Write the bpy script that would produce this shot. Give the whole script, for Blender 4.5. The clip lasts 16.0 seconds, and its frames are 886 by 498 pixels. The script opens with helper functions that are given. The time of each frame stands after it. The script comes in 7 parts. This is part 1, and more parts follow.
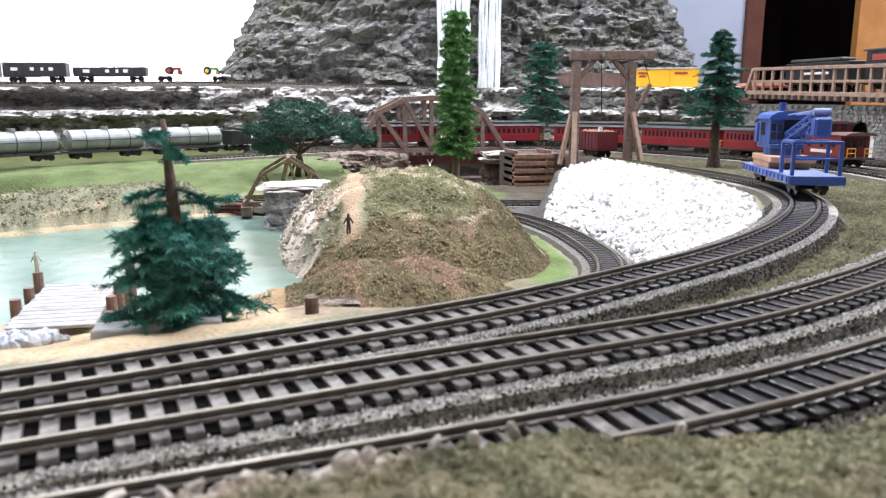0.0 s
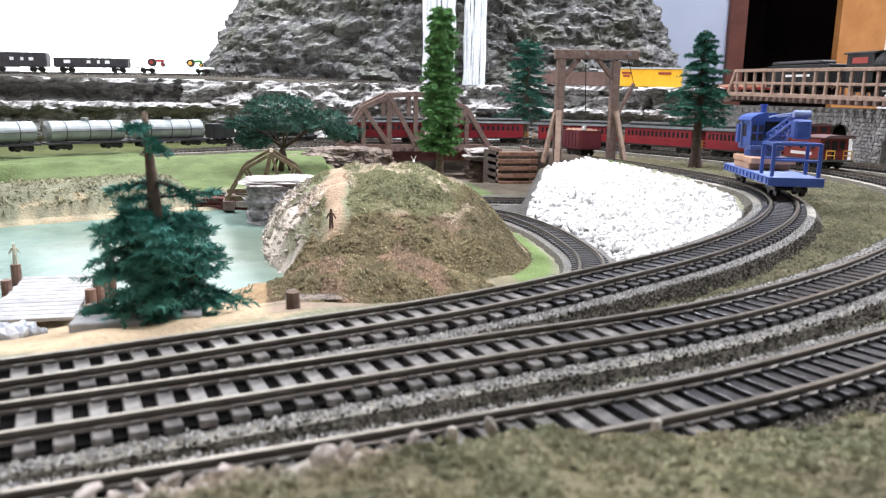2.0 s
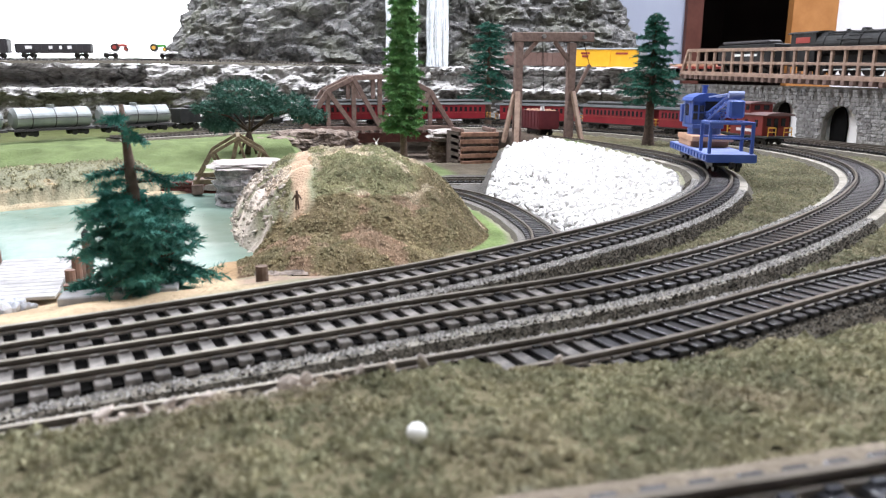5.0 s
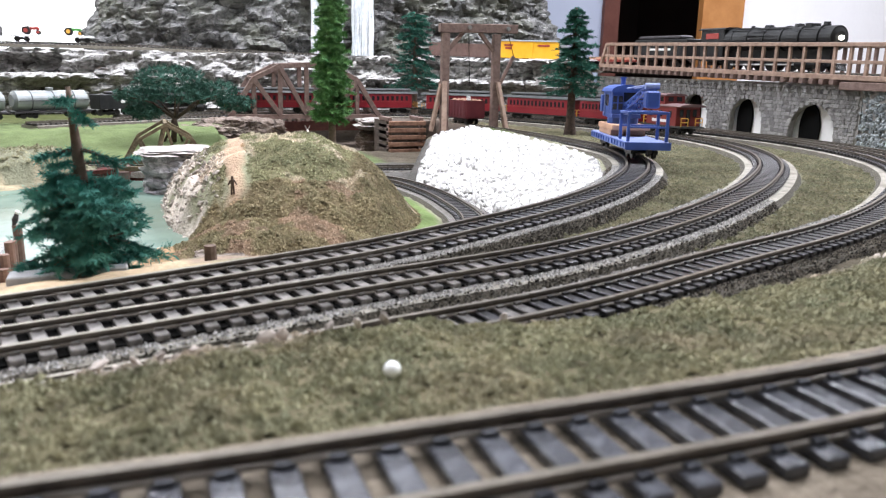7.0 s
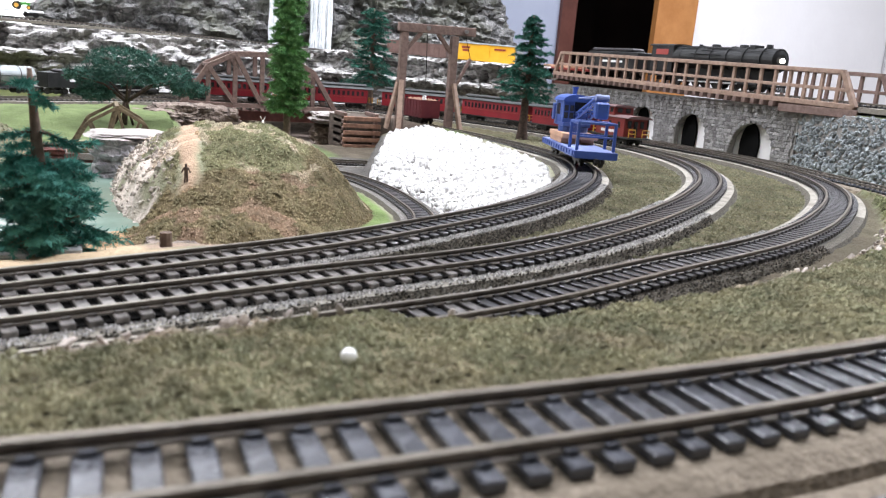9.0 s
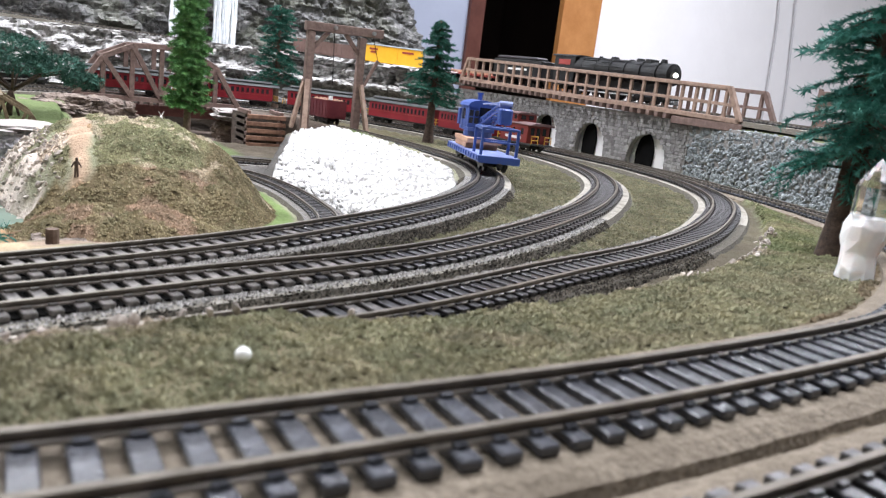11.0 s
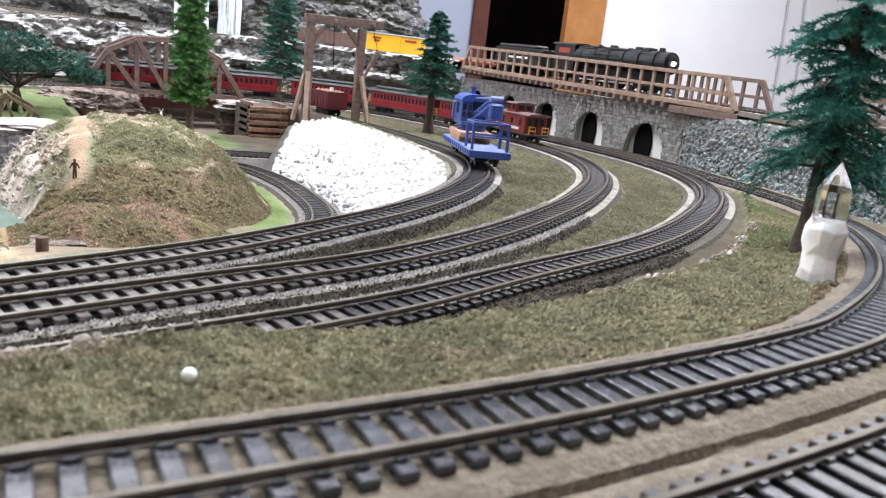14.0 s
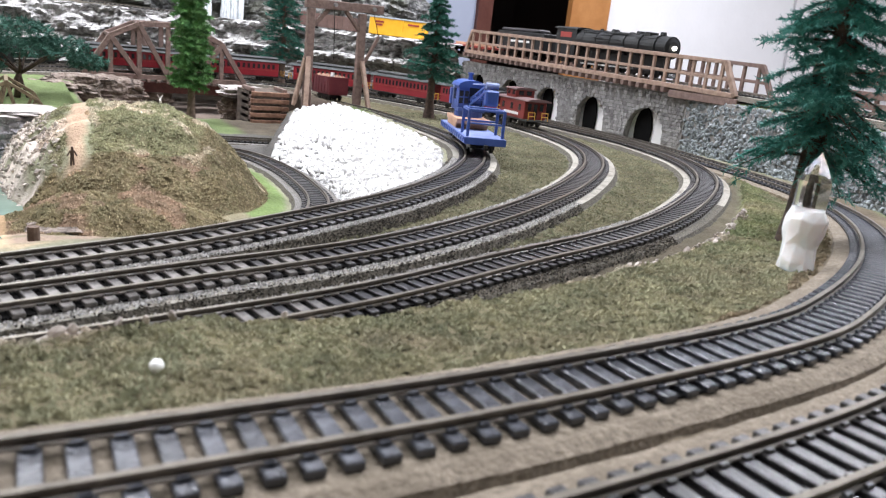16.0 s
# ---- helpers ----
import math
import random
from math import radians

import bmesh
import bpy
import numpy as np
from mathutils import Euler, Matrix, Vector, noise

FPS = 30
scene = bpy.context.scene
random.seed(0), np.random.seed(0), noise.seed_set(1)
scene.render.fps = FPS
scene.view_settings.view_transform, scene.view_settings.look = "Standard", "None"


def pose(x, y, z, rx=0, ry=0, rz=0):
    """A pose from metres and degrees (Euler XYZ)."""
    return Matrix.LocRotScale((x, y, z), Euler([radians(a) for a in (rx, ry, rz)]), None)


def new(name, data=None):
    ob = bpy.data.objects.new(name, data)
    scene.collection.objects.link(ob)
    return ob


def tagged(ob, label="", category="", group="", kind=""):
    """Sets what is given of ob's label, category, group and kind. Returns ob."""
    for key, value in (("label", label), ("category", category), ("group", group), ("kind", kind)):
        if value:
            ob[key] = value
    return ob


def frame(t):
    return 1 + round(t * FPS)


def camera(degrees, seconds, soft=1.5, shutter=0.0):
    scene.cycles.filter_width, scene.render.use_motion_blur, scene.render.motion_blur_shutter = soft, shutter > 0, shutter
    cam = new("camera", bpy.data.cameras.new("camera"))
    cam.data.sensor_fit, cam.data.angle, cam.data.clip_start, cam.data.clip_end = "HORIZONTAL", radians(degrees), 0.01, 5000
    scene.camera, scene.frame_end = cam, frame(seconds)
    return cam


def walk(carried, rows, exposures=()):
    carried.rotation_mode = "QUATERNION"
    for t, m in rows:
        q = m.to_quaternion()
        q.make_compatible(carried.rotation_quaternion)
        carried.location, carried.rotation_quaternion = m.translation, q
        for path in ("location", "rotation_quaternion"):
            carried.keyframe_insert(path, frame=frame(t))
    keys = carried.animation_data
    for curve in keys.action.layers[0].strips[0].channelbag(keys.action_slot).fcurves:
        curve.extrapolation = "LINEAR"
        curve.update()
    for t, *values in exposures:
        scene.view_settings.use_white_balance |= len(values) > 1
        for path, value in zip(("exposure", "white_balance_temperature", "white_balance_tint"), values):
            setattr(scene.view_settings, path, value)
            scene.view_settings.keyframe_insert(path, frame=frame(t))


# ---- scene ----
cam = camera(60.5, 16.0, soft=1.2)
cam.data.dof.use_dof = True
cam.data.dof.focus_distance, cam.data.dof.aperture_fstop = 0.75, 29.0
METRES, EYE, TILT, LEAN, TURN = 0.125, 0.072, -1.5, 0.0, -12.0
ROWS = [
    (0.0, 0.0, 0.0, 0.0, 0.01, -9.71, -0.06),
    (0.5, -0.0001, -0.0026, 0.0, -0.29, -9.4, 0.0),
    (1.0, 0.0011, 0.0001, -0.0001, -0.4, -9.52, -0.04),
    (1.5, 0.002, -0.0018, 0.002, -0.72, -9.34, -0.56),
    (2.0, 0.0045, -0.0062, 0.0009, -1.12, -9.96, -0.91),
    (2.5, 0.009, -0.0379, 0.0061, -0.97, -10.57, -1.04),
    (3.0, 0.0139, -0.0736, 0.0157, -1.59, -11.14, -1.12),
    (5.5, 0.065, -0.3253, 0.0327, -5.07, -11.72, 0.61),
    (6.0, 0.0371, -0.3531, 0.0316, -8.48, -12.7, 0.12),
    (6.5, 0.0103, -0.3945, 0.027, -9.61, -11.16, -0.8),
    (7.0, -0.0276, -0.4532, 0.0195, -9.26, -12.07, -0.91),
    (7.5, -0.0361, -0.4803, 0.0145, -8.86, -11.74, -1.19),
    (8.0, -0.0571, -0.512, 0.0121, -7.93, -11.78, -2.06),
    (8.5, -0.0643, -0.5378, 0.0316, -7.95, -12.53, -2.83),
    (9.0, -0.0613, -0.557, 0.0442, -12.56, -12.11, -4.22),
    (9.5, -0.0582, -0.5639, 0.0388, -16.94, -11.55, -5.11),
    (12.0, -0.0387, -0.6132, 0.0633, -19.56, -11.15, -6.38),
    (12.5, -0.0263, -0.642, 0.1004, -18.72, -10.63, -6.13),
    (13.0, -0.0075, -0.6614, 0.1231, -18.18, -11.49, -5.85),
    (13.5, 0.0153, -0.6831, 0.1425, -17.99, -12.52, -5.59),
    (14.0, 0.0596, -0.7057, 0.1622, -18.4, -12.71, -5.71),
    (14.5, 0.1187, -0.7336, 0.183, -18.8, -12.68, -5.97),
    (15.0, 0.1403, -0.764, 0.2047, -18.75, -12.36, -5.83),
    (15.5, 0.139, -0.7618, 0.2002, -18.4, -13.41, -5.73),
    (16.0, 0.1372, -0.7669, 0.2038, -17.76, -14.05, -5.57),
]
walk(cam, [(t, pose(0, 0, EYE, TILT, LEAN, TURN) @ pose(METRES * x, METRES * y, METRES * z, 90 + pitch, roll, yaw)) for t, x, y, z, yaw, pitch, roll in ROWS])

# ---- light: a closed room with fluorescent ceiling fixtures ----
world = bpy.data.worlds.new("room_world")
scene.world = world
world.use_nodes = True
world.node_tree.nodes["Background"].inputs[0].default_value = (0.75, 0.85, 1.0, 1)
world.node_tree.nodes["Background"].inputs[1].default_value = 0.0
scene.view_settings.exposure = -0.10
CEIL = 1.55


def area_light(name, x, y, sx, sy, watts, z=CEIL - 0.06):
    l = bpy.data.lights.new(name, "AREA")
    l.shape, l.size, l.size_y, l.energy, l.color = "RECTANGLE", sx, sy, watts, (0.94, 0.96, 1.07)
    ob = new(name, l)
    ob.matrix_world = pose(x, y, z)
    return ob


area_light("ceiling_tube_light", -0.25, 1.25, 1.2, 0.16, 48)
area_light("ceiling_tube_light", 0.55, 0.75, 0.16, 1.2, 34)
area_light("ceiling_tube_light", -0.2, -0.3, 1.2, 0.16, 14)
area_light("ceiling_tube_light", 1.9, 0.6, 0.16, 1.2, 72)


# ---- materials ----
def mat(name, c1, c2=None, rough=0.8, metal=0.0, scale=60.0, bump=0.0, bscale=None, c3=None, detail=6.0, trans=0.0, ior=1.45, coat=0.0, spec=0.5, jitter=0.0):
    m = bpy.data.materials.new(name)
    m.use_nodes = True
    nt = m.node_tree
    b = nt.nodes["Principled BSDF"]
    b.inputs["Roughness"].default_value = rough
    b.inputs["Metallic"].default_value = metal
    b.inputs["Transmission Weight"].default_value = trans
    b.inputs["IOR"].default_value = ior
    b.inputs["Coat Weight"].default_value = coat
    b.inputs["Specular IOR Level"].default_value = spec
    co = nt.nodes.new("ShaderNodeTexCoord")
    if c2 is None:
        c2 = tuple(v * 0.82 for v in c1)
    n = nt.nodes.new("ShaderNodeTexNoise")
    n.inputs["Scale"].default_value, n.inputs["Detail"].default_value, n.inputs["Roughness"].default_value = scale, detail, 0.65
    nt.links.new(co.outputs["Object"], n.inputs["Vector"])
    r = nt.nodes.new("ShaderNodeValToRGB")
    r.color_ramp.elements[0].position, r.color_ramp.elements[1].position = 0.36, 0.64
    r.color_ramp.elements[0].color, r.color_ramp.elements[1].color = (*c1, 1), (*c2, 1)
    nt.links.new(n.outputs["Fac"], r.inputs["Fac"])
    out = r.outputs["Color"]
    if c3:
        n2 = nt.nodes.new("ShaderNodeTexNoise")
        n2.inputs["Scale"].default_value, n2.inputs["Detail"].default_value = scale * 0.17, 4
        nt.links.new(co.outputs["Object"], n2.inputs["Vector"])
        mr = nt.nodes.new("ShaderNodeMapRange")
        mr.inputs["From Min"].default_value, mr.inputs["From Max"].default_value = 0.45, 0.68
        nt.links.new(n2.outputs["Fac"], mr.inputs["Value"])
        mx = nt.nodes.new("ShaderNodeMix")
        mx.data_type = "RGBA"
        nt.links.new(mr.outputs["Result"], mx.inputs[0])
        nt.links.new(out, mx.inputs[6])
        mx.inputs[7].default_value = (*c3, 1)
        out = mx.outputs[2]
    if jitter:
        oi = nt.nodes.new("ShaderNodeObjectInfo")
        hs = nt.nodes.new("ShaderNodeHueSaturation")
        m2 = nt.nodes.new("ShaderNodeMapRange")
        m2.inputs["To Min"].default_value, m2.inputs["To Max"].default_value = 1 - jitter, 1 + jitter
        nt.links.new(oi.outputs["Random"], m2.inputs["Value"])
        nt.links.new(m2.outputs["Result"], hs.inputs["Value"])
        nt.links.new(out, hs.inputs["Color"])
        out = hs.outputs["Color"]
    nt.links.new(out, b.inputs["Base Color"])
    if bump:
        bp = nt.nodes.new("ShaderNodeBump")
        bp.inputs["Strength"].default_value, bp.inputs["Distance"].default_value = 1.0, bump
        n3 = nt.nodes.new("ShaderNodeTexNoise")
        n3.inputs["Scale"].default_value, n3.inputs["Detail"].default_value = bscale or scale * 2, 5
        nt.links.new(co.outputs["Object"], n3.inputs["Vector"])
        nt.links.new(n3.outputs["Fac"], bp.inputs["Height"])
        nt.links.new(bp.outputs["Normal"], b.inputs["Normal"])
    return m


M_RAIL_TOP = mat("worn_rail", (0.17, 0.15, 0.12), (0.27, 0.243, 0.203), 0.40, 0.85, 90)
M_RAIL_DULL = mat("dull_brown_rail_top", (0.085, 0.074, 0.058), (0.15, 0.132, 0.105), 0.50, 0.5, 120, spec=0.3)
M_RAIL = mat("weathered_rail_side", (0.095, 0.082, 0.066), (0.165, 0.145, 0.122), 0.40, 0.4, 120)
M_TIE = mat("black_plastic_tie", (0.014, 0.0135, 0.014), (0.034, 0.032, 0.032), 0.30, 0, 300, 0.0002, 900, jitter=0.3, spec=0.75)
# glare on the left-hand ties is put into this paler colour
M_TIE_GLARE = mat("glare_plastic_tie", (0.055, 0.050, 0.045), (0.165, 0.150, 0.135), 0.36, 0, 260, 0.0002, 900, jitter=0.3, spec=0.7)
M_TIEGAP = mat("black_tie_gap_strip", (0.004, 0.004, 0.004), (0.008, 0.0075, 0.007), 0.9, 0, 300, spec=0.02)
M_TIEG = mat("grey_plastic_tie", (0.026, 0.028, 0.034), (0.058, 0.061, 0.070), 0.27, 0, 300, 0.0002, 900, jitter=0.25, spec=0.8)
M_BED = mat("gravel_roadbed", (0.030, 0.028, 0.026), (0.26, 0.245, 0.22), 0.95, 0, 900, 0.0008, 900, c3=(0.12, 0.11, 0.095))
M_BEDPALE = mat("pale_cork_shoulder", (0.22, 0.205, 0.17), (0.34, 0.318, 0.27), 0.95, 0, 420, 0.0008, 500, c3=(0.17, 0.15, 0.12))
M_BEDTAN = mat("tan_roadbed", (0.12, 0.098, 0.070), (0.24, 0.20, 0.15), 0.95, 0, 500, 0.0012, 700, c3=(0.14, 0.114, 0.082))
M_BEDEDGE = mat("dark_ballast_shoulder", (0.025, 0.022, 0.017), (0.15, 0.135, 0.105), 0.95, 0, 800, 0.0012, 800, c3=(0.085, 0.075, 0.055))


def rock_material(name, dark, light, mid, crack=0.035, depth=0.45):
    """Painted plaster rock: layered grain, warped dark cracks and fine pitting."""
    m = mat(name, dark, light, 0.92, 0, 75, 0.005, 150, c3=mid, detail=12)
    nt = m.node_tree
    b = nt.nodes["Principled BSDF"]
    old = b.inputs["Base Color"].links[0].from_socket
    co = nt.nodes.new("ShaderNodeTexCoord")
    mp = nt.nodes.new("ShaderNodeMapping")
    mp.inputs["Scale"].default_value = (1, 1, 2.6)
    nt.links.new(co.outputs["Object"], mp.inputs["Vector"])
    wn = nt.nodes.new("ShaderNodeTexNoise")
    wn.inputs["Scale"].default_value, wn.inputs["Detail"].default_value = 14, 6
    nt.links.new(mp.outputs["Vector"], wn.inputs["Vector"])
    ad = nt.nodes.new("ShaderNodeVectorMath")
    ad.operation = "MULTIPLY_ADD"
    ad.inputs[1].default_value = (0.09, 0.09, 0.09)
    nt.links.new(wn.outputs["Color"], ad.inputs[0])
    nt.links.new(mp.outputs["Vector"], ad.inputs[2])
    prev, bump_in = old, None
    for k, (sc, wid, amt) in enumerate(((9, crack, depth), (31, crack * 1.3, depth * 0.55))):
        v = nt.nodes.new("ShaderNodeTexVoronoi")
        v.feature = "DISTANCE_TO_EDGE"
        v.inputs["Scale"].default_value = sc
        nt.links.new(ad.outputs["Vector"], v.inputs["Vector"])
        mr = nt.nodes.new("ShaderNodeMapRange")
        mr.inputs["From Max"].default_value = wid
        mr.inputs["To Min"].default_value, mr.inputs["To Max"].default_value = 1 - amt, 1
        nt.links.new(v.outputs["Distance"], mr.inputs["Value"])
        mx = nt.nodes.new("ShaderNodeMix")
        mx.data_type, mx.blend_type = "RGBA", "MULTIPLY"
        mx.inputs[0].default_value = 1
        nt.links.new(prev, mx.inputs[6])
        nt.links.new(mr.outputs["Result"], mx.inputs[7])
        prev = mx.outputs[2]
        if k == 0:
            bp = nt.nodes.new("ShaderNodeBump")
            bp.inputs["Distance"].default_value = 0.006
            nt.links.new(mr.outputs["Result"], bp.inputs["Height"])
            nt.links.new(b.inputs["Normal"].links[0].from_socket, bp.inputs["Normal"])
            nt.links.new(bp.outputs["Normal"], b.inputs["Normal"])
    nt.links.new(prev, b.inputs["Base Color"])
    return m


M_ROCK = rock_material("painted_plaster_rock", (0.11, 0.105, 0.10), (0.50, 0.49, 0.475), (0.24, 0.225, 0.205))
M_CLIFF = rock_material("grey_plaster_cliff", (0.065, 0.066, 0.066), (0.235, 0.232, 0.222), (0.145, 0.148, 0.118), 0.025, 0.45)
M_WATER = mat("glossy_pond_resin", (0.115, 0.190, 0.155), (0.19, 0.275, 0.235), 0.18, 0, 16, 0.0008, 40, c3=(0.135, 0.150, 0.105), spec=0.12)
M_TIMBER = mat("brown_stained_timber", (0.115, 0.074, 0.060), (0.20, 0.135, 0.112), 0.75, 0, 160, 0.0003, 400)
M_TIMBER_L = mat("tan_stained_timber", (0.22, 0.145, 0.105), (0.35, 0.245, 0.185), 0.7, 0, 140, 0.0003, 400)
M_LOG = mat("log_timber", (0.17, 0.09, 0.06), (0.30, 0.17, 0.11), 0.85, 0, 140, 0.0005, 300)
M_BARK = mat("tree_bark", (0.035, 0.025, 0.018), (0.09, 0.06, 0.045), 0.95, 0, 220, 0.0006, 400)
M_BARKB = mat("brown_tree_bark", (0.09, 0.06, 0.045), (0.17, 0.12, 0.09), 0.95, 0, 160, 0.0006, 300)
M_NEEDLE = mat("blue_green_needles", (0.026, 0.14, 0.112), (0.075, 0.27, 0.22), 0.85, 0, 70)
M_NEEDLE_D = mat("dark_green_needles", (0.012, 0.075, 0.052), (0.04, 0.16, 0.115), 0.85, 0, 70)
M_LEAF = mat("bright_green_foliage", (0.05, 0.16, 0.045), (0.14, 0.30, 0.09), 0.85, 0, 90)
M_OAK = mat("grey_green_foliage", (0.018, 0.066, 0.046), (0.045, 0.125, 0.092), 0.9, 0, 50)
M_STONEWALL = mat("grey_stone", (0.23, 0.22, 0.21), (0.40, 0.39, 0.375), 0.9, 0, 120, 0.0008, 300, jitter=0.35)
M_MORTAR = mat("grey_mortar", (0.22, 0.21, 0.195), (0.32, 0.31, 0.29), 0.95, 0, 200, 0.0005, 400)
M_WHITESTONE = mat("white_crushed_stone", (0.60, 0.59, 0.57), (0.74, 0.73, 0.71), 0.9, 0, 200)
M_WALL = mat("white_painted_wall", (0.78, 0.77, 0.77), (0.82, 0.81, 0.81), 0.7, 0, 4, 0.0006, 60)
M_WALLB = mat("blue_grey_painted_wall", (0.30, 0.33, 0.41), (0.33, 0.36, 0.44), 0.7, 0, 4)
# near-black colour carries the lack of light beyond the doorway
M_DARK = mat("hall_darkness", (0.018, 0.010, 0.009), (0.026, 0.014, 0.012), 0.6, 0, 6)
M_DOOR = mat("varnished_wood_door", (0.36, 0.15, 0.045), (0.46, 0.21, 0.07), 0.45, 0, 14)
M_TRIM = mat("dark_brown_door_trim", (0.07, 0.022, 0.015), (0.10, 0.035, 0.025), 0.4, 0, 20)
# unseen ceiling, floor and brown walls: tones chosen to cut bounced light
M_CEIL = mat("greyed_ceiling", (0.42, 0.42, 0.41), (0.48, 0.48, 0.47), 0.9, 0, 5)
M_FLOOR = mat("dark_room_floor", (0.09, 0.075, 0.065), (0.13, 0.11, 0.095), 0.7, 0, 8)
M_WALLD = mat("dark_low_bounce_wall", (0.16, 0.13, 0.10), (0.22, 0.18, 0.14), 0.7, 0, 6)


# ---- building helpers ----
def link(name, bm, material, parent=None, smooth=False):
    me = bpy.data.meshes.new(name)
    bm.to_mesh(me)
    bm.free()
    if smooth:
        for p in me.polygons:
            p.use_smooth = True
    me.materials.append(material)
    ob = new(name, me)
    if parent:
        ob.parent = parent
    return ob


def part(name, bm, material, parent, label="", smooth=False):
    ob = link(name, bm, material, parent, smooth)
    return tagged(ob, label) if label else ob


def shared(name, me, parent, m):
    ob = new(name, me)
    ob.parent = parent
    ob.matrix_local = m
    return ob


def empty(name, m=None):
    ob = new(name)
    ob.empty_display_size = 0.01
    if m is not None:
        ob.matrix_world = m
    return ob


def box(bm, x0, x1, y0, y1, z0, z1, bevel=0.0, m=None):
    r = bmesh.ops.create_cube(bm, size=1)
    vs = r["verts"]
    for v in vs:
        v.co = Vector((x0 + (v.co.x + 0.5) * (x1 - x0), y0 + (v.co.y + 0.5) * (y1 - y0), z0 + (v.co.z + 0.5) * (z1 - z0)))
    if m is not None:
        bmesh.ops.transform(bm, matrix=m, verts=vs)
    if bevel:
        es = list({e for v in vs for e in v.link_edges})
        bmesh.ops.bevel(bm, geom=es, offset=bevel, segments=1, affect="EDGES")
    return bm


def cyl(bm, p, q, r0, r1=None, n=12, caps=True):
    p, q = Vector(p), Vector(q)
    d = q - p
    m = Matrix.Translation((p + q) / 2) @ d.to_track_quat("Z", "Y").to_matrix().to_4x4()
    bmesh.ops.create_cone(bm, cap_ends=caps, segments=n, radius1=r0, radius2=r0 if r1 is None else r1, depth=d.length, matrix=m)
    return bm


def beam(bm, p, q, w, h, bevel=0.0):
    """A square timber from p to q."""
    p, q = Vector(p), Vector(q)
    d = q - p
    m = Matrix.Translation((p + q) / 2) @ d.to_track_quat("X", "Z").to_matrix().to_4x4()
    return box(bm, -d.length / 2, d.length / 2, -w / 2, w / 2, -h / 2, h / 2, bevel, m)


def smooth01(v):
    v = np.clip(v, 0, 1)
    return v * v * (3 - 2 * v)


def spline(points, step=0.004):
    """A Catmull-Rom line through the points, resampled evenly."""
    p = np.array(points, float)
    p = np.vstack([2 * p[0] - p[1], p, 2 * p[-1] - p[-2]])
    out = []
    for i in range(1, len(p) - 2):
        a, b, c, d = p[i - 1], p[i], p[i + 1], p[i + 2]
        for u in np.linspace(0, 1, 24, endpoint=False):
            out.append(0.5 * (2 * b + (c - a) * u + (2 * a - 5 * b + 4 * c - d) * u * u + (3 * b - a - 3 * c + d) * u ** 3))
    out.append(p[-2])
    out = np.array(out)
    s = np.concatenate([[0], np.cumsum(np.linalg.norm(np.diff(out, axis=0), axis=1))])
    k = np.linspace(0, s[-1], max(2, int(s[-1] / step)))
    return np.stack([np.interp(k, s, out[:, i]) for i in range(3)], 1)


def along(line, s):
    """The place and heading (degrees) at s metres along a line."""
    d = np.concatenate([[0], np.cumsum(np.linalg.norm(np.diff(line, axis=0), axis=1))])
    f = lambda v: np.array([np.interp(v, d, line[:, i]) for i in range(3)])
    a, b = f(s - 0.004), f(s + 0.004)
    return f(s), math.degrees(math.atan2(b[1] - a[1], b[0] - a[0])), d[-1]


def sweep(bm, line, profile, closed=True):
    """Sweeps a profile of (across, up) along a line; across is to the line's left."""
    t = np.gradient(line, axis=0)
    t[:, 2] = 0
    t /= np.linalg.norm(t, axis=1)[:, None]
    n = np.stack([-t[:, 1], t[:, 0], 0 * t[:, 0]], 1)
    rings = [[bm.verts.new(line[i] + n[i] * a + np.array((0, 0, b))) for a, b in profile] for i in range(len(line))]
    m = len(profile)
    for i in range(len(rings) - 1):
        for j in range(m if closed else m - 1):
            bm.faces.new((rings[i][j], rings[i + 1][j], rings[i + 1][(j + 1) % m], rings[i][(j + 1) % m]))
    if closed:
        bm.faces.new(rings[0])
        bm.faces.new(rings[-1][::-1])
    return bm


# ---- the plan of the tracks: rail tops, in metres ----
A_PTS = [(-0.55, 0.09, 0), (-0.2, 0.172, 0), (-0.07, 0.208, 0), (-0.012, 0.226, 0), (0.065, 0.252, 0), (0.128, 0.282, 0), (0.218, 0.334, 0), (0.300, 0.400, 0), (0.370, 0.480, 0), (0.418, 0.570, -0.001),
         (0.446, 0.680, -0.004), (0.460, 0.800, -0.007), (0.462, 0.920, -0.009), (0.453, 1.01, -0.010), (0.450, 1.09, -0.011), (0.452, 1.16, -0.011)]
B_PTS = [(-0.55, 0.07, 0), (-0.2, 0.145, 0), (-0.06, 0.176, 0), (0.053, 0.203, 0), (0.152, 0.228, 0), (0.245, 0.270, 0), (0.330, 0.322, 0), (0.407, 0.379, 0), (0.489, 0.454, 0), (0.549, 0.532, 0), (0.588, 0.620, 0),
         (0.618, 0.740, -0.002), (0.632, 0.88, -0.005), (0.622, 1.02, -0.008), (0.585, 1.16, -0.010), (0.52, 1.27, -0.012), (0.44, 1.325, -0.012), (0.36, 1.338, -0.012), (0.133, 1.335, -0.012), (-0.07, 1.25, -0.014), (-0.22, 1.15, -0.014), (-0.5, 0.93, -0.014)]
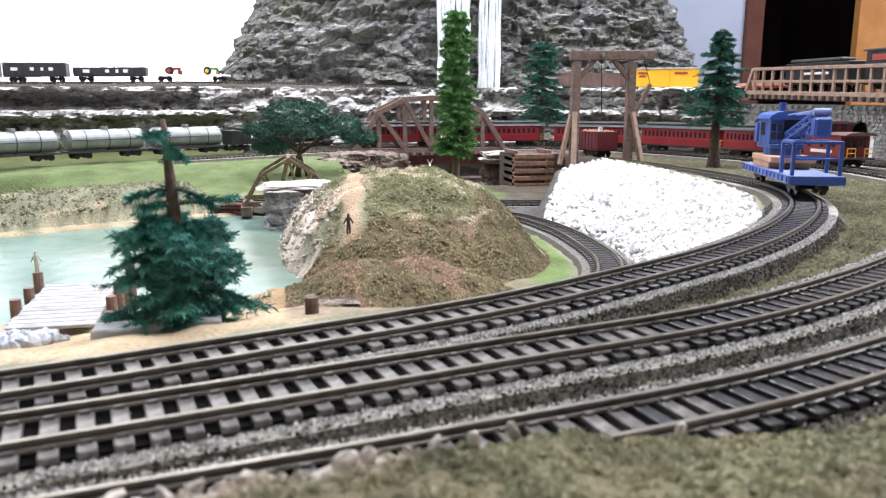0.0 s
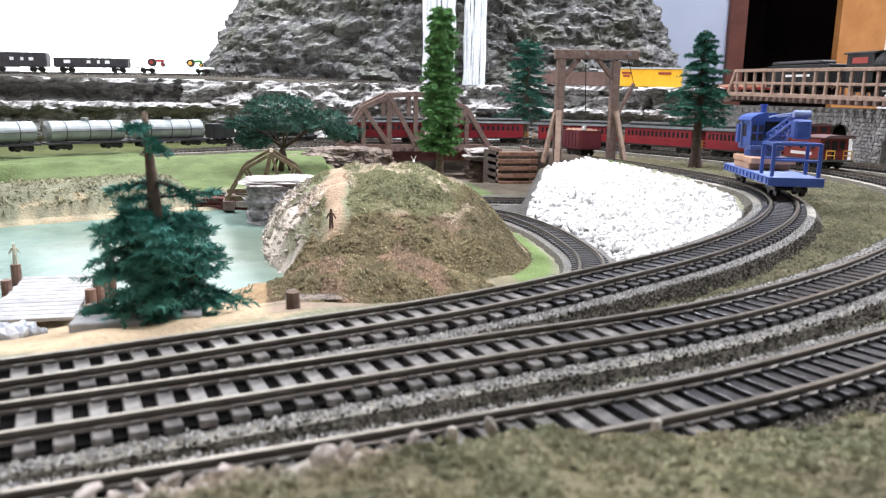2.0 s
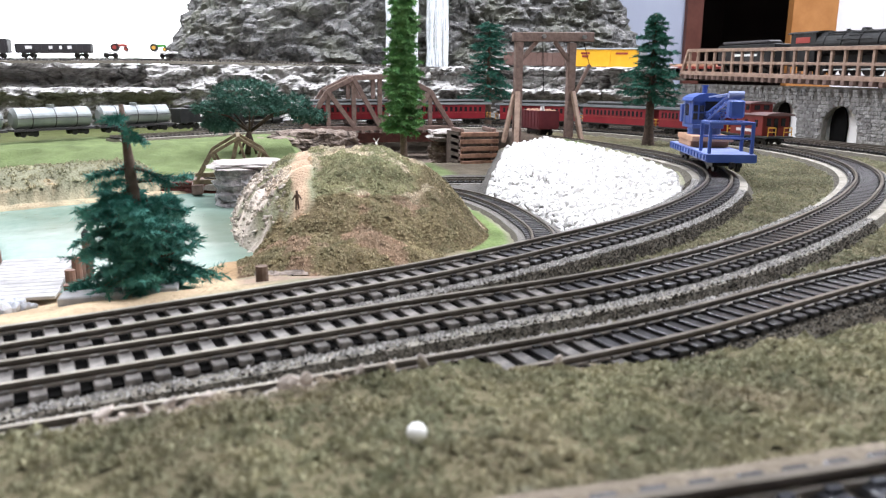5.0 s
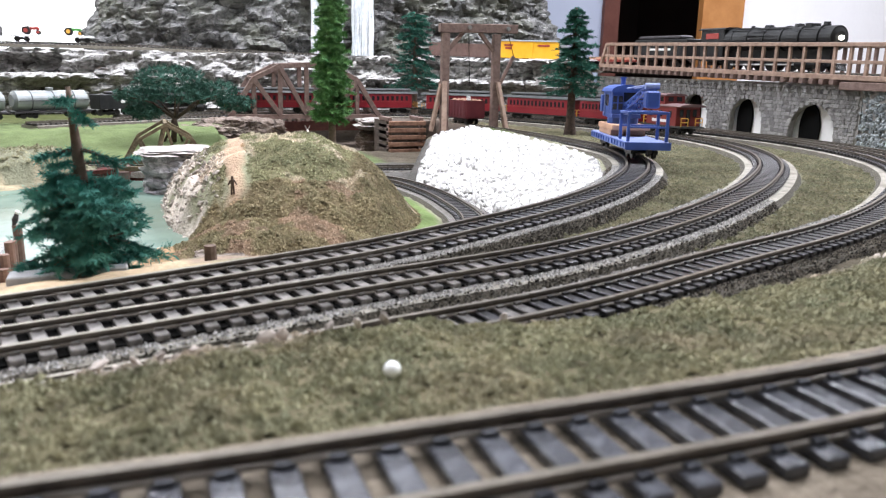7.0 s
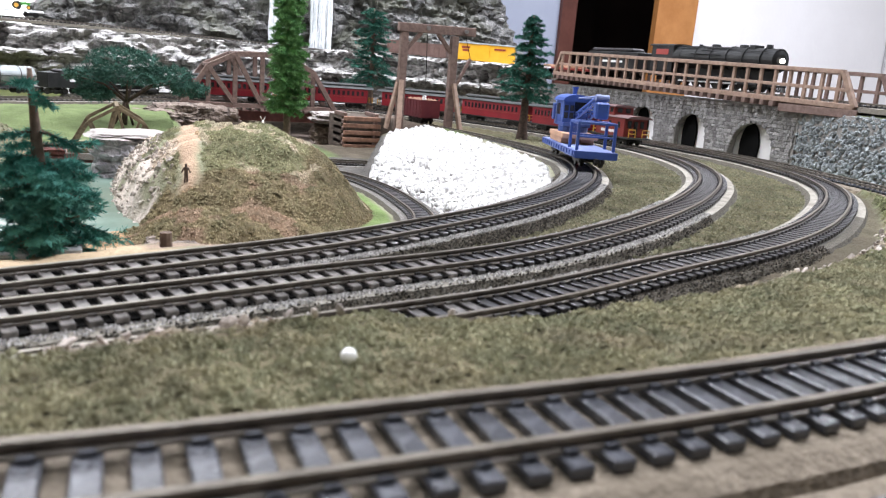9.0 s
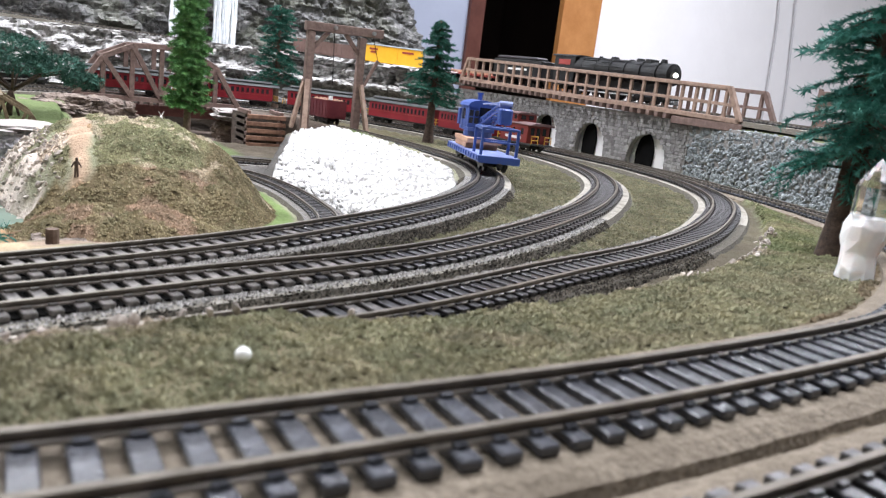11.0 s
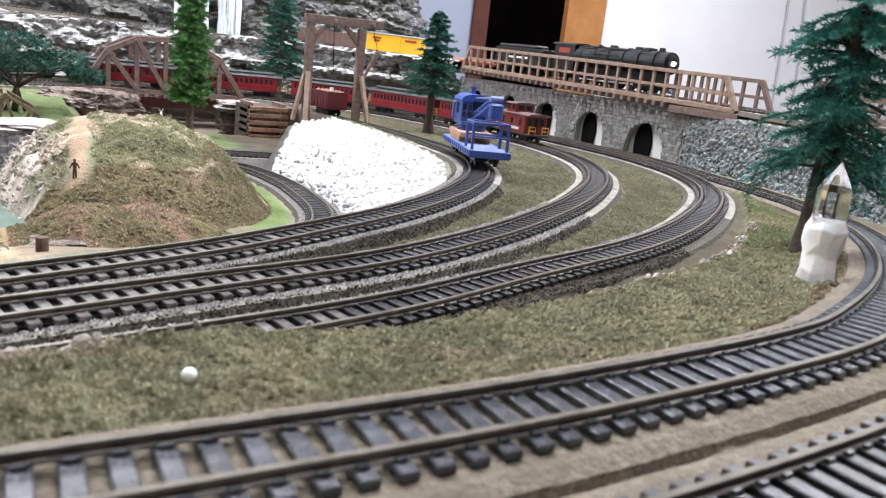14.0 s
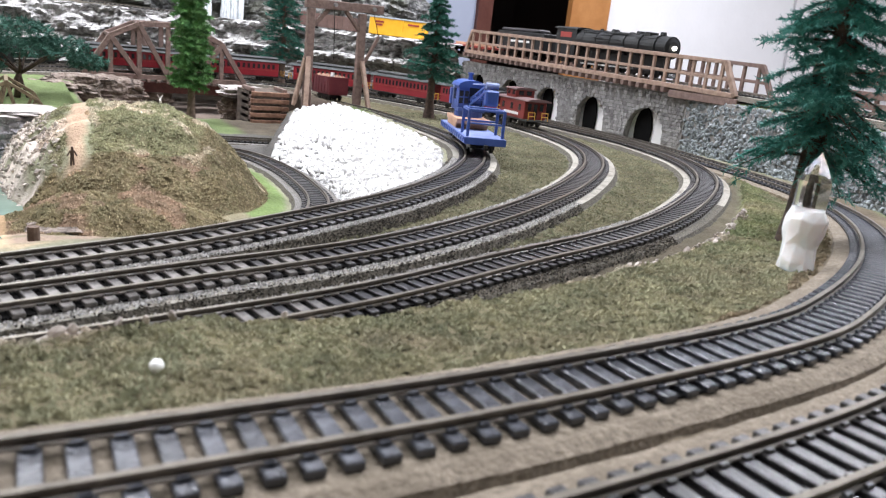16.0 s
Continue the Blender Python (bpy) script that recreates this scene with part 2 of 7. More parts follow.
C_PTS = [(-0.55, 0.055, 0), (-0.2, 0.106, 0), (-0.029, 0.135, 0), (0.038, 0.147, 0), (0.125, 0.165, 0), (0.215, 0.195, 0), (0.327, 0.233, 0), (0.430, 0.285, 0), (0.543, 0.363, 0), (0.615, 0.435, 0), (0.664, 0.521, 0),
         (0.691, 0.629, 0), (0.704, 0.77, -0.002), (0.712, 0.95, -0.006), (0.695, 1.12, -0.010), (0.64, 1.27, -0.012), (0.55, 1.37, -0.012), (0.43, 1.43, -0.012), (0.133, 1.42, -0.012), (-0.09, 1.31, -0.014), (-0.25, 1.21, -0.014), (-0.55, 0.98, -0.014)]
F_PTS = [(-0.5, 0.06, 0.025), (-0.1, 0.037, 0.025), (0.03, 0.032, 0.025), (0.114, 0.032, 0.025), (0.205, 0.038, 0.025), (0.258, 0.052, 0.024), (0.335, 0.085, 0.021), (0.42, 0.133, 0.015), (0.505, 0.192, 0.009), (0.578, 0.258, 0.004), (0.630, 0.326, 0.001),
         (0.662, 0.398, 0), (0.685, 0.48, 0), (0.712, 0.60, 0), (0.728, 0.72, -0.002), (0.737, 0.85, -0.004), (0.738, 1.0, -0.006)]
G_PTS = [(-0.5, 0.005, 0.025), (-0.1, -0.016, 0.025), (0.05, -0.018, 0.025), (0.17, -0.014, 0.025), (0.25, 0.000, 0.025), (0.34, 0.035, 0.025), (0.44, 0.09, 0.025)]
L_PTS = [(-0.45, 1.02, -0.046), (-0.22, 0.995, -0.046), (-0.1, 0.955, -0.046), (-0.03, 0.915, -0.046), (0.04, 0.885, -0.046), (0.12, 0.865, -0.048), (0.19, 0.835, -0.050), (0.244, 0.775, -0.050), (0.261, 0.69, -0.050), (0.257, 0.60, -0.050), (0.243, 0.53, -0.050), (0.205, 0.45, -0.050)]
L2_PTS = [(0.10, 0.905, -0.048), (0.19, 0.895, -0.050), (0.30, 0.875, -0.050), (0.42, 0.85, -0.050)]
U_PTS = [(-0.95, 1.66, 0.100), (-0.5, 1.665, 0.103), (-0.1, 1.66, 0.106), (0.2, 1.64, 0.100), (0.45, 1.58, 0.092), (0.64, 1.46, 0.086), (0.76, 1.30, 0.082), (0.800, 1.13, 0.080), (0.802, 0.9, 0.079), (0.800, 0.7, 0.078), (0.790, 0.53, 0.076), (0.765, 0.42, 0.075), (0.72, 0.31, 0.074), (0.65, 0.21, 0.073), (0.56, 0.12, 0.073), (0.45, 0.05, 0.073)]
LINE = {k: spline(v) for k, v in dict(A=A_PTS, B=B_PTS, C=C_PTS, F=F_PTS, G=G_PTS, L=L_PTS, L2=L2_PTS, U=U_PTS).items()}


def near(key, x, y):
    """Distance, signed side (left positive) and height of the nearest place on a track."""
    l = LINE[key][::3]
    t = np.gradient(l, axis=0)
    d2 = (x[:, None] - l[None, :, 0]) ** 2 + (y[:, None] - l[None, :, 1]) ** 2
    i = d2.argmin(1)
    side = t[i, 0] * (y - l[i, 1]) - t[i, 1] * (x - l[i, 0])
    return np.sqrt(d2[np.arange(len(x)), i]), side, l[i, 2]


def fbm(x, y, f, seed=0.0):
    return np.array([noise.fractal(Vector((a * f + seed, b * f - seed, seed * 1.7)), 1.0, 2.0, 4) for a, b in zip(x, y)])


POND = [(-0.6, 0.45), (-0.3, 0.470), (-0.16, 0.472), (-0.090, 0.472), (-0.012, 0.486), (0.018, 0.540), (0.014, 0.60), (0.008, 0.65), (0.014, 0.72), (0.012, 0.80), (0.000, 0.885), (-0.035, 0.895), (-0.09, 0.870), (-0.158, 0.836), (-0.247, 0.795), (-0.35, 0.76), (-0.6, 0.70)]


def pond_in(x, y):
    """How far inside the pond's outline (positive inside)."""
    p = np.array(POND)
    q = np.roll(p, -1, 0)
    inside = np.zeros(len(x), bool)
    best = np.full(len(x), 9.0)
    for a, b in zip(p, q):
        c = ((a[1] > y) != (b[1] > y)) & (x < (b[0] - a[0]) * (y - a[1]) / (b[1] - a[1] + 1e-12) + a[0])
        inside ^= c
        ab = b - a
        u = np.clip(((x - a[0]) * ab[0] + (y - a[1]) * ab[1]) / (ab @ ab), 0, 1)
        best = np.minimum(best, np.hypot(x - a[0] - u * ab[0], y - a[1] - u * ab[1]))
    return np.where(inside, best, -best)


WATER = -0.060


def bank_e(x):
    """How far the bank's broken lip stands from the outer track's centre line."""
    return np.interp(x, (0.05, 0.09, 0.156, 0.22, 0.30, 0.38, 0.46, 0.56), (0.015, 0.021, 0.032, 0.040, 0.043, 0.041, 0.035, 0.030))


def hill_r(x, y):
    """1 at the foot of the rounded hill, 0 on its crown."""
    return (np.abs((x - 0.108) / 0.104) ** 2.8 + np.abs((y - 0.685) / 0.172) ** 2.8) ** (1 / 2.8) / 1.08


def height(x, y):
    """The ground's height over the whole table."""
    x, y = np.asarray(x, float), np.asarray(y, float)
    dA, sA, zA = near("A", x, y)
    dC, sC, zC = near("C", x, y)
    dF, sF, zF = near("F", x, y)
    dL, sL, zL = near("L", x, y)
    dB, _, zB = near("B", x, y)
    z = np.full(len(x), -0.010)
    z = np.where(y > 0.6, -0.010 - 0.012 * smooth01((y - 0.6) / 0.5), z)
    # the front bank climbs from the three tracks to the outer track
    out = (sC < 0) & (y < 0.75)
    e = bank_e(x) + 0.0022 * fbm(x, y, 55, 7.7) * (x > 0.1)
    s = np.clip((dC - e) / (np.clip(dC - e, 0, 9) + np.clip(dF - 0.022, 0, 9) + 1e-6), 0, 1)
    jump = 0.14 + 0.46 * smooth01((0.10 - x) / 0.08)
    rise = (zF - 0.008) * (jump * np.minimum(1, s * 14) + (1 - jump) * s) + (-0.008) * np.clip(1 - s * 14, 0, 1)
    z = np.where(out, np.where(sF < 0, zF - 0.008, rise), z)
    dG, _, _ = near("G", x, y)
    rift = np.abs(dF - dG + 0.004 * fbm(x, y, 45, 6.6))
    z = np.where((sF < 0) & (y < 0.3), z - 0.007 * smooth01((0.0045 - rift) / 0.003), z)
    # the hollow within the inner track
    left = (sA > 0) & (y < 1.5)
    low = np.full(len(x), -0.056)
    f = smooth01((y - 0.80) / 0.12) * (x < 0.09) * 0.010 + smooth01((y - 0.98) / 0.16) * smooth01((0.16 - x) / 0.08) * 0.024
    low = low + f
    west = smooth01((0.10 - x) / 0.10)
    reach = (0.085 + 0.150 * west) * (1 - 0.85 * smooth01((y - 0.955) / 0.02))
    lowz = low * (1 - west * (y < 0.55)) + (-0.056) * west * (y < 0.55)
    w = smooth01((dA - 0.024) / reach)
    # the white embankment falls straight from the inner track to the track in the hollow
    east = (sL > 0) & (x > 0.17) & (y < 0.965) & (x > 0.246 + 0.50 * (y - 0.739))
    w = np.where(east, np.clip((dA - 0.026) / (np.clip(dA - 0.026, 0, 9) + np.clip(dL - 0.024, 0, 9) + 1e-6), 0, 1), w)
    hollow = -0.010 * (1 - w) + lowz * w
    z = np.where(left, hollow, z)
    # land behind the gorge
    far = smooth01((y - 1.37) / 0.05)
    gap = smooth01((x - 0.10) / 0.03) * smooth01((0.43 - x) / 0.03) * smooth01((y - 0.9) / 0.1)
    z = np.where((y > 1.2) & (gap < 0.01), np.maximum(z, -0.022), z)
    z = z * (1 - gap * (y > 1.1)) + (-0.075) * gap * (y > 1.1)
    # the bank beyond the pond
    bank = np.exp(-((y - 0.885 - 0.30 * (x + 0.2)) / 0.05) ** 2) * smooth01((-0.06 - x) / 0.06)
    z = z + np.where(left, 0.024 * bank, 0)
    # the pond's bed
    p = pond_in(x, y)
    z = np.where(p > -0.02, np.minimum(z, WATER + 0.004 - 0.030 * smooth01((p + 0.012) / 0.04)), z)
    # the rounded hill
    r = hill_r(x, y)
    lump = 0.0050 * fbm(x, y, 17, 5.2) + 0.0030 * fbm(x, y, 60, 1.2)
    crag = 0.013 * np.abs(fbm(x, y, 52, 4.4)) * smooth01((0.045 - x) / 0.02)
    hill = -0.062 + 0.067 * (1 - np.clip(r, 0, 1.1) ** 3) + (lump + crag) * smooth01((1.05 - r) / 0.2)
    # a crease where the brown flank falls back
    hill = hill - 0.006 * np.exp(-((x - 0.150 - 0.16 * (y - 0.6)) / 0.010) ** 2) * smooth01((0.68 - y) / 0.08)
    q = np.hypot((x - 0.065) / 0.095, (y - 0.485) / 0.075)
    skirt = -0.060 + 0.024 * (1 - smooth01((q - 0.2) / 0.85)) + 0.005 * fbm(x, y, 40, 9.2)
    z = np.where(left & (q < 1.0), np.maximum(z, skirt), z)
    z = np.where(left & (sL < 0.2), np.maximum(z, np.where(r < 1.05, hill, -1)), z)
    # roadbed shelves
    for d, zz in ((dL, zL), (dB, zB)):
        k = smooth01((0.034 - d) / 0.012)
        k = np.where((d is dB) & (gap > 0.3), 0, k)
        z = z * (1 - k) + (zz - 0.009) * k
    return z



def cover(x, y):
    """The colour of the ground cover at each place, as it was laid: flock, sand, earth, plaster."""
    dA, sA, _ = near("A", x, y)
    dC, sC, _ = near("C", x, y)
    dF, sF, _ = near("F", x, y)
    dU, sU, _ = near("U", x, y)
    olive, dirt, sand = np.array((0.198, 0.196, 0.132)), np.array((0.208, 0.188, 0.138)), np.array((0.52, 0.40, 0.26))
    green, lime, plaster, beige = np.array((0.125, 0.160, 0.068)), np.array((0.135, 0.185, 0.068)), np.array((0.46, 0.41, 0.355)), np.array((0.175, 0.143, 0.102))
    c = np.tile(olive, (len(x), 1))

    def lay(colour, k):
        nonlocal c
        k = np.clip(k, 0, 1)[:, None]
        c = c * (1 - k) + colour * k

    wob = fbm(x, y, 22, 8.3)
    lay(dirt, smooth01(wob * 0.8))
    lay(olive * 0.78, (sA < 0) * (sC > 0) * 1.0)
    out = (sC < 0) & (y < 0.62) & (x < 0.66)
    e = bank_e(x)
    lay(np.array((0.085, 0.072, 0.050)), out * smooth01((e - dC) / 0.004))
    lay(plaster, out * smooth01((0.005 - np.abs(dC - e - 0.003) + 0.006 * wob) / 0.003) * smooth01(0.75 + 1.2 * wob) * smooth01((0.46 - x) / 0.05) * 0.85)
    lay(plaster * 0.8, out * smooth01((0.045 - x) / 0.04) * smooth01((0.010 - dC + e + 0.012 * wob) / 0.006) * 0.8)
    lay(green, out * smooth01((x - 0.30) / 0.12) * smooth01(0.6 - wob) * 0.55)
    lay(sand * 0.8, out * np.exp(-((x - 0.504) ** 2 + (y - 0.276) ** 2) / 0.0014) * 0.12)
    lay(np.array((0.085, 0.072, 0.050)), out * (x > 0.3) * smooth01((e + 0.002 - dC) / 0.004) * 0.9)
    lay(beige, (sF < 0) * smooth01((0.055 - dF) / 0.01) * (y < 0.6))
    lay(beige * 0.9, (dF < 0.029 + 0.006 * wob) * (x > 0.2) * 0.9)
    dG, _, _ = near("G", x, y)
    lay(np.array((0.07, 0.045, 0.025)), (sF < 0) * (y < 0.3) * smooth01((0.0035 - np.abs(dF - dG + 0.004 * fbm(x, y, 45, 6.6))) / 0.002))
    lay(green * 0.9, (sU > 0) * (y < 0.6) * (x > 0.42) * 0.8)
    left = (sA > 0) & (y < 1.5)
    lay(green, left * (x < 0.16) * smooth01((y - 0.925 - 0.25 * (x + 0.2) + 0.02 * wob) / 0.03))
    lay(green * 0.85, left * (x > 0.1) * smooth01((y - 0.86) / 0.04))
    lay(np.array((0.09, 0.075, 0.055)), left * smooth01((x - 0.285) / 0.02) * smooth01((y - 0.93) / 0.03))
    dL, sL, _ = near("L", x, y)
    lay(lime, left * (sL < 0) * smooth01((x - 0.15) / 0.02) * (y > 0.44) * (y < 0.80) * smooth01((dL - 0.027) / 0.004))
    lay(np.array((0.085, 0.080, 0.072)), left * (sL > 0) * (x > 0.2) * (x < 0.36) * (y > 0.45) * (y < 0.95))
    p = pond_in(x, y)
    lay(sand, left * (y < 0.56) * smooth01((p + 0.105 + 0.03 * wob) / 0.02) * smooth01((0.035 - x) / 0.03))
    lay(sand * 0.85, left * (y < 0.5) * smooth01((0.03 - x) / 0.03) * smooth01((dA - 0.048 + 0.02 * wob) / 0.008))
    lay(sand * 1.1, left * (y > 0.5) * (x < -0.03) * smooth01((p + 0.024 + 0.035 * wob) / 0.012) * smooth01(0.4 + 1.6 * wob) * 0.7)
    hill = left & (hill_r(x, y) < 1.0) & (sL < 0.2)
    lay(np.array((0.213, 0.217, 0.136)), hill * 1.0)
    lay(np.array((0.150, 0.121, 0.078)), hill * smooth01((x - 0.145 - 0.16 * (y - 0.6) + 0.03 * wob) / 0.015) * 0.75)
    lay(np.array((0.46, 0.41, 0.33)), hill * smooth01((wob - 0.24) / 0.1) * 0.7)
    lay(np.array((0.62, 0.54, 0.47)), hill * smooth01((0.040 - x + 0.045 * wob) / 0.010) * 0.9)
    lay(np.array((0.20, 0.19, 0.13)), hill * (x < 0.05) * smooth01((-wob - 0.20) / 0.10) * 0.5)
    lay(np.array((0.215, 0.190, 0.122)), left * (x > 0.0) * (x < 0.17) * (y < 0.56) * smooth01((dA - 0.055 + 0.03 * wob) / 0.012))
    lay(np.array((0.30, 0.22, 0.17)), left * (x > 0.0) * (x < 0.15) * (y < 0.56) * smooth01((dA - 0.05) / 0.012) * smooth01((wob - 0.15) / 0.1) * 0.8)
    lay(np.array((0.42, 0.30, 0.205)), hill * smooth01((0.009 - np.abs(x - 0.056 - 0.10 * (y - 0.62)) + 0.004 * wob) / 0.004) * (y > 0.548))
    lay(np.array((0.12, 0.04, 0.03)), left * smooth01((0.05 - np.abs(x + 0.015)) / 0.02) * smooth01((0.045 - np.abs(y - 0.90)) / 0.02))
    lay(np.array((0.14, 0.11, 0.09)), (y > 1.02) * (x > 0.10) * (x < 0.45) * smooth01((y - 1.08) / 0.05))
    lay(np.array((0.60, 0.58, 0.55)), (sA > 0) * (x > 0.2) * (y > 0.40) * (y < 1.0) * smooth01((0.125 - dA) / 0.02) * smooth01((dA - 0.028) / 0.006) * (x > 0.256 + 0.50 * (y - 0.739)))
    lay(np.array((0.075, 0.058, 0.045)), (sA > 0) * (y > 0.955) * (y < 1.25) * (x > 0.30) * (dA < 0.06) * (dA > 0.02))
    return c * (1 + 0.30 * np.clip(fbm(x, y, 38, 2.7), -0.9, 0.9))[:, None]


def terrain(name, x0, x1, y0, y1, step, material, rough=0.0016):
    nx, ny = int((x1 - x0) / step) + 1, int((y1 - y0) / step) + 1
    gx, gy = np.meshgrid(np.linspace(x0, x1, nx), np.linspace(y0, y1, ny))
    x, y = gx.ravel(), gy.ravel()
    z = height(x, y) + rough * fbm(x, y, 60, 3.1)
    me = bpy.data.meshes.new(name)
    i = np.arange(nx * ny).reshape(ny, nx)
    f = np.stack([i[:-1, :-1], i[:-1, 1:], i[1:, 1:], i[1:, :-1]], -1).reshape(-1, 4)
    me.from_pydata(np.stack([x, y, z], 1).tolist(), [], f.tolist())
    me.polygons.foreach_set("use_smooth", [True] * len(me.polygons))
    at = me.color_attributes.new("cover", "FLOAT_COLOR", "POINT")
    # shade between the turf crumbs is put into the ground colour
    turf_shade = (on_bank(x, y) | between(x, y) | on_hill(x, y))[:, None]
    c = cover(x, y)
    c = np.where(turf_shade, c * np.array((0.62, 0.55, 0.48)), c)
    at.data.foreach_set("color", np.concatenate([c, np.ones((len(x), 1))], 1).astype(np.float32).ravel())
    me.materials.append(material)
    return new(name, me)


def flocked(name, bump=0.0016):
    """Ground cover: the laid colour, broken by coarse and fine grain."""
    m = mat(name, (0.82, 0.82, 0.82), (1.10, 1.10, 1.10), 0.95, 0, 330, bump, 420, c3=(1.0, 1.0, 1.0))
    nt = m.node_tree
    b = nt.nodes["Principled BSDF"]
    b.inputs["Specular IOR Level"].default_value = 0.15
    old = b.inputs["Base Color"].links[0].from_socket
    a = nt.nodes.new("ShaderNodeAttribute")
    a.attribute_name = "cover"
    mx = nt.nodes.new("ShaderNodeMix")
    mx.data_type, mx.blend_type = "RGBA", "MULTIPLY"
    mx.inputs[0].default_value = 1
    nt.links.new(a.outputs["Color"], mx.inputs[6])
    nt.links.new(old, mx.inputs[7])
    nt.links.new(mx.outputs[2], b.inputs["Base Color"])
    return m


M_GROUND = flocked("flocked_ground")


def turf(name, label, n, x0, x1, y0, y1, size, keep, seed):
    """Foam turf crumbs on the ground, in one mesh."""
    rs = np.random.RandomState(seed)
    x, y = rs.uniform(x0, x1, n), rs.uniform(y0, y1, n)
    k = keep(x, y)
    x, y = x[k], y[k]
    # foam clumps with bare hollows between them
    clump = fbm(x, y, 1.0 / (4.5 * size), seed + 0.3)
    k = clump > rs.uniform(-1.1, -0.30, len(x))
    x, y, clump = x[k], y[k], clump[k]
    z = height(x, y) + 0.0016 * fbm(x, y, 60, 3.1) + 1.9 * size * np.clip(clump, -0.3, 1)
    c = 1.22 * cover(x, y) * rs.uniform(0.80, 1.18, (len(x), 1))
    tint = np.clip(0.6 + 0.8 * fbm(x, y, 1.0 / (16 * size), seed + 5.3), 0, 1)[:, None]
    c = c * (tint * np.array((1.10, 1.03, 0.95)) + (1 - tint) * np.array((0.84, 0.86, 0.80)))
    base = np.array([(1, 0, -0.4), (-0.5, 0.87, -0.4), (-0.5, -0.87, -0.4), (0, 0, 0.55)])
    s = size * rs.uniform(0.5, 1.5, len(x))
    q = base[None] * s[:, None, None] * rs.uniform(0.6, 1.4, (len(x), 4, 3))
    a = rs.uniform(0, 6.28, len(x))
    ca, sa = np.cos(a)[:, None], np.sin(a)[:, None]
    v = np.stack([q[..., 0] * ca - q[..., 1] * sa, q[..., 0] * sa + q[..., 1] * ca, q[..., 2]], -1) + np.stack([x, y, z + 0.0004], 1)[:, None]
    me = bpy.data.meshes.new(name)
    o = np.arange(len(x))[:, None] * 4
    f = np.concatenate([o + np.array(t) for t in ((0, 1, 3), (1, 2, 3), (2, 0, 3))])
    me.from_pydata(v.reshape(-1, 3).tolist(), [], f.tolist())
    at = me.color_attributes.new("cover", "FLOAT_COLOR", "POINT")
    at.data.foreach_set("color", np.concatenate([np.repeat(c, 4, 0), np.ones((4 * len(x), 1))], 1).astype(np.float32).ravel())
    me.materials.append(M_GROUND)
    return tagged(new(name, me), label, "turf", kind="stuff")


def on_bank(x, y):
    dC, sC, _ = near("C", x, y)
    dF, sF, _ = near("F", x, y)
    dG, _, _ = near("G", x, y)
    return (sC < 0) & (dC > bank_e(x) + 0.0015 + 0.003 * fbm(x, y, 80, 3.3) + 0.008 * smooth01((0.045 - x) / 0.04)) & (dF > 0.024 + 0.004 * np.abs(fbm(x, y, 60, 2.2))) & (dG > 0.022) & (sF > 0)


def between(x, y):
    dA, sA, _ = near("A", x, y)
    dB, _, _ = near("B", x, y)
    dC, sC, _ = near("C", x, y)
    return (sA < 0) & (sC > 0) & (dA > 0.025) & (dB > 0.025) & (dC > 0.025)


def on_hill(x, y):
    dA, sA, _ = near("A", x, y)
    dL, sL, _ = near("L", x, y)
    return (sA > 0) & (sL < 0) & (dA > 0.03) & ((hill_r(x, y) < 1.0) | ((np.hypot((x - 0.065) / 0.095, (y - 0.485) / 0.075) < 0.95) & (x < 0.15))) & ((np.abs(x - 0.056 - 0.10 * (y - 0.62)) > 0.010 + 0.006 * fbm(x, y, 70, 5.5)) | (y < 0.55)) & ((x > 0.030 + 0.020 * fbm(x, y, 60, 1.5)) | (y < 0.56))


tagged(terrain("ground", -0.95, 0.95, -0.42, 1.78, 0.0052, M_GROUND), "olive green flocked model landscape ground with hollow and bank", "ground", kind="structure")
turf("bank_turf", "olive foam turf crumbs on the front bank", 290000, -0.15, 0.62, 0.04, 0.42, 0.00095, on_bank, 1)
turf("verge_turf", "olive foam turf crumbs between the curved tracks", 230000, 0.0, 0.75, 0.2, 1.0, 0.0010, between, 2)
turf("hill_turf", "olive and brown foam turf crumbs on the hill", 90000, 0.0, 0.24, 0.41, 0.88, 0.0012, on_hill, 3)
turf("field_turf", "green and brown foam turf crumbs beyond the pond", 14000, -0.5, 0.02, 0.74, 0.95, 0.0018, lambda x, y: (pond_in(x, y) < -0.02), 4)

# ---- water ----
bm = bmesh.new()
bm.faces.new([bm.verts.new((x, y, WATER)) for x, y in [(-0.65, 0.40), (0.05, 0.42), (0.06, 0.94), (-0.65, 0.94)]])
tagged(link("water", bm, M_WATER), "pale green glossy resin pond water", "water", kind="structure")

# ---- tracks ----
tie_me = {}


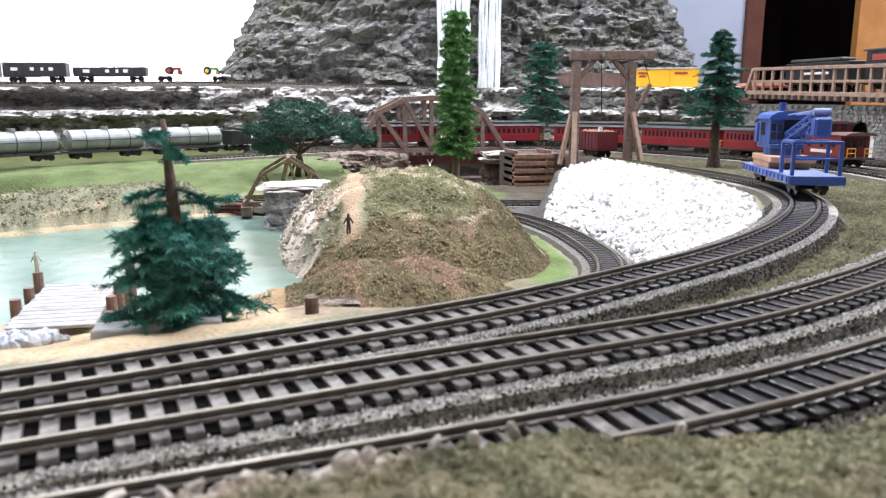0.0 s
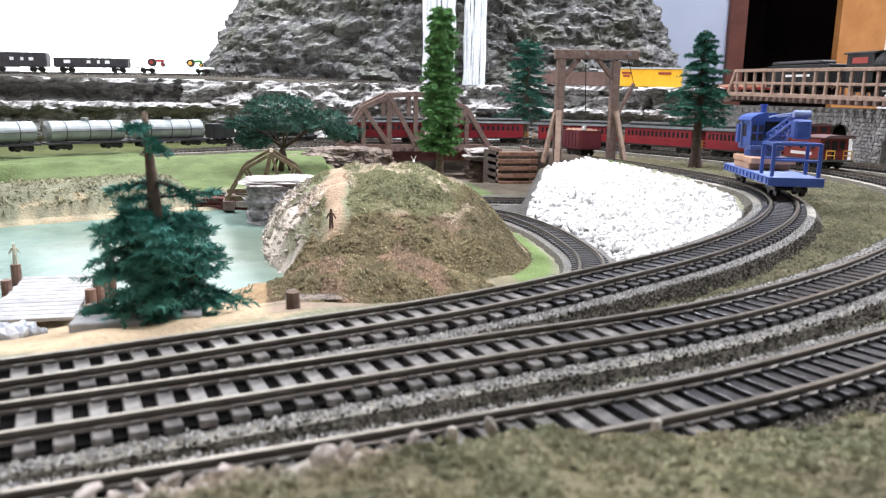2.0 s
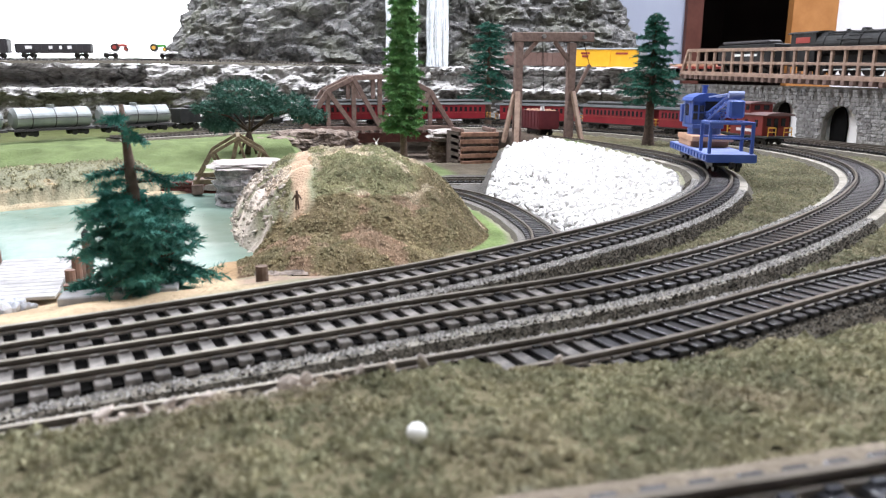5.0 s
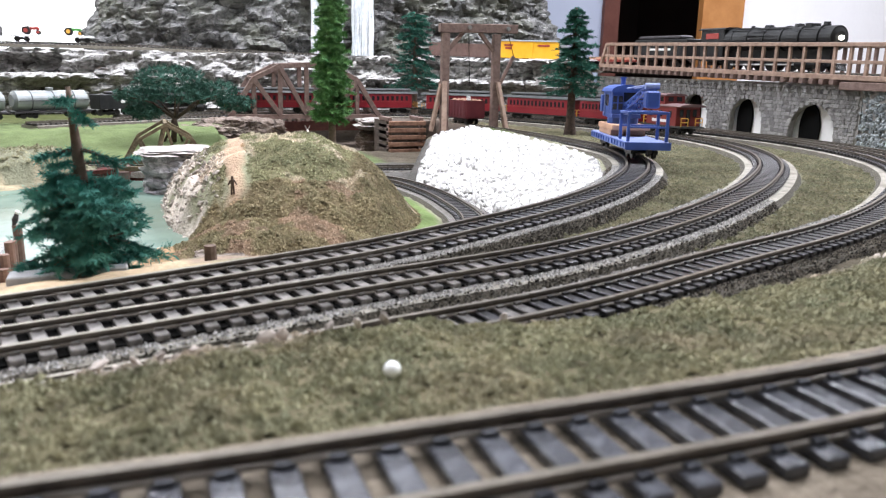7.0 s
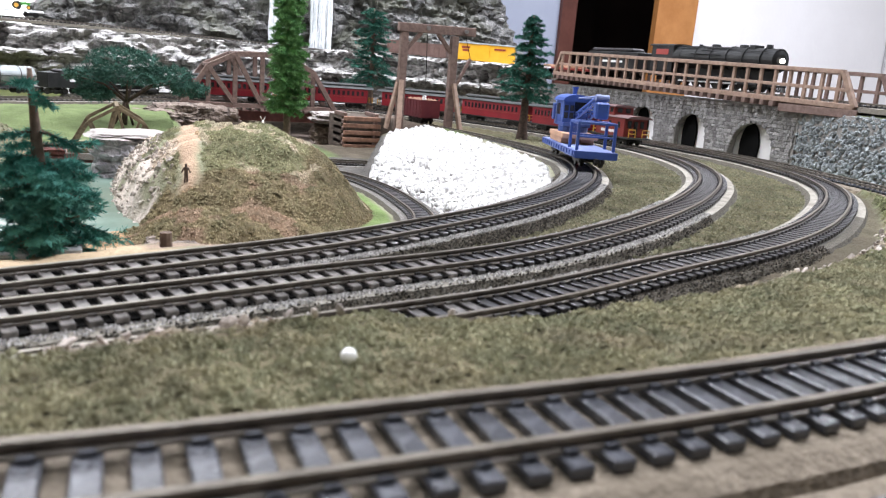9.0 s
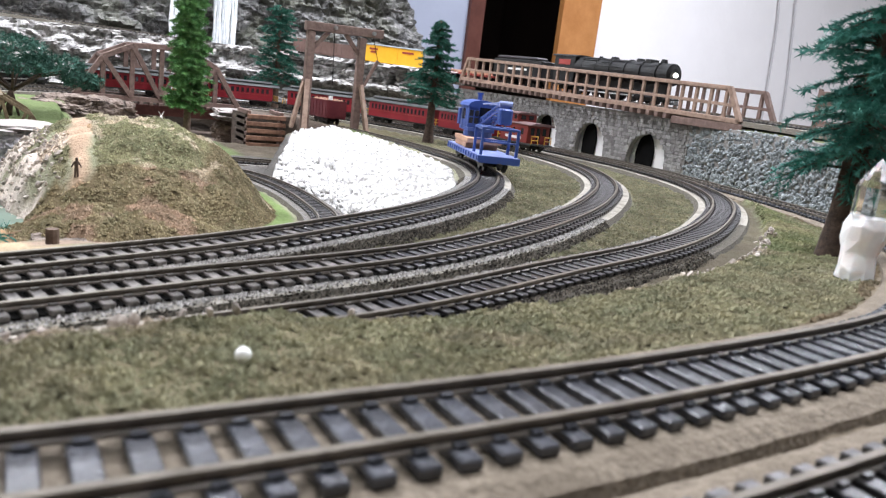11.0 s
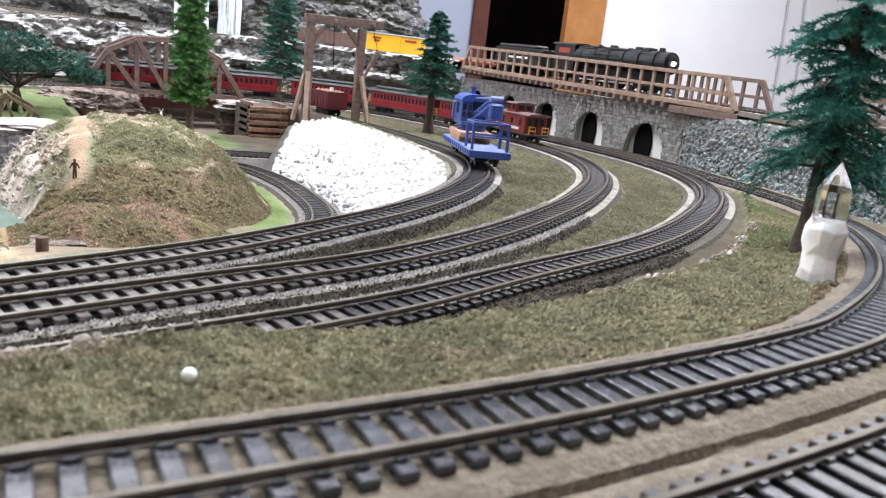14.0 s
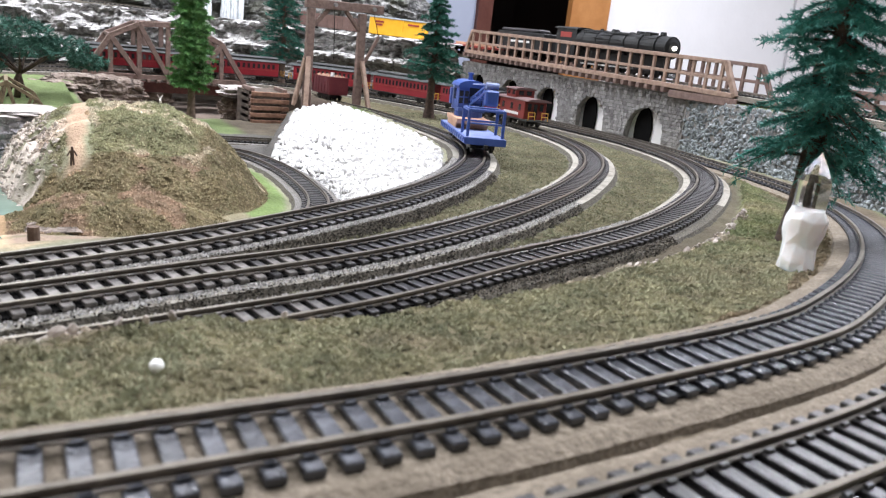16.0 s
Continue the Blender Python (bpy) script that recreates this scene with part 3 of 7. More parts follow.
def track(name, key, label, s0=0.0, s1=None, pitch=0.0076, bed=True, gravel=None, ties=None, drop=0.0, pale=True):
    line = LINE[key]
    d = np.concatenate([[0], np.cumsum(np.linalg.norm(np.diff(line, axis=0), axis=1))])
    sel = (d >= s0) & (d <= (s1 or 99))
    line = line[sel]
    top = empty(name)
    tagged(top, label, "track", "model tracks")
    for side in (-1, 1):
        o = side * 0.00895
        bm = bmesh.new()
        prof = [(o - 0.0014, -0.0026), (o + 0.0014, -0.0026), (o + 0.0013, -0.0021), (o + 0.0005, -0.0017), (o + 0.0005, -0.0010), (o + 0.0009, -0.0008), (o + 0.0008, 0), (o - 0.0008, 0), (o - 0.0009, -0.0008), (o - 0.0005, -0.0010), (o - 0.0005, -0.0017), (o - 0.0013, -0.0021)]
        sweep(bm, line, prof)
        ob = part("rail", bm, M_RAIL, top)
        ob.data.materials.append(M_RAIL_DULL if gravel else M_RAIL_TOP)
        for p in ob.data.polygons:
            if p.index % 12 == 6 and abs(p.normal.z) > 0.9:
                p.material_index = 1
    for kind_, tie_mat in (("grey", M_TIEG), ("black", M_TIE), ("glare", M_TIE_GLARE)):
        if kind_ in tie_me:
            continue
        bm = bmesh.new()
        box(bm, -0.0021, 0.0021, -0.0148, 0.0148, -0.0046, -0.0025, 0.0003)
        for sy in (-1, 1):
            for e in (-1, 1):
                y = sy * 0.00875 + e * 0.0019
                box(bm, -0.0012, 0.0012, y - 0.0006, y + 0.0006, -0.0025, -0.0016)
        tie_me[kind_] = bpy.data.meshes.new("tie")
        bm.to_mesh(tie_me[kind_])
        bm.free()
        tie_me[kind_].materials.append(tie_mat)
    total = np.linalg.norm(np.diff(line, axis=0), axis=1).sum()
    n = int(total / pitch)
    for i in range(n):
        p, a, _ = along(line, (i + 0.5) * pitch)
        kind_ = "grey" if ties else "glare" if key in "ABC" and p[0] < 0.10 + random.uniform(-0.05, 0.05) else "black"
        shared("tie", tie_me[kind_], top, pose(p[0], p[1], p[2], 0, 0, a + random.uniform(-1, 1)))
    # a flat black strip fills the gaps between the ties
    gap_line = line[line[:, 0] > 0.13] if ties else line
    if bed and len(gap_line) > 3:
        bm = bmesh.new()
        sweep(bm, gap_line, [(-0.0138, -0.0046), (-0.0138, -0.0039), (0.0138, -0.0039), (0.0138, -0.0046)])
        part("tie_gap_strip", bm, M_TIEGAP, top, "black strip filling the gaps between the ties")
    if bed:
        bm = bmesh.new()
        low = np.array((0, 0, drop))
        if gravel:
            sweep(bm, line - low, [(-0.0242, -0.0115), (-0.0225, -0.0058), (-0.0185, -0.0045), (0.0185, -0.0045), (0.0225, -0.0058), (0.0242, -0.0115)])
        else:
            sweep(bm, line - low, [(-0.0255, -0.0105), (-0.0208, -0.0047), (-0.0150, -0.0044), (0.0150, -0.0044), (0.0208, -0.0047), (0.0255, -0.0105)])
        for v in bm.verts:
            k = noise.noise(v.co * 150) + 0.6 * noise.noise(v.co * 420)
            v.co.z += 0.0004 * k - 0.0003
        ob = part("roadbed", bm, gravel or M_BED, top, "tan sandy roadbed" if gravel else "grey ballast roadbed with pale shelves and dark shoulders")
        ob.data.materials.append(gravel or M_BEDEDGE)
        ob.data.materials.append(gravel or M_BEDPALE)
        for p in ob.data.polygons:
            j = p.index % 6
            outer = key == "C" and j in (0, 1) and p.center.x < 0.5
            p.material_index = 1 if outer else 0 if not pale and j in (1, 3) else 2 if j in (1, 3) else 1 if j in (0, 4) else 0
    return top


track("inner_track", "A", "brown-railed model track with black plastic ties", 0.25)
track("middle_track", "B", "brown-railed model track curving to the truss bridge", 0.25, 2.75, drop=0.0004)
track("outer_track", "C", "brown-railed model track curving past the arches", 0.25, 2.9, drop=0.0008)
track("front_track", "F", "brown-railed model track on a sandy shelf", 0.25, gravel=M_BEDTAN, ties=M_TIEG)
track("edge_track", "G", "brown-railed model track at the layout's edge", 0.25, gravel=M_BEDTAN)
track("lower_track", "L", "grey model track in the hollow by the pond", pale=False)
track("tunnel_track", "L2", "short model track under the timber crib", pale=False)
track("upper_track", "U", "raised model track along the rock ledge and trestle")


# ---- loose ballast on the roadbeds ----
def ballast(name, label, keys, n, xr, yr, seed):
    rs = np.random.RandomState(seed)
    verts, cols = [], []
    base = np.array([(1, 0, -0.4), (-0.5, 0.87, -0.4), (-0.5, -0.87, -0.4), (0, 0, 0.8)])
    for key in keys:
        l = LINE[key]
        t = np.gradient(l, axis=0)
        t[:, 2] = 0
        t /= np.linalg.norm(t, axis=1)[:, None]
        i = rs.randint(0, len(l), n)
        d = np.where(rs.rand(n) < 0.92, rs.uniform(0.0155, 0.0265, n), rs.uniform(0, 0.0155, n)) * rs.choice([-1, 1], n)
        p = l[i] + np.stack([-t[i, 1], t[i, 0], 0 * d], 1) * d[:, None] + t[i] * rs.uniform(-0.002, 0.002, (n, 1))
        p[:, 2] += -0.0043 - np.clip(np.abs(d) - 0.0208, 0, 1) * 1.1
        k = (p[:, 0] > xr[0]) & (p[:, 0] < xr[1]) & (p[:, 1] > yr[0]) & (p[:, 1] < yr[1])
        p = p[k]
        s = rs.uniform(0.0003, 0.0008, len(p)) * np.where(np.abs(d[k]) < 0.0155, 0.7, 1)
        v = base[None] * s[:, None, None] * rs.uniform(0.5, 1.5, (len(p), 4, 3)) + p[:, None]
        verts.append(v.reshape(-1, 3))
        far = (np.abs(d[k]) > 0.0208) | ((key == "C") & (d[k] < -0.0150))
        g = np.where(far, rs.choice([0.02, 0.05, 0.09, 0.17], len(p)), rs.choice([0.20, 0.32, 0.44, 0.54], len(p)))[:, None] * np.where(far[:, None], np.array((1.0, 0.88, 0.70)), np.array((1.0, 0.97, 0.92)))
        cols.append(np.repeat(g, 4, 0))
    v, c = np.concatenate(verts), np.concatenate(cols)
    me = bpy.data.meshes.new(name)
    o = np.arange(len(v) // 4)[:, None] * 4
    me.from_pydata(v.tolist(), [], np.concatenate([o + np.array(q) for q in ((0, 1, 3), (1, 2, 3), (2, 0, 3))]).tolist())
    at = me.color_attributes.new("cover", "FLOAT_COLOR", "POINT")
    at.data.foreach_set("color", np.concatenate([c, np.ones((len(c), 1))], 1).astype(np.float32).ravel())
    me.materials.append(M_GROUND)
    return tagged(new(name, me), label, "gravel", kind="stuff")


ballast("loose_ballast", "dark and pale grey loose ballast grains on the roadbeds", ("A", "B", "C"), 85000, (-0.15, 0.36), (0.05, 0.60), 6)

# ---- rock ----
def cliff(name, label, path, z0, z1, depth, seed, step=0.0048, profile=None, back=0.16, material=None, strata=1.0, taper=0.0, facet=0.0, crumb=1.0):
    """A broken, layered rock face above a plan line; it is pushed out to the line's right."""
    line = spline([(x, y, 0) for x, y in path], step)
    t = np.gradient(line, axis=0)
    t /= np.linalg.norm(t, axis=1)[:, None]
    n = np.stack([t[:, 1], -t[:, 0]], 1)
    nx, nz = len(line), int((z1 - z0) / (step * 0.8)) + 2
    verts, faces = [], []
    for j in range(nz):
        z = z0 + (z1 - z0) * j / (nz - 1)
        for i in range(nx):
            u = i * step
            wob = 0.022 * noise.noise(Vector((u * 5, z * 5, seed))) + 0.010 * noise.noise(Vector((u * 16, z * 9, seed + 1)))
            zz = z + wob + 0.05 * u * math.sin(u * 2 + seed)
            lay = noise.noise(Vector((u * 3, zz * 42, seed + 4)))
            lay2 = noise.noise(Vector((u * 11, zz * 120, seed + 9)))
            big = noise.fractal(Vector((u * 6, z * 8, seed + 2)), 1, 2, 4)
            fine = noise.fractal(Vector((u * 45, zz * 70, seed + 6)), 1, 2, 4)
            d, _ = noise.voronoi(Vector((u * 15 + 0.6 * big, zz * 30, seed)))
            crack = min(d[1] - d[0], 0.25) * 4 - 0.5
            k = math.floor(zz / 0.017)
            wide = 0.045 + 0.05 * noise.cell(Vector((k * 3.7, seed, 0)))
            slab_out = noise.cell(Vector((math.floor(u / wide + 0.3 * big) * 1.3 + 0.5, k * 1.7 + 0.5, seed)))
            push = depth * (0.26 * strata * lay + 0.50 * big + 0.10 * strata * lay2 + 0.22 * strata * slab_out) + 0.009 * strata * crack + 0.006 * crumb * fine
            if facet:
                e1, _ = noise.voronoi(Vector((u * 6 + 0.25 * big, z * 7 + 0.2 * big, seed + 3)))
                f = noise.cell(Vector((math.floor(u * 6 + 0.5 * big) + 0.5, math.floor(z * 6 + 0.5 * big) + 0.5, seed)))
                push += facet * (0.030 * (0.5 - e1[0]) + 0.022 * f + 0.020 * min(e1[1] - e1[0], 0.12) / 0.12)
            if profile:
                push += profile(u, z)
            px = line[i, 0] + n[i, 0] * push
            px += (0.47 - px) * taper * max(0.0, z - 0.13)
            verts.append((px, line[i, 1] + n[i, 1] * push, z + 0.003 * fine))
    for j in range(nz - 1):
        for i in range(nx - 1):
            a = j * nx + i
            faces.append((a, a + 1, a + nx + 1, a + nx))
    k = len(verts)
    for i in range(nx):
        v = verts[(nz - 1) * nx + i]
        verts.append((v[0] - n[i, 0] * back, v[1] - n[i, 1] * back, v[2] - 0.001))
    for i in range(nx - 1):
        a = (nz - 1) * nx + i
        faces.append((a, a + 1, k + i + 1, k + i))
    me = bpy.data.meshes.new(name)
    me.from_pydata(verts, [], faces)
    me.materials.append(material or M_ROCK)
    return tagged(new(name, me), label, "rock", kind="structure")


def chalked(material, lo=0.25, hi=0.75):
    """White dry-brushed paint on the upper edges of the rock."""
    nt = material.node_tree
    b = nt.nodes["Principled BSDF"]
    old = b.inputs["Base Color"].links[0].from_socket
    g = nt.nodes.new("ShaderNodeNewGeometry")
    sp = nt.nodes.new("ShaderNodeSeparateXYZ")
    nt.links.new(g.outputs["Normal"], sp.inputs[0])
    nz = nt.nodes.new("ShaderNodeTexNoise")
    nz.inputs["Scale"].default_value, nz.inputs["Detail"].default_value = 45, 5
    co = nt.nodes.new("ShaderNodeTexCoord")
    nt.links.new(co.outputs["Object"], nz.inputs["Vector"])
    ad = nt.nodes.new("ShaderNodeMath")
    ad.operation = "MULTIPLY_ADD"
    ad.inputs[1].default_value = 3.0
    nt.links.new(nz.outputs["Fac"], ad.inputs[0])
    nt.links.new(sp.outputs["Z"], ad.inputs[2])
    mr = nt.nodes.new("ShaderNodeMapRange")
    mr.inputs["From Min"].default_value, mr.inputs["From Max"].default_value = 1.5 + lo, 1.5 + hi
    nt.links.new(ad.outputs[0], mr.inputs["Value"])
    mx = nt.nodes.new("ShaderNodeMix")
    mx.data_type = "RGBA"
    nt.links.new(mr.outputs["Result"], mx.inputs[0])
    nt.links.new(old, mx.inputs[6])
    mx.inputs[7].default_value = (0.43, 0.42, 0.40, 1)
    nt.links.new(mx.outputs[2], b.inputs["Base Color"])


chalked(M_ROCK)
chalked(M_CLIFF, 0.85, 1.5)
cliff("lower_rock_ledge", "grey and white layered plaster rock face under the ledge", [(-1.0, 1.36), (-0.6, 1.42), (-0.2, 1.47), (0.1, 1.50), (0.3, 1.50), (0.48, 1.47), (0.63, 1.38), (0.735, 1.26), (0.785, 1.175)], -0.035, 0.050, 0.032, 3.0, crumb=2.0, profile=lambda u, z: 0.012 * math.exp(-((z - 0.043) / 0.008) ** 2) - 0.012 * math.exp(-((z - 0.022) / 0.012) ** 2), back=0.13)
cliff("upper_rock_ledge", "grey layered rock ledge with a dark overhung recess", [(-1.0, 1.60), (-0.5, 1.615), (-0.1, 1.615), (0.2, 1.595), (0.44, 1.535), (0.61, 1.43), (0.725, 1.285), (0.765, 1.18)], 0.035, 0.093, 0.028, 7.0, crumb=2.0, profile=lambda u, z: (0.016 * smooth01(np.array((z - 0.080) / 0.006)) - 0.026 * math.exp(-((z - 0.064) / 0.012) ** 2) * float(smooth01(np.array((0.93 - u) / 0.06)))), back=0.15)
cliff("rock_outcrop", "broken grey and white rock outcrop below the cliff", [(-0.135, 1.62), (-0.118, 1.53), (-0.075, 1.50), (0.05, 1.50), (0.2, 1.498), (0.34, 1.50), (0.45, 1.50), (0.52, 1.52)], -0.03, 0.089, 0.040, 17.0, crumb=2.0, profile=lambda u, z: 0.030 * max(0.0, 1 - (z + 0.03) / 0.11), back=0.10)
cliff("waterfall_cliff", "tall grey layered plaster cliff with two waterfalls", [(-0.13, 2.02), (-0.09, 1.89), (0.01, 1.80), (0.2, 1.76), (0.5, 1.77), (0.8, 1.74), (0.98, 1.76), (1.05, 1.84), (1.07, 2.0)], 0.06, 0.62, 0.050, 12.0, step=0.006, back=0.05, material=M_CLIFF, strata=0.65, taper=0.8, facet=0.40, crumb=1.3)

# ---- room ----
def slab(name, label, x0, x1, y0, y1, z0, z1, material, cat="wall"):
    bm = bmesh.new()
    box(bm, x0, x1, y0, y1, z0, z1)
    return tagged(link(name, bm, material), label, cat, kind="structure")


FLOOR = -1.0
M_CABLE = mat("white_cable", (0.42, 0.41, 0.42), (0.46, 0.45, 0.46), 0.5, 0, 30)
BACK = 2.10
slab("floor", "unseen room floor kept dark to cut bounced light", -2.2, 4.2, -2.2, 3.6, FLOOR - 0.1, FLOOR, M_FLOOR, "floor")
slab("ceiling", "unseen room ceiling greyed to cut bounced light", -2.2, 4.2, -2.2, 3.6, CEIL, CEIL + 0.1, M_CEIL, "ceiling")
slab("wall_back_left", "white painted room wall", -2.2, 0.80, BACK, BACK + 0.1, FLOOR, CEIL, M_WALL)
slab("wall_back_grey", "blue-grey painted room wall beside the doorway", 0.80, 1.36, BACK, BACK + 0.1, FLOOR, CEIL, M_WALLB)
slab("wall_back_right", "white painted room wall", 1.905, 4.2, BACK, BACK + 0.1, FLOOR, CEIL, M_WALL)
slab("wall_over_door", "white painted wall above the doorway", 1.35, 1.905, BACK, BACK + 0.1, 1.05, CEIL, M_WALL)
bm = bmesh.new()
box(bm, -0.575, 0.36, BACK - 0.012, BACK - 0.004, -0.10, 1.15)
M_WINDOW = bpy.data.materials.new("bright_daylight_pane")
M_WINDOW.use_nodes = True
M_WINDOW.node_tree.nodes["Principled BSDF"].inputs["Emission Color"].default_value = (0.96, 0.98, 1.0, 1)
M_WINDOW.node_tree.nodes["Principled BSDF"].inputs["Emission Strength"].default_value = 3.0
tagged(link("window_1", bm, M_WINDOW), "bright overexposed daylight window pane", "window", kind="structure")
bm = bmesh.new()
box(bm, -1.90, -0.70, BACK - 0.012, BACK - 0.004, 0.05, 1.20)
tagged(link("window_2", bm, M_WINDOW), "bright overexposed daylight window pane", "window", kind="structure")
# the brown left and front walls are unseen, dark to hold bounce down
slab("wall_left", "unseen dark brown room wall cutting bounced light", -2.3, -2.2, -2.2, 3.6, FLOOR, CEIL, M_WALLD)
slab("wall_right", "white painted room wall", 4.2, 4.3, -2.2, 3.6, FLOOR, CEIL, M_WALL)
slab("wall_front", "unseen dark brown room wall cutting bounced light", -2.2, 4.2, -2.3, -2.2, FLOOR, CEIL, M_WALLD)
# hall walls added; their darkness comes from the near-black colour
slab("wall_hall", "near-black wall standing in for the unlit hall beyond the doorway", 1.0, 2.4, 3.4, 3.5, FLOOR, CEIL, M_DARK)
slab("wall_hall_side", "near-black side wall standing in for the unlit hall", 1.0, 1.1, BACK + 0.1, 3.4, FLOOR, CEIL, M_DARK)
slab("wall_hall_end", "near-black side wall standing in for the unlit hall", 2.4, 2.5, BACK + 0.1, 3.4, FLOOR, CEIL, M_DARK)
for cx in ((2.877, 2.903, 2.925), (2.988, 3.016, 3.060)):
    bm = bmesh.new()
    pts = [(cx[0] - 0.03, 2.088, 1.0), (cx[0], 2.088, 0.61), (cx[1], 2.088, 0.45), (cx[2], 2.088, 0.15), (cx[2] + 0.02, 2.088, -0.3)]
    line = spline(pts, 0.03)
    for a, b in zip(line, line[1:]):
        cyl(bm, a, b, 0.0045, n=8, caps=False)
    tagged(link("wall_cable", bm, M_CABLE), "thin white cable hanging down the wall", "cable")
slab("trim", "dark brown door casing", 1.357, 1.412, BACK - 0.015, BACK + 0.11, FLOOR, 1.08, M_TRIM, "door casing")
slab("door_1", "varnished orange wooden door standing open", 1.732, 1.902, BACK - 0.02, BACK + 0.004, FLOOR, 1.05, M_DOOR, "door")


# ---- walls of the upper track ----
WALL_X = 0.772


def chunk_meshes(name, n, material, seed, sub=1, squash=0.7):
    rs = random.Random(seed)
    out = []
    for i in range(n):
        bm = bmesh.new()
        bmesh.ops.create_icosphere(bm, subdivisions=sub, radius=1)
        for v in bm.verts:
            v.co = Vector((v.co.x * rs.uniform(0.75, 1.2), v.co.y * rs.uniform(0.75, 1.2), v.co.z * squash * rs.uniform(0.75, 1.2)))
        me = bpy.data.meshes.new(name)
        bm.to_mesh(me)
        bm.free()
        me.materials.append(material)
        out.append(me)
    return out


def joined(name, label, items, meshes, material, category, parent=None):
    """Many loose pieces in one mesh: items are poses with scale."""
    verts, faces = [], []
    packs = [(np.array([v.co for v in me.vertices]), [tuple(p.vertices) for p in me.polygons]) for me in meshes]
    for i, m in enumerate(items):
        v, f = packs[i % len(packs)]
        a = np.array(m)
        o = len(verts)
        verts.extend((v @ a[:3, :3].T + a[:3, 3]).tolist())
        faces.extend(tuple(o + k for k in q) for q in f)
    me = bpy.data.meshes.new(name)
    me.from_pydata(verts, [], faces)
    me.materials.append(material)
    ob = new(name, me)
    if parent:
        ob.parent = parent
    return tagged(ob, label, "" if parent else category, kind="stuff")


def island_vary(material, lo=0.6, hi=1.35):
    nt = material.node_tree
    b = nt.nodes["Principled BSDF"]
    old = b.inputs["Base Color"].links[0].from_socket
    g = nt.nodes.new("ShaderNodeNewGeometry")
    mr = nt.nodes.new("ShaderNodeMapRange")
    mr.inputs["To Min"].default_value, mr.inputs["To Max"].default_value = lo, hi
    hs = nt.nodes.new("ShaderNodeHueSaturation")
    nt.links.new(g.outputs["Random Per Island"], mr.inputs["Value"])
    nt.links.new(mr.outputs["Result"], hs.inputs["Value"])
    nt.links.new(old, hs.inputs["Color"])
    nt.links.new(hs.outputs["Color"], b.inputs["Base Color"])
    return material


M_RUBBLE = island_vary(mat("grey_green_rubble", (0.15, 0.172, 0.178), (0.30, 0.325, 0.325), 0.9, 0, 260, 0.0006, 500), 0.65, 1.45)
island_vary(M_STONEWALL, 0.75, 1.2)
island_vary(M_WHITESTONE, 0.8, 1.08)
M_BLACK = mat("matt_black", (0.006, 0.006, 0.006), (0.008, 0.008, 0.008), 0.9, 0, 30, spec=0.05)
M_PAPER = mat("white_card", (0.86, 0.85, 0.84), (0.90, 0.89, 0.88), 0.8, 0, 30)

ARCHES = [(1.120, 0.026, 0.044), (1.012, 0.028, 0.044), (0.906, 0.030, 0.042), (0.797, 0.032, 0.040), (0.681, 0.036, 0.038)]


def arch_z(y, grow=0.0):
    z = -0.03
    for c, r, top in ARCHES:
        d = abs(y - c) / (r + grow)
        if d < 1:
            z = max(z, top - r + (r + grow) * math.sqrt(1 - d * d) if d > 0.02 else top + grow)
    return z


arch_wall = empty("arched_wall")
tagged(arch_wall, "grey stone viaduct wall pierced by five round arches", "wall", kind="structure")
bm = bmesh.new()
ys = [0.612 + 0.0025 * i for i in range(int(0.57 / 0.0025) + 1)]
rows = []
for y in ys:
    z = arch_z(y)
    rows.append([bm.verts.new(p) for p in ((WALL_X, y, z), (WALL_X, y, 0.064), (WALL_X + 0.008, y, 0.064), (WALL_X + 0.008, y, z))])
for a, b in zip(rows, rows[1:]):
    for i in range(4):
        bm.faces.new((a[i], b[i], b[(i + 1) % 4], a[(i + 1) % 4]))
bm.faces.new(rows[0])
bm.faces.new(rows[-1][::-1])
part("wall_core", bm, M_MORTAR, arch_wall)
# thin black panels stand in for the darkness inside each arch
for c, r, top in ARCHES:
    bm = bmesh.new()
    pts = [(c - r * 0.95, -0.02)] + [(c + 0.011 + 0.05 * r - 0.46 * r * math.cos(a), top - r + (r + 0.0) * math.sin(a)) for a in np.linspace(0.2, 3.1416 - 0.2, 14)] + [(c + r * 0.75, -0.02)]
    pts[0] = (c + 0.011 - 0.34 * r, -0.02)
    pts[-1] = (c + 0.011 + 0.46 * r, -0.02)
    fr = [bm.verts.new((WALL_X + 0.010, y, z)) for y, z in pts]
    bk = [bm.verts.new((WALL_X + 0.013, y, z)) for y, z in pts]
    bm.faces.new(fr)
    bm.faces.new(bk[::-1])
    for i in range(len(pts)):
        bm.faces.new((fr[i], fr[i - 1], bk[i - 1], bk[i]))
    part("arch_dark_panel", bm, M_BLACK, arch_wall, "black panel standing in for the dark hole inside the arch")
bm = bmesh.new()
box(bm, WALL_X + 0.0135, WALL_X + 0.018, 0.62, 1.175, -0.02, 0.06)
part("backing_board", bm, M_PAPER, arch_wall, "white card behind the arches")
# laid stones
stone_me = []
rs = random.Random(5)
for i in range(8):
    bm = bmesh.new()
    box(bm, -0.5, 0.5, -0.5, 0.5, -0.5, 0.5, 0.10)
    for v in bm.verts:
        v.co += Vector((rs.uniform(-0.07, 0.07), rs.uniform(-0.07, 0.07), rs.uniform(-0.07, 0.07)))
    me = bpy.data.meshes.new("stone")
    bm.to_mesh(me)
    bm.free()
    me.materials.append(M_STONEWALL)
    stone_me.append(me)
stones = []
z = -0.016
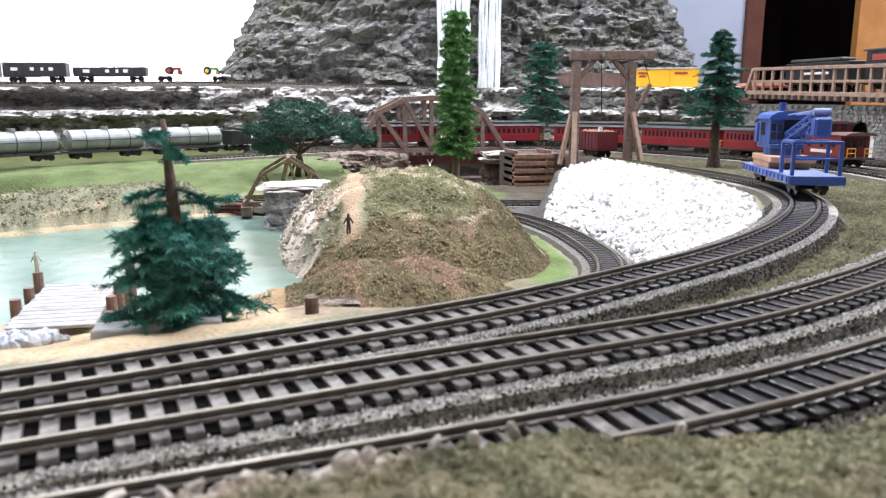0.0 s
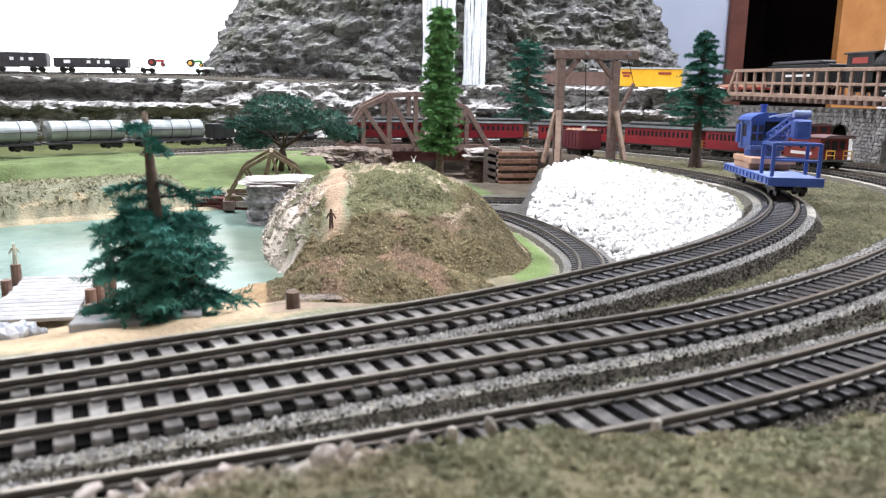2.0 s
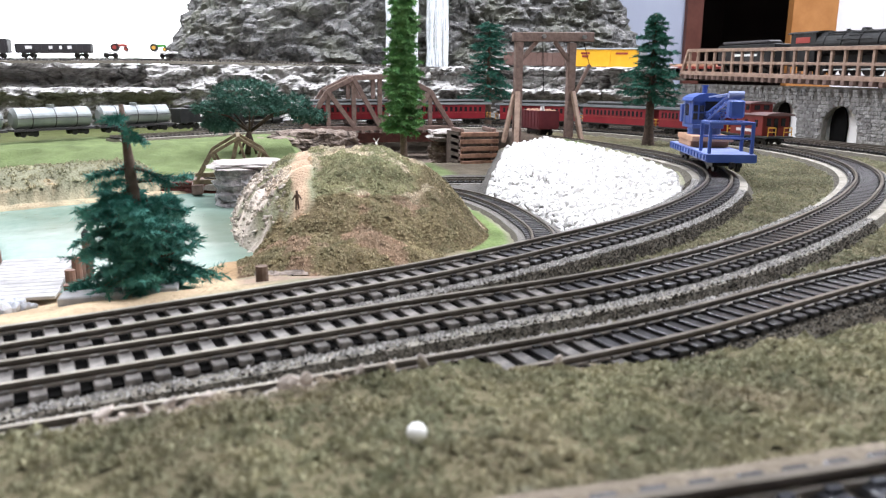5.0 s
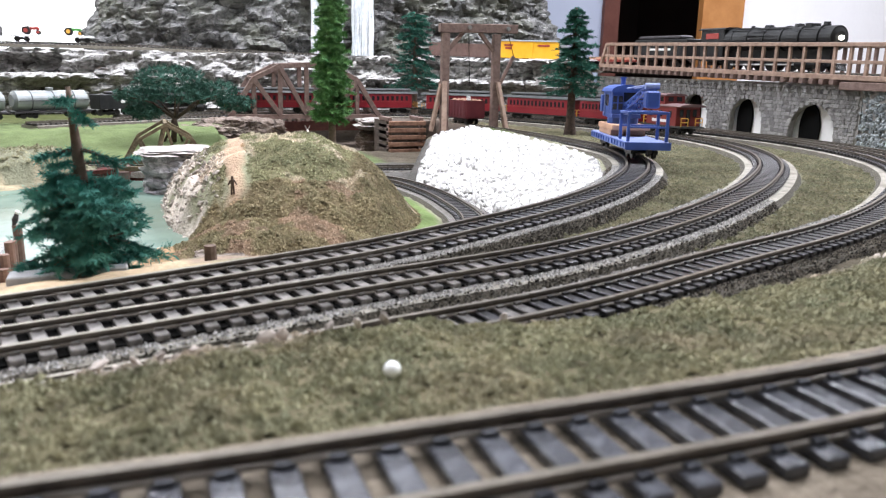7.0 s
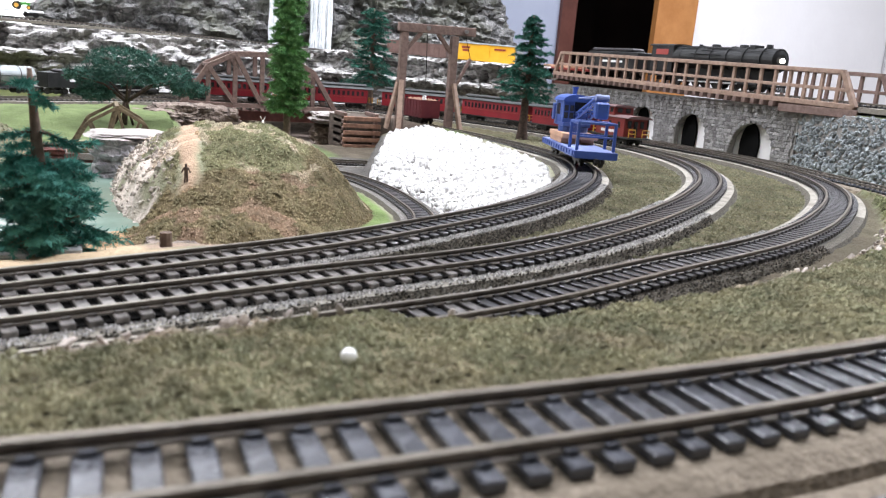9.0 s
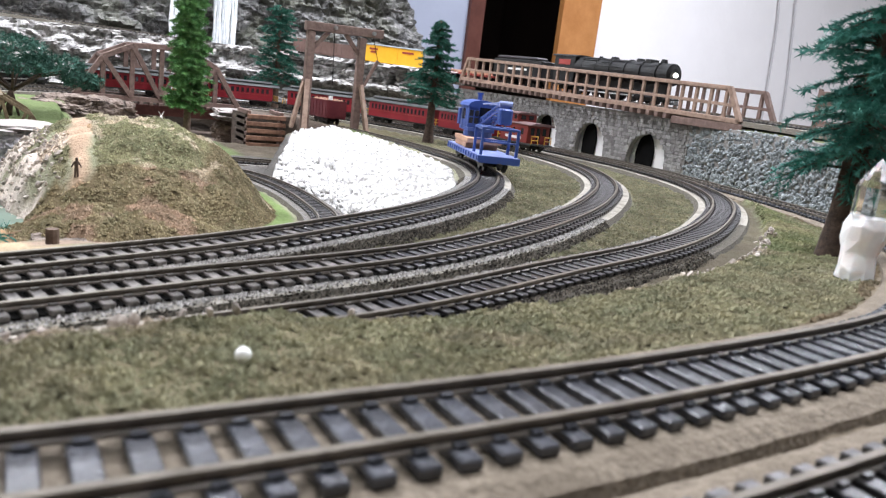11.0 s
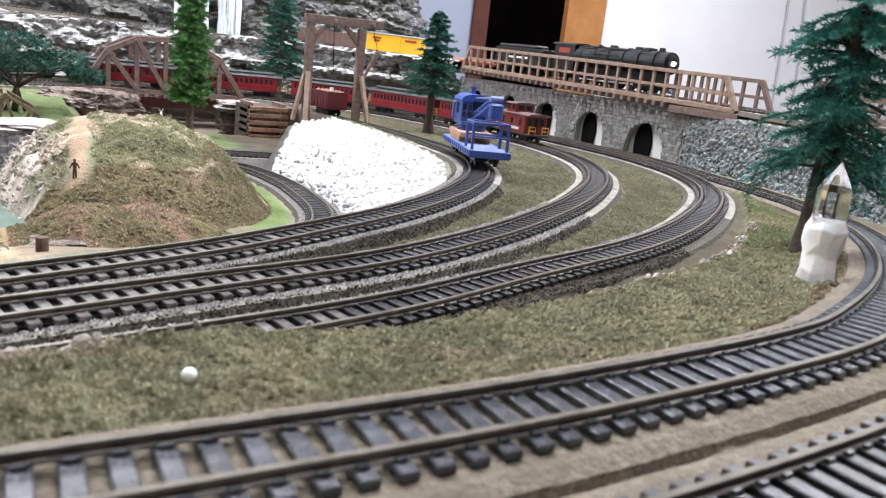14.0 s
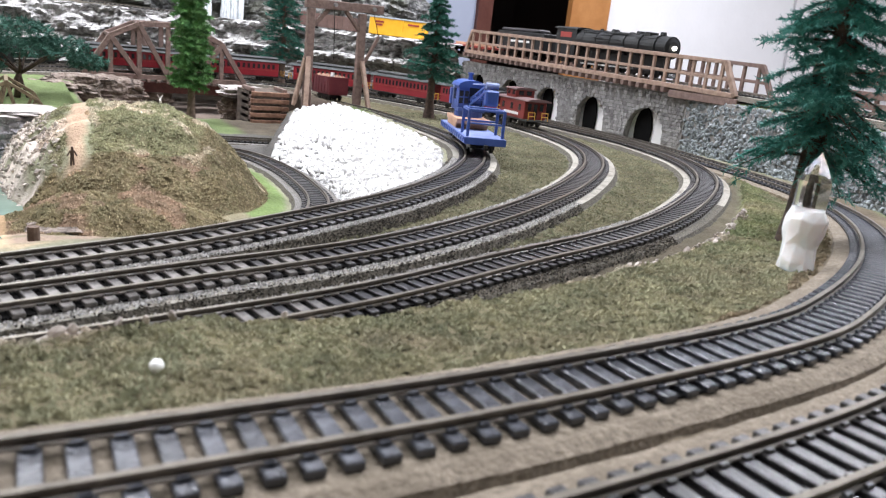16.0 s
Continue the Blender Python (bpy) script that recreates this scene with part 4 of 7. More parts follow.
while z < 0.060:
    h = rs.uniform(0.0040, 0.0060)
    y = 0.613 + rs.uniform(0, 0.004)
    while y < 1.178:
        w = rs.uniform(0.0045, 0.0100)
        if min(z, z + 0) > arch_z(y + w / 2, 0.002) or all(abs(y + w / 2 - c) > r + w / 2 for c, r, t in ARCHES):
            stones.append((y + w / 2, z + h / 2, w * 0.9, h * 0.86))
        y += w
    z += h
# voussoirs round each arch
for c, r, top in ARCHES:
    for a in np.linspace(0.1, 3.04, 13):
        stones.append((c - (r + 0.003) * math.cos(a), top - r + (r + 0.003) * math.sin(a), 0.006, 0.006))
stones.sort(key=lambda s: s[0])
for i, (y, z, w, h) in enumerate(stones[:300]):
    shared("stone", stone_me[i % 8], arch_wall, Matrix.Translation((WALL_X - 0.0002, y, z)) @ Matrix.Diagonal((0.0030, w, h, 1)))
joined("stonework", "grey squared stones of the far arches", [Matrix.Translation((WALL_X - 0.0002, y, z)) @ Matrix.Diagonal((0.0030, w, h, 1)) for y, z, w, h in stones[300:]], stone_me, M_STONEWALL, "", arch_wall)

RW = spline([(0.772, 0.612, 0), (0.760, 0.53, 0), (0.735, 0.43, 0), (0.695, 0.335, 0), (0.64, 0.24, 0), (0.57, 0.155, 0), (0.48, 0.085, 0), (0.40, 0.04, 0)], 0.006)
ret = empty("retaining_wall")
tagged(ret, "grey-green rubble stone retaining wall below the raised track", "wall", kind="structure")
bm = bmesh.new()
sweep(bm, RW, [(0.004, -0.03), (0.0, 0.060), (0.05, 0.066), (0.11, 0.066), (0.11, -0.03)])
part("wall_core", bm, M_MORTAR, ret)
bm = bmesh.new()
sweep(bm, RW, [(0.003, 0.0590), (0.003, 0.0612), (0.05, 0.0672), (0.11, 0.0672), (0.11, 0.0660)])
part("grass_strip", bm, mat("green_verge", (0.085, 0.115, 0.045), (0.17, 0.19, 0.09), 0.95, 0, 300, 0.001, 400), ret, "green flocked strip on the wall's top")
rub_me = chunk_meshes("rubble_stone", 8, M_RUBBLE, 8, 1, 0.8)
items = []
for k in range(5200):
    s = rs.uniform(0.0, 0.72)
    p, a, tot = along(RW, s)
    z = rs.uniform(-0.012, 0.060)
    r = rs.uniform(0.0016, 0.0034)
    nrm = Vector((-math.sin(math.radians(a)), math.cos(math.radians(a)), 0))
    q = Vector(p) + nrm * rs.uniform(0.0006, 0.0022)
    items.append((s, Matrix.Translation((q.x, q.y, z)) @ Euler((rs.uniform(0, 6), rs.uniform(0, 6), rs.uniform(0, 6))).to_matrix().to_4x4() @ Matrix.Diagonal((r * 1.25, r, r, 1))))
picked = [m for s, m in items if 0.02 < s < 0.3][:300]
for i, m in enumerate(picked):
    shared("rubble_stone", rub_me[i % 8], ret, m)
ids = {id(m) for m in picked}
joined("rubble", "grey-green rubble stones", [m for s, m in items if id(m) not in ids], rub_me, M_RUBBLE, "", ret)

# ---- white crushed stone on the slope inside the inner track ----
ws_me = chunk_meshes("white_stone", 6, M_WHITESTONE, 21, 1, 0.7)
rx, ry = np.random.RandomState(4).uniform(0.2, 0.48, 10500), np.random.RandomState(5).uniform(0.42, 0.985, 10500)
dA, sA, _ = near("A", rx, ry)
dL, sLr, _ = near("L", rx, ry)
k = (sA > 0) & (dA > 0.030) & (dA < 0.20) & (sLr > 0) & (dL > 0.024) & (rx > 0.20) & (rx > 0.259 + 0.50 * (ry - 0.739))
rx, ry = rx[k], ry[k]
rz = height(rx, ry)
items = []
for x, y, z in zip(rx, ry, rz):
    r = rs.uniform(0.0018, 0.0045)
    items.append(Matrix.Translation((x, y, z + r * 0.2)) @ Euler((rs.uniform(0, 6), rs.uniform(0, 6), rs.uniform(0, 6))).to_matrix().to_4x4() @ Matrix.Diagonal((r * 1.3, r, r, 1)))
slope = tagged(empty("stone_embankment"), "bright white crushed stone on the embankment slope", "embankment", kind="structure")
items.sort(key=lambda m: m.translation.y)
for i, m in enumerate(items[:300]):
    shared("white_stone", ws_me[i % 6], slope, m)
joined("crushed_stone", "white crushed stone", items[300:], ws_me, M_WHITESTONE, "", slope)


# ---- broken pale rock on the hill's pond side ----
items = []
while len(items) < 650:
    x, y = rs.uniform(-0.015, 0.042), rs.uniform(0.56, 0.84)
    if not 0.55 < float(hill_r(np.array([x]), np.array([y]))[0]) < 1.02 or rs.random() < (x - 0.02) / 0.04:
        continue
    q = rs.uniform(0.0006, 0.0022)
    items.append(Matrix.Translation((x, y, float(height([x], [y])[0]) + q * 0.2)) @ Euler((rs.uniform(0, 6), rs.uniform(0, 6), 0)).to_matrix().to_4x4() @ Matrix.Diagonal((q * 1.4, q, q * 0.9, 1)))
M_HILLROCK = island_vary(mat("broken_pale_rock", (0.38, 0.32, 0.27), (0.58, 0.52, 0.46), 0.95, 0, 200), 0.55, 1.15)
joined("hill_rubble", "broken pale pinkish rock on the hill's pond side", items, ws_me, M_HILLROCK, "rubble")


# ---- broken plaster along the outer track's edge ----
items = []
l = LINE["C"]
tt = np.gradient(l, axis=0)
while len(items) < 1500:
    i = rs.randrange(len(l))
    if not (-0.12 < l[i, 0] < 0.45 and l[i, 1] < 0.46):
        continue
    dd = float(bank_e(l[i, 0])) + (rs.uniform(0.0005, 0.0040) if rs.random() < 0.88 else rs.uniform(-0.006, 0.008))
    tx, ty = tt[i, 0] / math.hypot(tt[i, 0], tt[i, 1]), tt[i, 1] / math.hypot(tt[i, 0], tt[i, 1])
    x, y = l[i, 0] + ty * dd, l[i, 1] - tx * dd
    if noise.noise(Vector((x * 22, y * 22, 4))) < -0.12:
        continue
    q = rs.uniform(0.0006, 0.0019)
    items.append(Matrix.Translation((x, y, float(height([x], [y])[0]) + q * 0.6 + 0.0006)) @ Euler((rs.uniform(0, 6), rs.uniform(0, 6), 0)).to_matrix().to_4x4() @ Matrix.Diagonal((q * 1.5, q, q * 0.7, 1)))
M_PLASTER = island_vary(mat("broken_plaster", (0.36, 0.31, 0.27), (0.56, 0.50, 0.45), 0.95, 0, 200), 0.6, 1.2)
joined("plaster_rubble", "broken pale plaster crumbs along the bank's edge", items, ws_me, M_PLASTER, "rubble")


# ---- timber work ----
def trestle():
    top = empty("timber_trestle")
    tagged(top, "brown stained timber trestle with railings over the arched wall", "bridge")
    y0, y1 = 0.535, 1.165
    zb = lambda y: 0.066 + (y - 0.53) * 0.020
    zt = lambda y: 0.108 + (y - 0.53) * 0.019
    for x in (0.766, 0.834):
        mt = M_TIMBER_L if x < 0.8 else M_TIMBER
        for name, f, w, h, e in (("bottom_rail", lambda y: zb(y) + 0.004, 0.006, 0.006, 0.0), ("middle_rail", lambda y: (zb(y) + zt(y)) / 2 + 0.001, 0.003, 0.004, 0.016), ("top_rail", zt, 0.006, 0.005, 0.030)):
            bm = bmesh.new()
            beam(bm, (x, y0 + e * 0.7, f(y0 + e)), (x, y1 - e * 0.6, f(y1 - e)), w, h, 0.0004)
            part(name, bm, mt, top)
        for i in range(26):
            y = y0 + 0.026 + i * (y1 - y0 - 0.048) / 25
            bm = bmesh.new()
            box(bm, x - 0.0018, x + 0.0018, y - 0.0022, y + 0.0022, zb(y) + 0.005, zt(y) - 0.002, 0.0003)
            part("post", bm, mt, top)
        for ya, yb in ((y0, y0 + 0.022), (y1, y1 - 0.018)):
            bm = bmesh.new()
            beam(bm, (x, ya, zb(ya) + 0.003), (x, yb, zt(yb)), 0.006, 0.006, 0.0004)
            part("end_post", bm, mt, top)
    bm = bmesh.new()
    box(bm, 0.763, 0.790, y0 - 0.006, 0.640, 0.0575, 0.067, 0.0006)
    part("sill_beam", bm, M_TIMBER, top)
    for i in range(34):
        y = 0.648 + i * 0.0155
        bm = bmesh.new()
        box(bm, 0.7585, 0.842, y - 0.0033, y + 0.0033, zb(y) - 0.0055, zb(y) + 0.001, 0.0003)
        part("cross_tie", bm, M_TIMBER, top)
    bm = bmesh.new()
    beam(bm, (0.80, y0, zb(y0) + 0.001), (0.80, y1, zb(y1) + 0.001), 0.058, 0.003)
    part("deck", bm, M_TIMBER, top)
    return top


trestle()


def plank_fence():
    top = empty("plank_fence")
    tagged(top, "dark brown horizontal plank fence behind the raised track", "fence")
    line = LINE["U"]
    tot = along(line, 0)[2]
    pts = []
    for s in np.linspace(tot - 0.56, tot - 0.02, 12):
        p, a, _ = along(line, s)
        n = Vector((-math.sin(math.radians(a)), math.cos(math.radians(a)), 0))
        pts.append(Vector(p) + n * 0.034)
    for a, b in zip(pts, pts[1:]):
        for z in (0.004, 0.015, 0.026, 0.037):
            bm = bmesh.new()
            beam(bm, a + Vector((0, 0, z)), b + Vector((0, 0, z)), 0.003, 0.007, 0.0004)
            part("plank", bm, M_TIMBER, top)
    for a in pts:
        bm = bmesh.new()
        box(bm, a.x - 0.002, a.x + 0.002, a.y - 0.002, a.y + 0.002, a.z - 0.012, a.z + 0.043, 0.0003)
        part("post", bm, M_TIMBER, top)


plank_fence()


def truss_bridge():
    top = empty("truss_bridge")
    tagged(top, "weathered brown timber truss railway bridge over the gorge", "bridge")
    x0, x1, zb = 0.124, 0.388, -0.016
    X = lambda u: x0 + (x1 - x0) * u
    top_pts = [(0.155, 0.048), (0.325, 0.070), (0.5, 0.073), (0.675, 0.070), (0.845, 0.048)]
    for y in (1.303, 1.369):
        bm = bmesh.new()
        beam(bm, (x0 - 0.004, y, zb), (x1 + 0.004, y, zb), 0.006, 0.008, 0.0005)
        part("bottom_chord", bm, M_TIMBER, top)
        ch = [(0.0, zb)] + top_pts + [(1.0, zb)]
        for (u, z), (v, w) in zip(ch, ch[1:]):
            bm = bmesh.new()
            beam(bm, (X(u), y, z), (X(v), y, w), 0.0075, 0.0085, 0.0005)
            part("top_chord", bm, M_TIMBER, top)
        for u, z in top_pts:
            bm = bmesh.new()
            box(bm, X(u) - 0.0038, X(u) + 0.0038, y - 0.0025, y + 0.0025, zb + 0.003, z - 0.002, 0.0004)
            part("post", bm, M_TIMBER, top)
        for (u, z), v in (((0.155, 0.048), 0.325), ((0.325, 0.070), 0.5), ((0.675, 0.070), 0.5), ((0.845, 0.048), 0.675)):
            bm = bmesh.new()
            beam(bm, (X(u), y - 0.001, z), (X(v), y - 0.001, zb + 0.002), 0.006, 0.0078, 0.0004)
            part("brace", bm, M_TIMBER, top)
    for u, z in top_pts:
        bm = bmesh.new()
        beam(bm, (X(u), 1.300, z + 0.001), (X(u), 1.372, z + 0.001), 0.0045, 0.0045, 0.0004)
        part("cross_beam", bm, M_TIMBER, top)
    for i in range(17):
        x = x0 + 0.006 + i * (x1 - x0 - 0.012) / 16
        bm = bmesh.new()
        box(bm, x - 0.003, x + 0.003, 1.297, 1.375, zb - 0.0085, zb - 0.0038, 0.0004)
        part("deck_beam", bm, M_TIMBER, top)
    for y in (1.318, 1.354):
        bm = bmesh.new()
        box(bm, x0 + 0.004, x1 - 0.004, y - 0.004, y + 0.004, zb - 0.026, zb - 0.0086, 0.0006)
        part("girder", bm, M_GIRDER, top, "dark red girder")


M_GIRDER = mat("dark_red_girder", (0.09, 0.032, 0.028), (0.14, 0.05, 0.042), 0.7, 0, 120)
truss_bridge()


def pony_bridge():
    top = empty("timber_bridge")
    tagged(top, "small weathered timber pony truss bridge over the creek", "bridge")
    m = M_TIMBER_O
    for y in (0.868, 0.932):
        zb, zk, zt = -0.043, -0.012, 0.005
        pts = [(-0.040, zb), (-0.022, zk), (0.008, zt), (0.036, zk), (0.054, zb)]
        for (a, b), (c, d) in zip(pts, pts[1:]):
            bm = bmesh.new()
            beam(bm, (a, y, b), (c, y, d), 0.0036, 0.0036, 0.0003)
            part("chord", bm, m, top)
        for (a, b), (c, d) in (((-0.022, zk), (-0.008, zb)), ((0.008, zt), (-0.004, zb)), ((0.008, zt), (0.020, zb)), ((0.036, zk), (0.024, zb))):
            bm = bmesh.new()
            beam(bm, (a, y, b), (c, y, d), 0.0030, 0.0030, 0.0003)
            part("post", bm, m, top)
        bm = bmesh.new()
        beam(bm, (-0.044, y, zb - 0.001), (0.058, y, zb - 0.001), 0.004, 0.005, 0.0003)
        part("sill", bm, m, top)
    for x in (-0.040, 0.054):
        bm = bmesh.new()
        box(bm, x - 0.006, x + 0.006, 0.862, 0.938, -0.0575, -0.0465, 0.0006)
        part("pier_beam", bm, M_TIMBER, top)
    bm = bmesh.new()
    beam(bm, (0.008, 0.866, 0.005), (0.008, 0.934, 0.005), 0.004, 0.004, 0.0003)
    part("ridge_beam", bm, m, top)


M_TIMBER_O = mat("olive_weathered_timber", (0.085, 0.06, 0.035), (0.19, 0.15, 0.085), 0.85, 0, 150, 0.0003, 300)
pony_bridge()


def gantry():
    top = empty("hoist_gantry")
    tagged(top, "brown timber hoist gantry standing over the siding", "gantry")
    y = 1.0
    zg = -0.019
    bm = bmesh.new()
    beam(bm, (0.3885, y, 0.129), (0.511, y, 0.131), 0.011, 0.0125, 0.0007)
    part("cross_beam", bm, M_TIMBER, top)
    for x, s in ((0.3975, -1), (0.4785, 1)):
        bm = bmesh.new()
        box(bm, x - 0.0055, x + 0.0055, y - 0.005, y + 0.005, zg, 0.1225, 0.0006)
        part("post", bm, M_TIMBER, top)
        for dy in (-0.026, 0.026):
            bm = bmesh.new()
            beam(bm, (x + s * 0.002, y + dy * 0.22, 0.054), (x + s * 0.010, y + dy, zg + 0.001), 0.0075, 0.0045, 0.0005)
            part("leg", bm, M_TIMBER_L, top)
        bm = bmesh.new()
        beam(bm, (x + s * 0.005, y, 0.050), (x + s * 0.020, y, zg + 0.001), 0.0065, 0.0045, 0.0005)
        part("leg", bm, M_TIMBER_L, top)
        bm = bmesh.new()
        beam(bm, (x - s * 0.004, y, 0.098), (x - s * 0.027, y, 0.124), 0.006, 0.0055, 0.0005)
        part("knee_brace", bm, M_TIMBER, top)
    bm = bmesh.new()
    beam(bm, (0.487, y, 0.052), (0.5075, y, 0.092), 0.0045, 0.0045, 0.0004)
    part("winch_arm", bm, M_TIMBER, top)
    for a, b in (((0.432, y - 0.004, 0.123), (0.437, y, 0.052)), ((0.495, y - 0.004, 0.124), (0.5075, y, 0.092))):
        bm = bmesh.new()
        cyl(bm, a, b, 0.0005, n=6)
        part("cord", bm, M_BLACK, top)
    for x in (0.432, 0.494):
        bm = bmesh.new()
        cyl(bm, (x, y - 0.0095, 0.1305), (x, y - 0.004, 0.1305), 0.0028, n=10)
        part("pulley", bm, M_STEEL, top, "bright metal pulley")


M_STEEL = mat("bright_steel", (0.55, 0.55, 0.55), (0.65, 0.65, 0.65), 0.3, 0.9, 60)
gantry()


def log_crib():
    top = empty("log_crib")
    tagged(top, "stacked brown timber cribbing against the bank", "crib wall")
    for i in range(6):
        z = -0.066 + i * 0.0108
        bm = bmesh.new()
        box(bm, 0.337 + 0.001 * (i % 2), 0.398, 1.076, 1.082, z - 0.0034, z + 0.0034, 0.0008)
        part("board", bm, M_LOG, top)
        for x in (0.341, 0.393):
            bm = bmesh.new()
            box(bm, x - 0.003, x + 0.003, 1.0825, 1.135, z + 0.0025, z + 0.0085, 0.0006)
            part("tie_back", bm, M_TIMBER, top)
    bm = bmesh.new()
    box(bm, 0.338, 0.42, 1.092, 1.16, -0.08, -0.010)
    part("earth_fill", bm, M_EARTH, top)


M_EARTH = mat("dark_earth", (0.05, 0.038, 0.03), (0.11, 0.085, 0.065), 0.95, 0, 150, 0.001, 200)
log_crib()


# ---- loose rocks and stone blocks ----
def boulder(name, label, c, size, material, seed, flat=0.0):
    bm = bmesh.new()
    bmesh.ops.create_cube(bm, size=2)
    bmesh.ops.subdivide_edges(bm, edges=bm.edges[:], cuts=19, use_grid_fill=True)
    for v in bm.verts:
        p = v.co.copy()
        l = p.length
        p = p * (0.45 + 0.55 / l * 1.15)
        n = noise.fractal(Vector((p.x * 1.5 + seed, p.y * 1.5, p.z * 3.5)), 1, 2, 4)
        lay = noise.noise(Vector((seed, p.x * 0.5, p.z * 5)))
        p *= 1 + 0.22 * n + 0.12 * lay + 0.05 * noise.fractal(Vector((p.x * 6 + seed, p.y * 6, p.z * 9)), 1, 2, 3)
        if flat:
            p.z = min(p.z, flat + 0.03 * n)
        v.co = Vector((c[0] + p.x * size[0], c[1] + p.y * size[1], c[2] + p.z * size[2]))
    return tagged(link(name, bm, material), label, "rock")


M_BLOCK = rock_material("grey_carved_stone", (0.20, 0.195, 0.205), (0.58, 0.56, 0.57), (0.38, 0.365, 0.38), 0.05)
M_BROWNROCK = rock_material("brown_layered_rock", (0.09, 0.065, 0.052), (0.30, 0.245, 0.20), (0.17, 0.13, 0.105), 0.05)
M_PINKROCK = mat("pale_plaster_rock", (0.25, 0.225, 0.205), (0.44, 0.405, 0.375), 0.9, 0, 60, 0.002, 150)
boulder("stone_abutment", "grey carved stone bridge abutment with pale flat top", (0.018, 0.815, -0.047), (0.034, 0.035, 0.030), M_BLOCK, 1.0, 0.86)
boulder("abutment_cap", "pale flat capping on the stone abutment", (0.018, 0.820, -0.0195), (0.036, 0.036, 0.0035), M_PINKROCK, 4.0)
for i, (c, s, m, n) in enumerate([((0.105, 1.25, -0.035), (0.035, 0.03, 0.020), M_BROWNROCK, "brown layered rock beside the gorge"), ((0.165, 1.275, -0.045), (0.045, 0.03, 0.026), M_BROWNROCK, "brown layered rock under the truss bridge"), ((0.215, 1.36, -0.05), (0.05, 0.04, 0.03), M_BROWNROCK, "brown layered rock under the truss bridge"),
                                  ((0.358, 1.20, -0.022), (0.036, 0.030, 0.009), M_PINKROCK, "pale flat rock at the bridge end"), ((0.07, 1.20, -0.035), (0.03, 0.025, 0.014), M_BROWNROCK, "brown layered rock beside the gorge"), ((0.36, 1.21, -0.055), (0.035, 0.02, 0.02), M_BROWNROCK, "brown rock at the bridge end"),
                                  ((0.03, 0.455, -0.055), (0.02, 0.02, 0.008), M_BROWNROCK, "brown rock at the pond's edge")]):
    boulder("rock", n, c, s, m, 10.0 + i * 3)


# ---- waterfalls ----
M_FALL = mat("white_waterfall_strands", (0.62, 0.66, 0.68), (0.86, 0.88, 0.89), 0.45, 0, 60, 0.002, 120)


def waterfall(x0, x1, y, z0, z1, seed):
    top = empty("waterfall")
    tagged(top, "white hanging strands of a model waterfall down the cliff", "waterfall")
    rs2 = random.Random(seed)
    n = 9
    for k in range(n):
        bm = bmesh.new()
        c = x0 + (x1 - x0) * (k + 0.5) / n
        w = (x1 - x0) / n * rs2.uniform(0.58, 0.85)
        zz = z0 + rs2.uniform(0, 0.03)
        g = []
        for j in range(40):
            z = zz + (z1 - zz) * j / 39
            o = 0.0035 * noise.noise(Vector((z * 9, seed, k))) + 0.0012 * noise.noise(Vector((z * 45, seed, k)))
            ww = w * (1 + 0.35 * noise.noise(Vector((z * 25, k, seed))))
            yy = y - 0.003 * (k % 3) - 0.003 * noise.noise(Vector((z * 12, k + 7, seed)))
            g.append([bm.verts.new(p) for p in ((c + o - ww, yy, z), (c + o, yy - 0.0025, z), (c + o + ww, yy, z), (c + o, yy + 0.0025, z))])
        for a, b in zip(g, g[1:]):
            for i in range(4):
                bm.faces.new((a[i], a[(i + 1) % 4], b[(i + 1) % 4], b[i]))
        bm.faces.new(g[0][::-1])
        bm.faces.new(g[-1])
        part("strand", bm, M_FALL, top, smooth=True)


waterfall(0.345, 0.412, 1.675, 0.06, 0.60, 2)
waterfall(0.440, 0.488, 1.690, -0.02, 0.60, 6)


# ---- trees ----
def needle_spray(verts, faces, p, d, length, width, rs, n):
    """Small blades along a twig from p in direction d."""
    side = d.cross(Vector((0, 0, 1)))
    if side.length < 1e-3:
        side = Vector((1, 0, 0))
    side.normalize()
    up = side.cross(d)
    for i in range(n):
        u = (i + rs.random()) / n
        q = p + d * length * u
        a = rs.uniform(0, 6.283)
        w = (side * math.cos(a) + up * math.sin(a) * 0.75 + d * rs.uniform(0.2, 0.9)).normalized()
        l = width * rs.uniform(0.6, 1.4)
        t = w.cross(d).normalized() * l * 0.11
        o = len(verts)
        verts.extend([tuple(q - t), tuple(q + t), tuple(q + w * l)])
        faces.append((o, o + 1, o + 2))


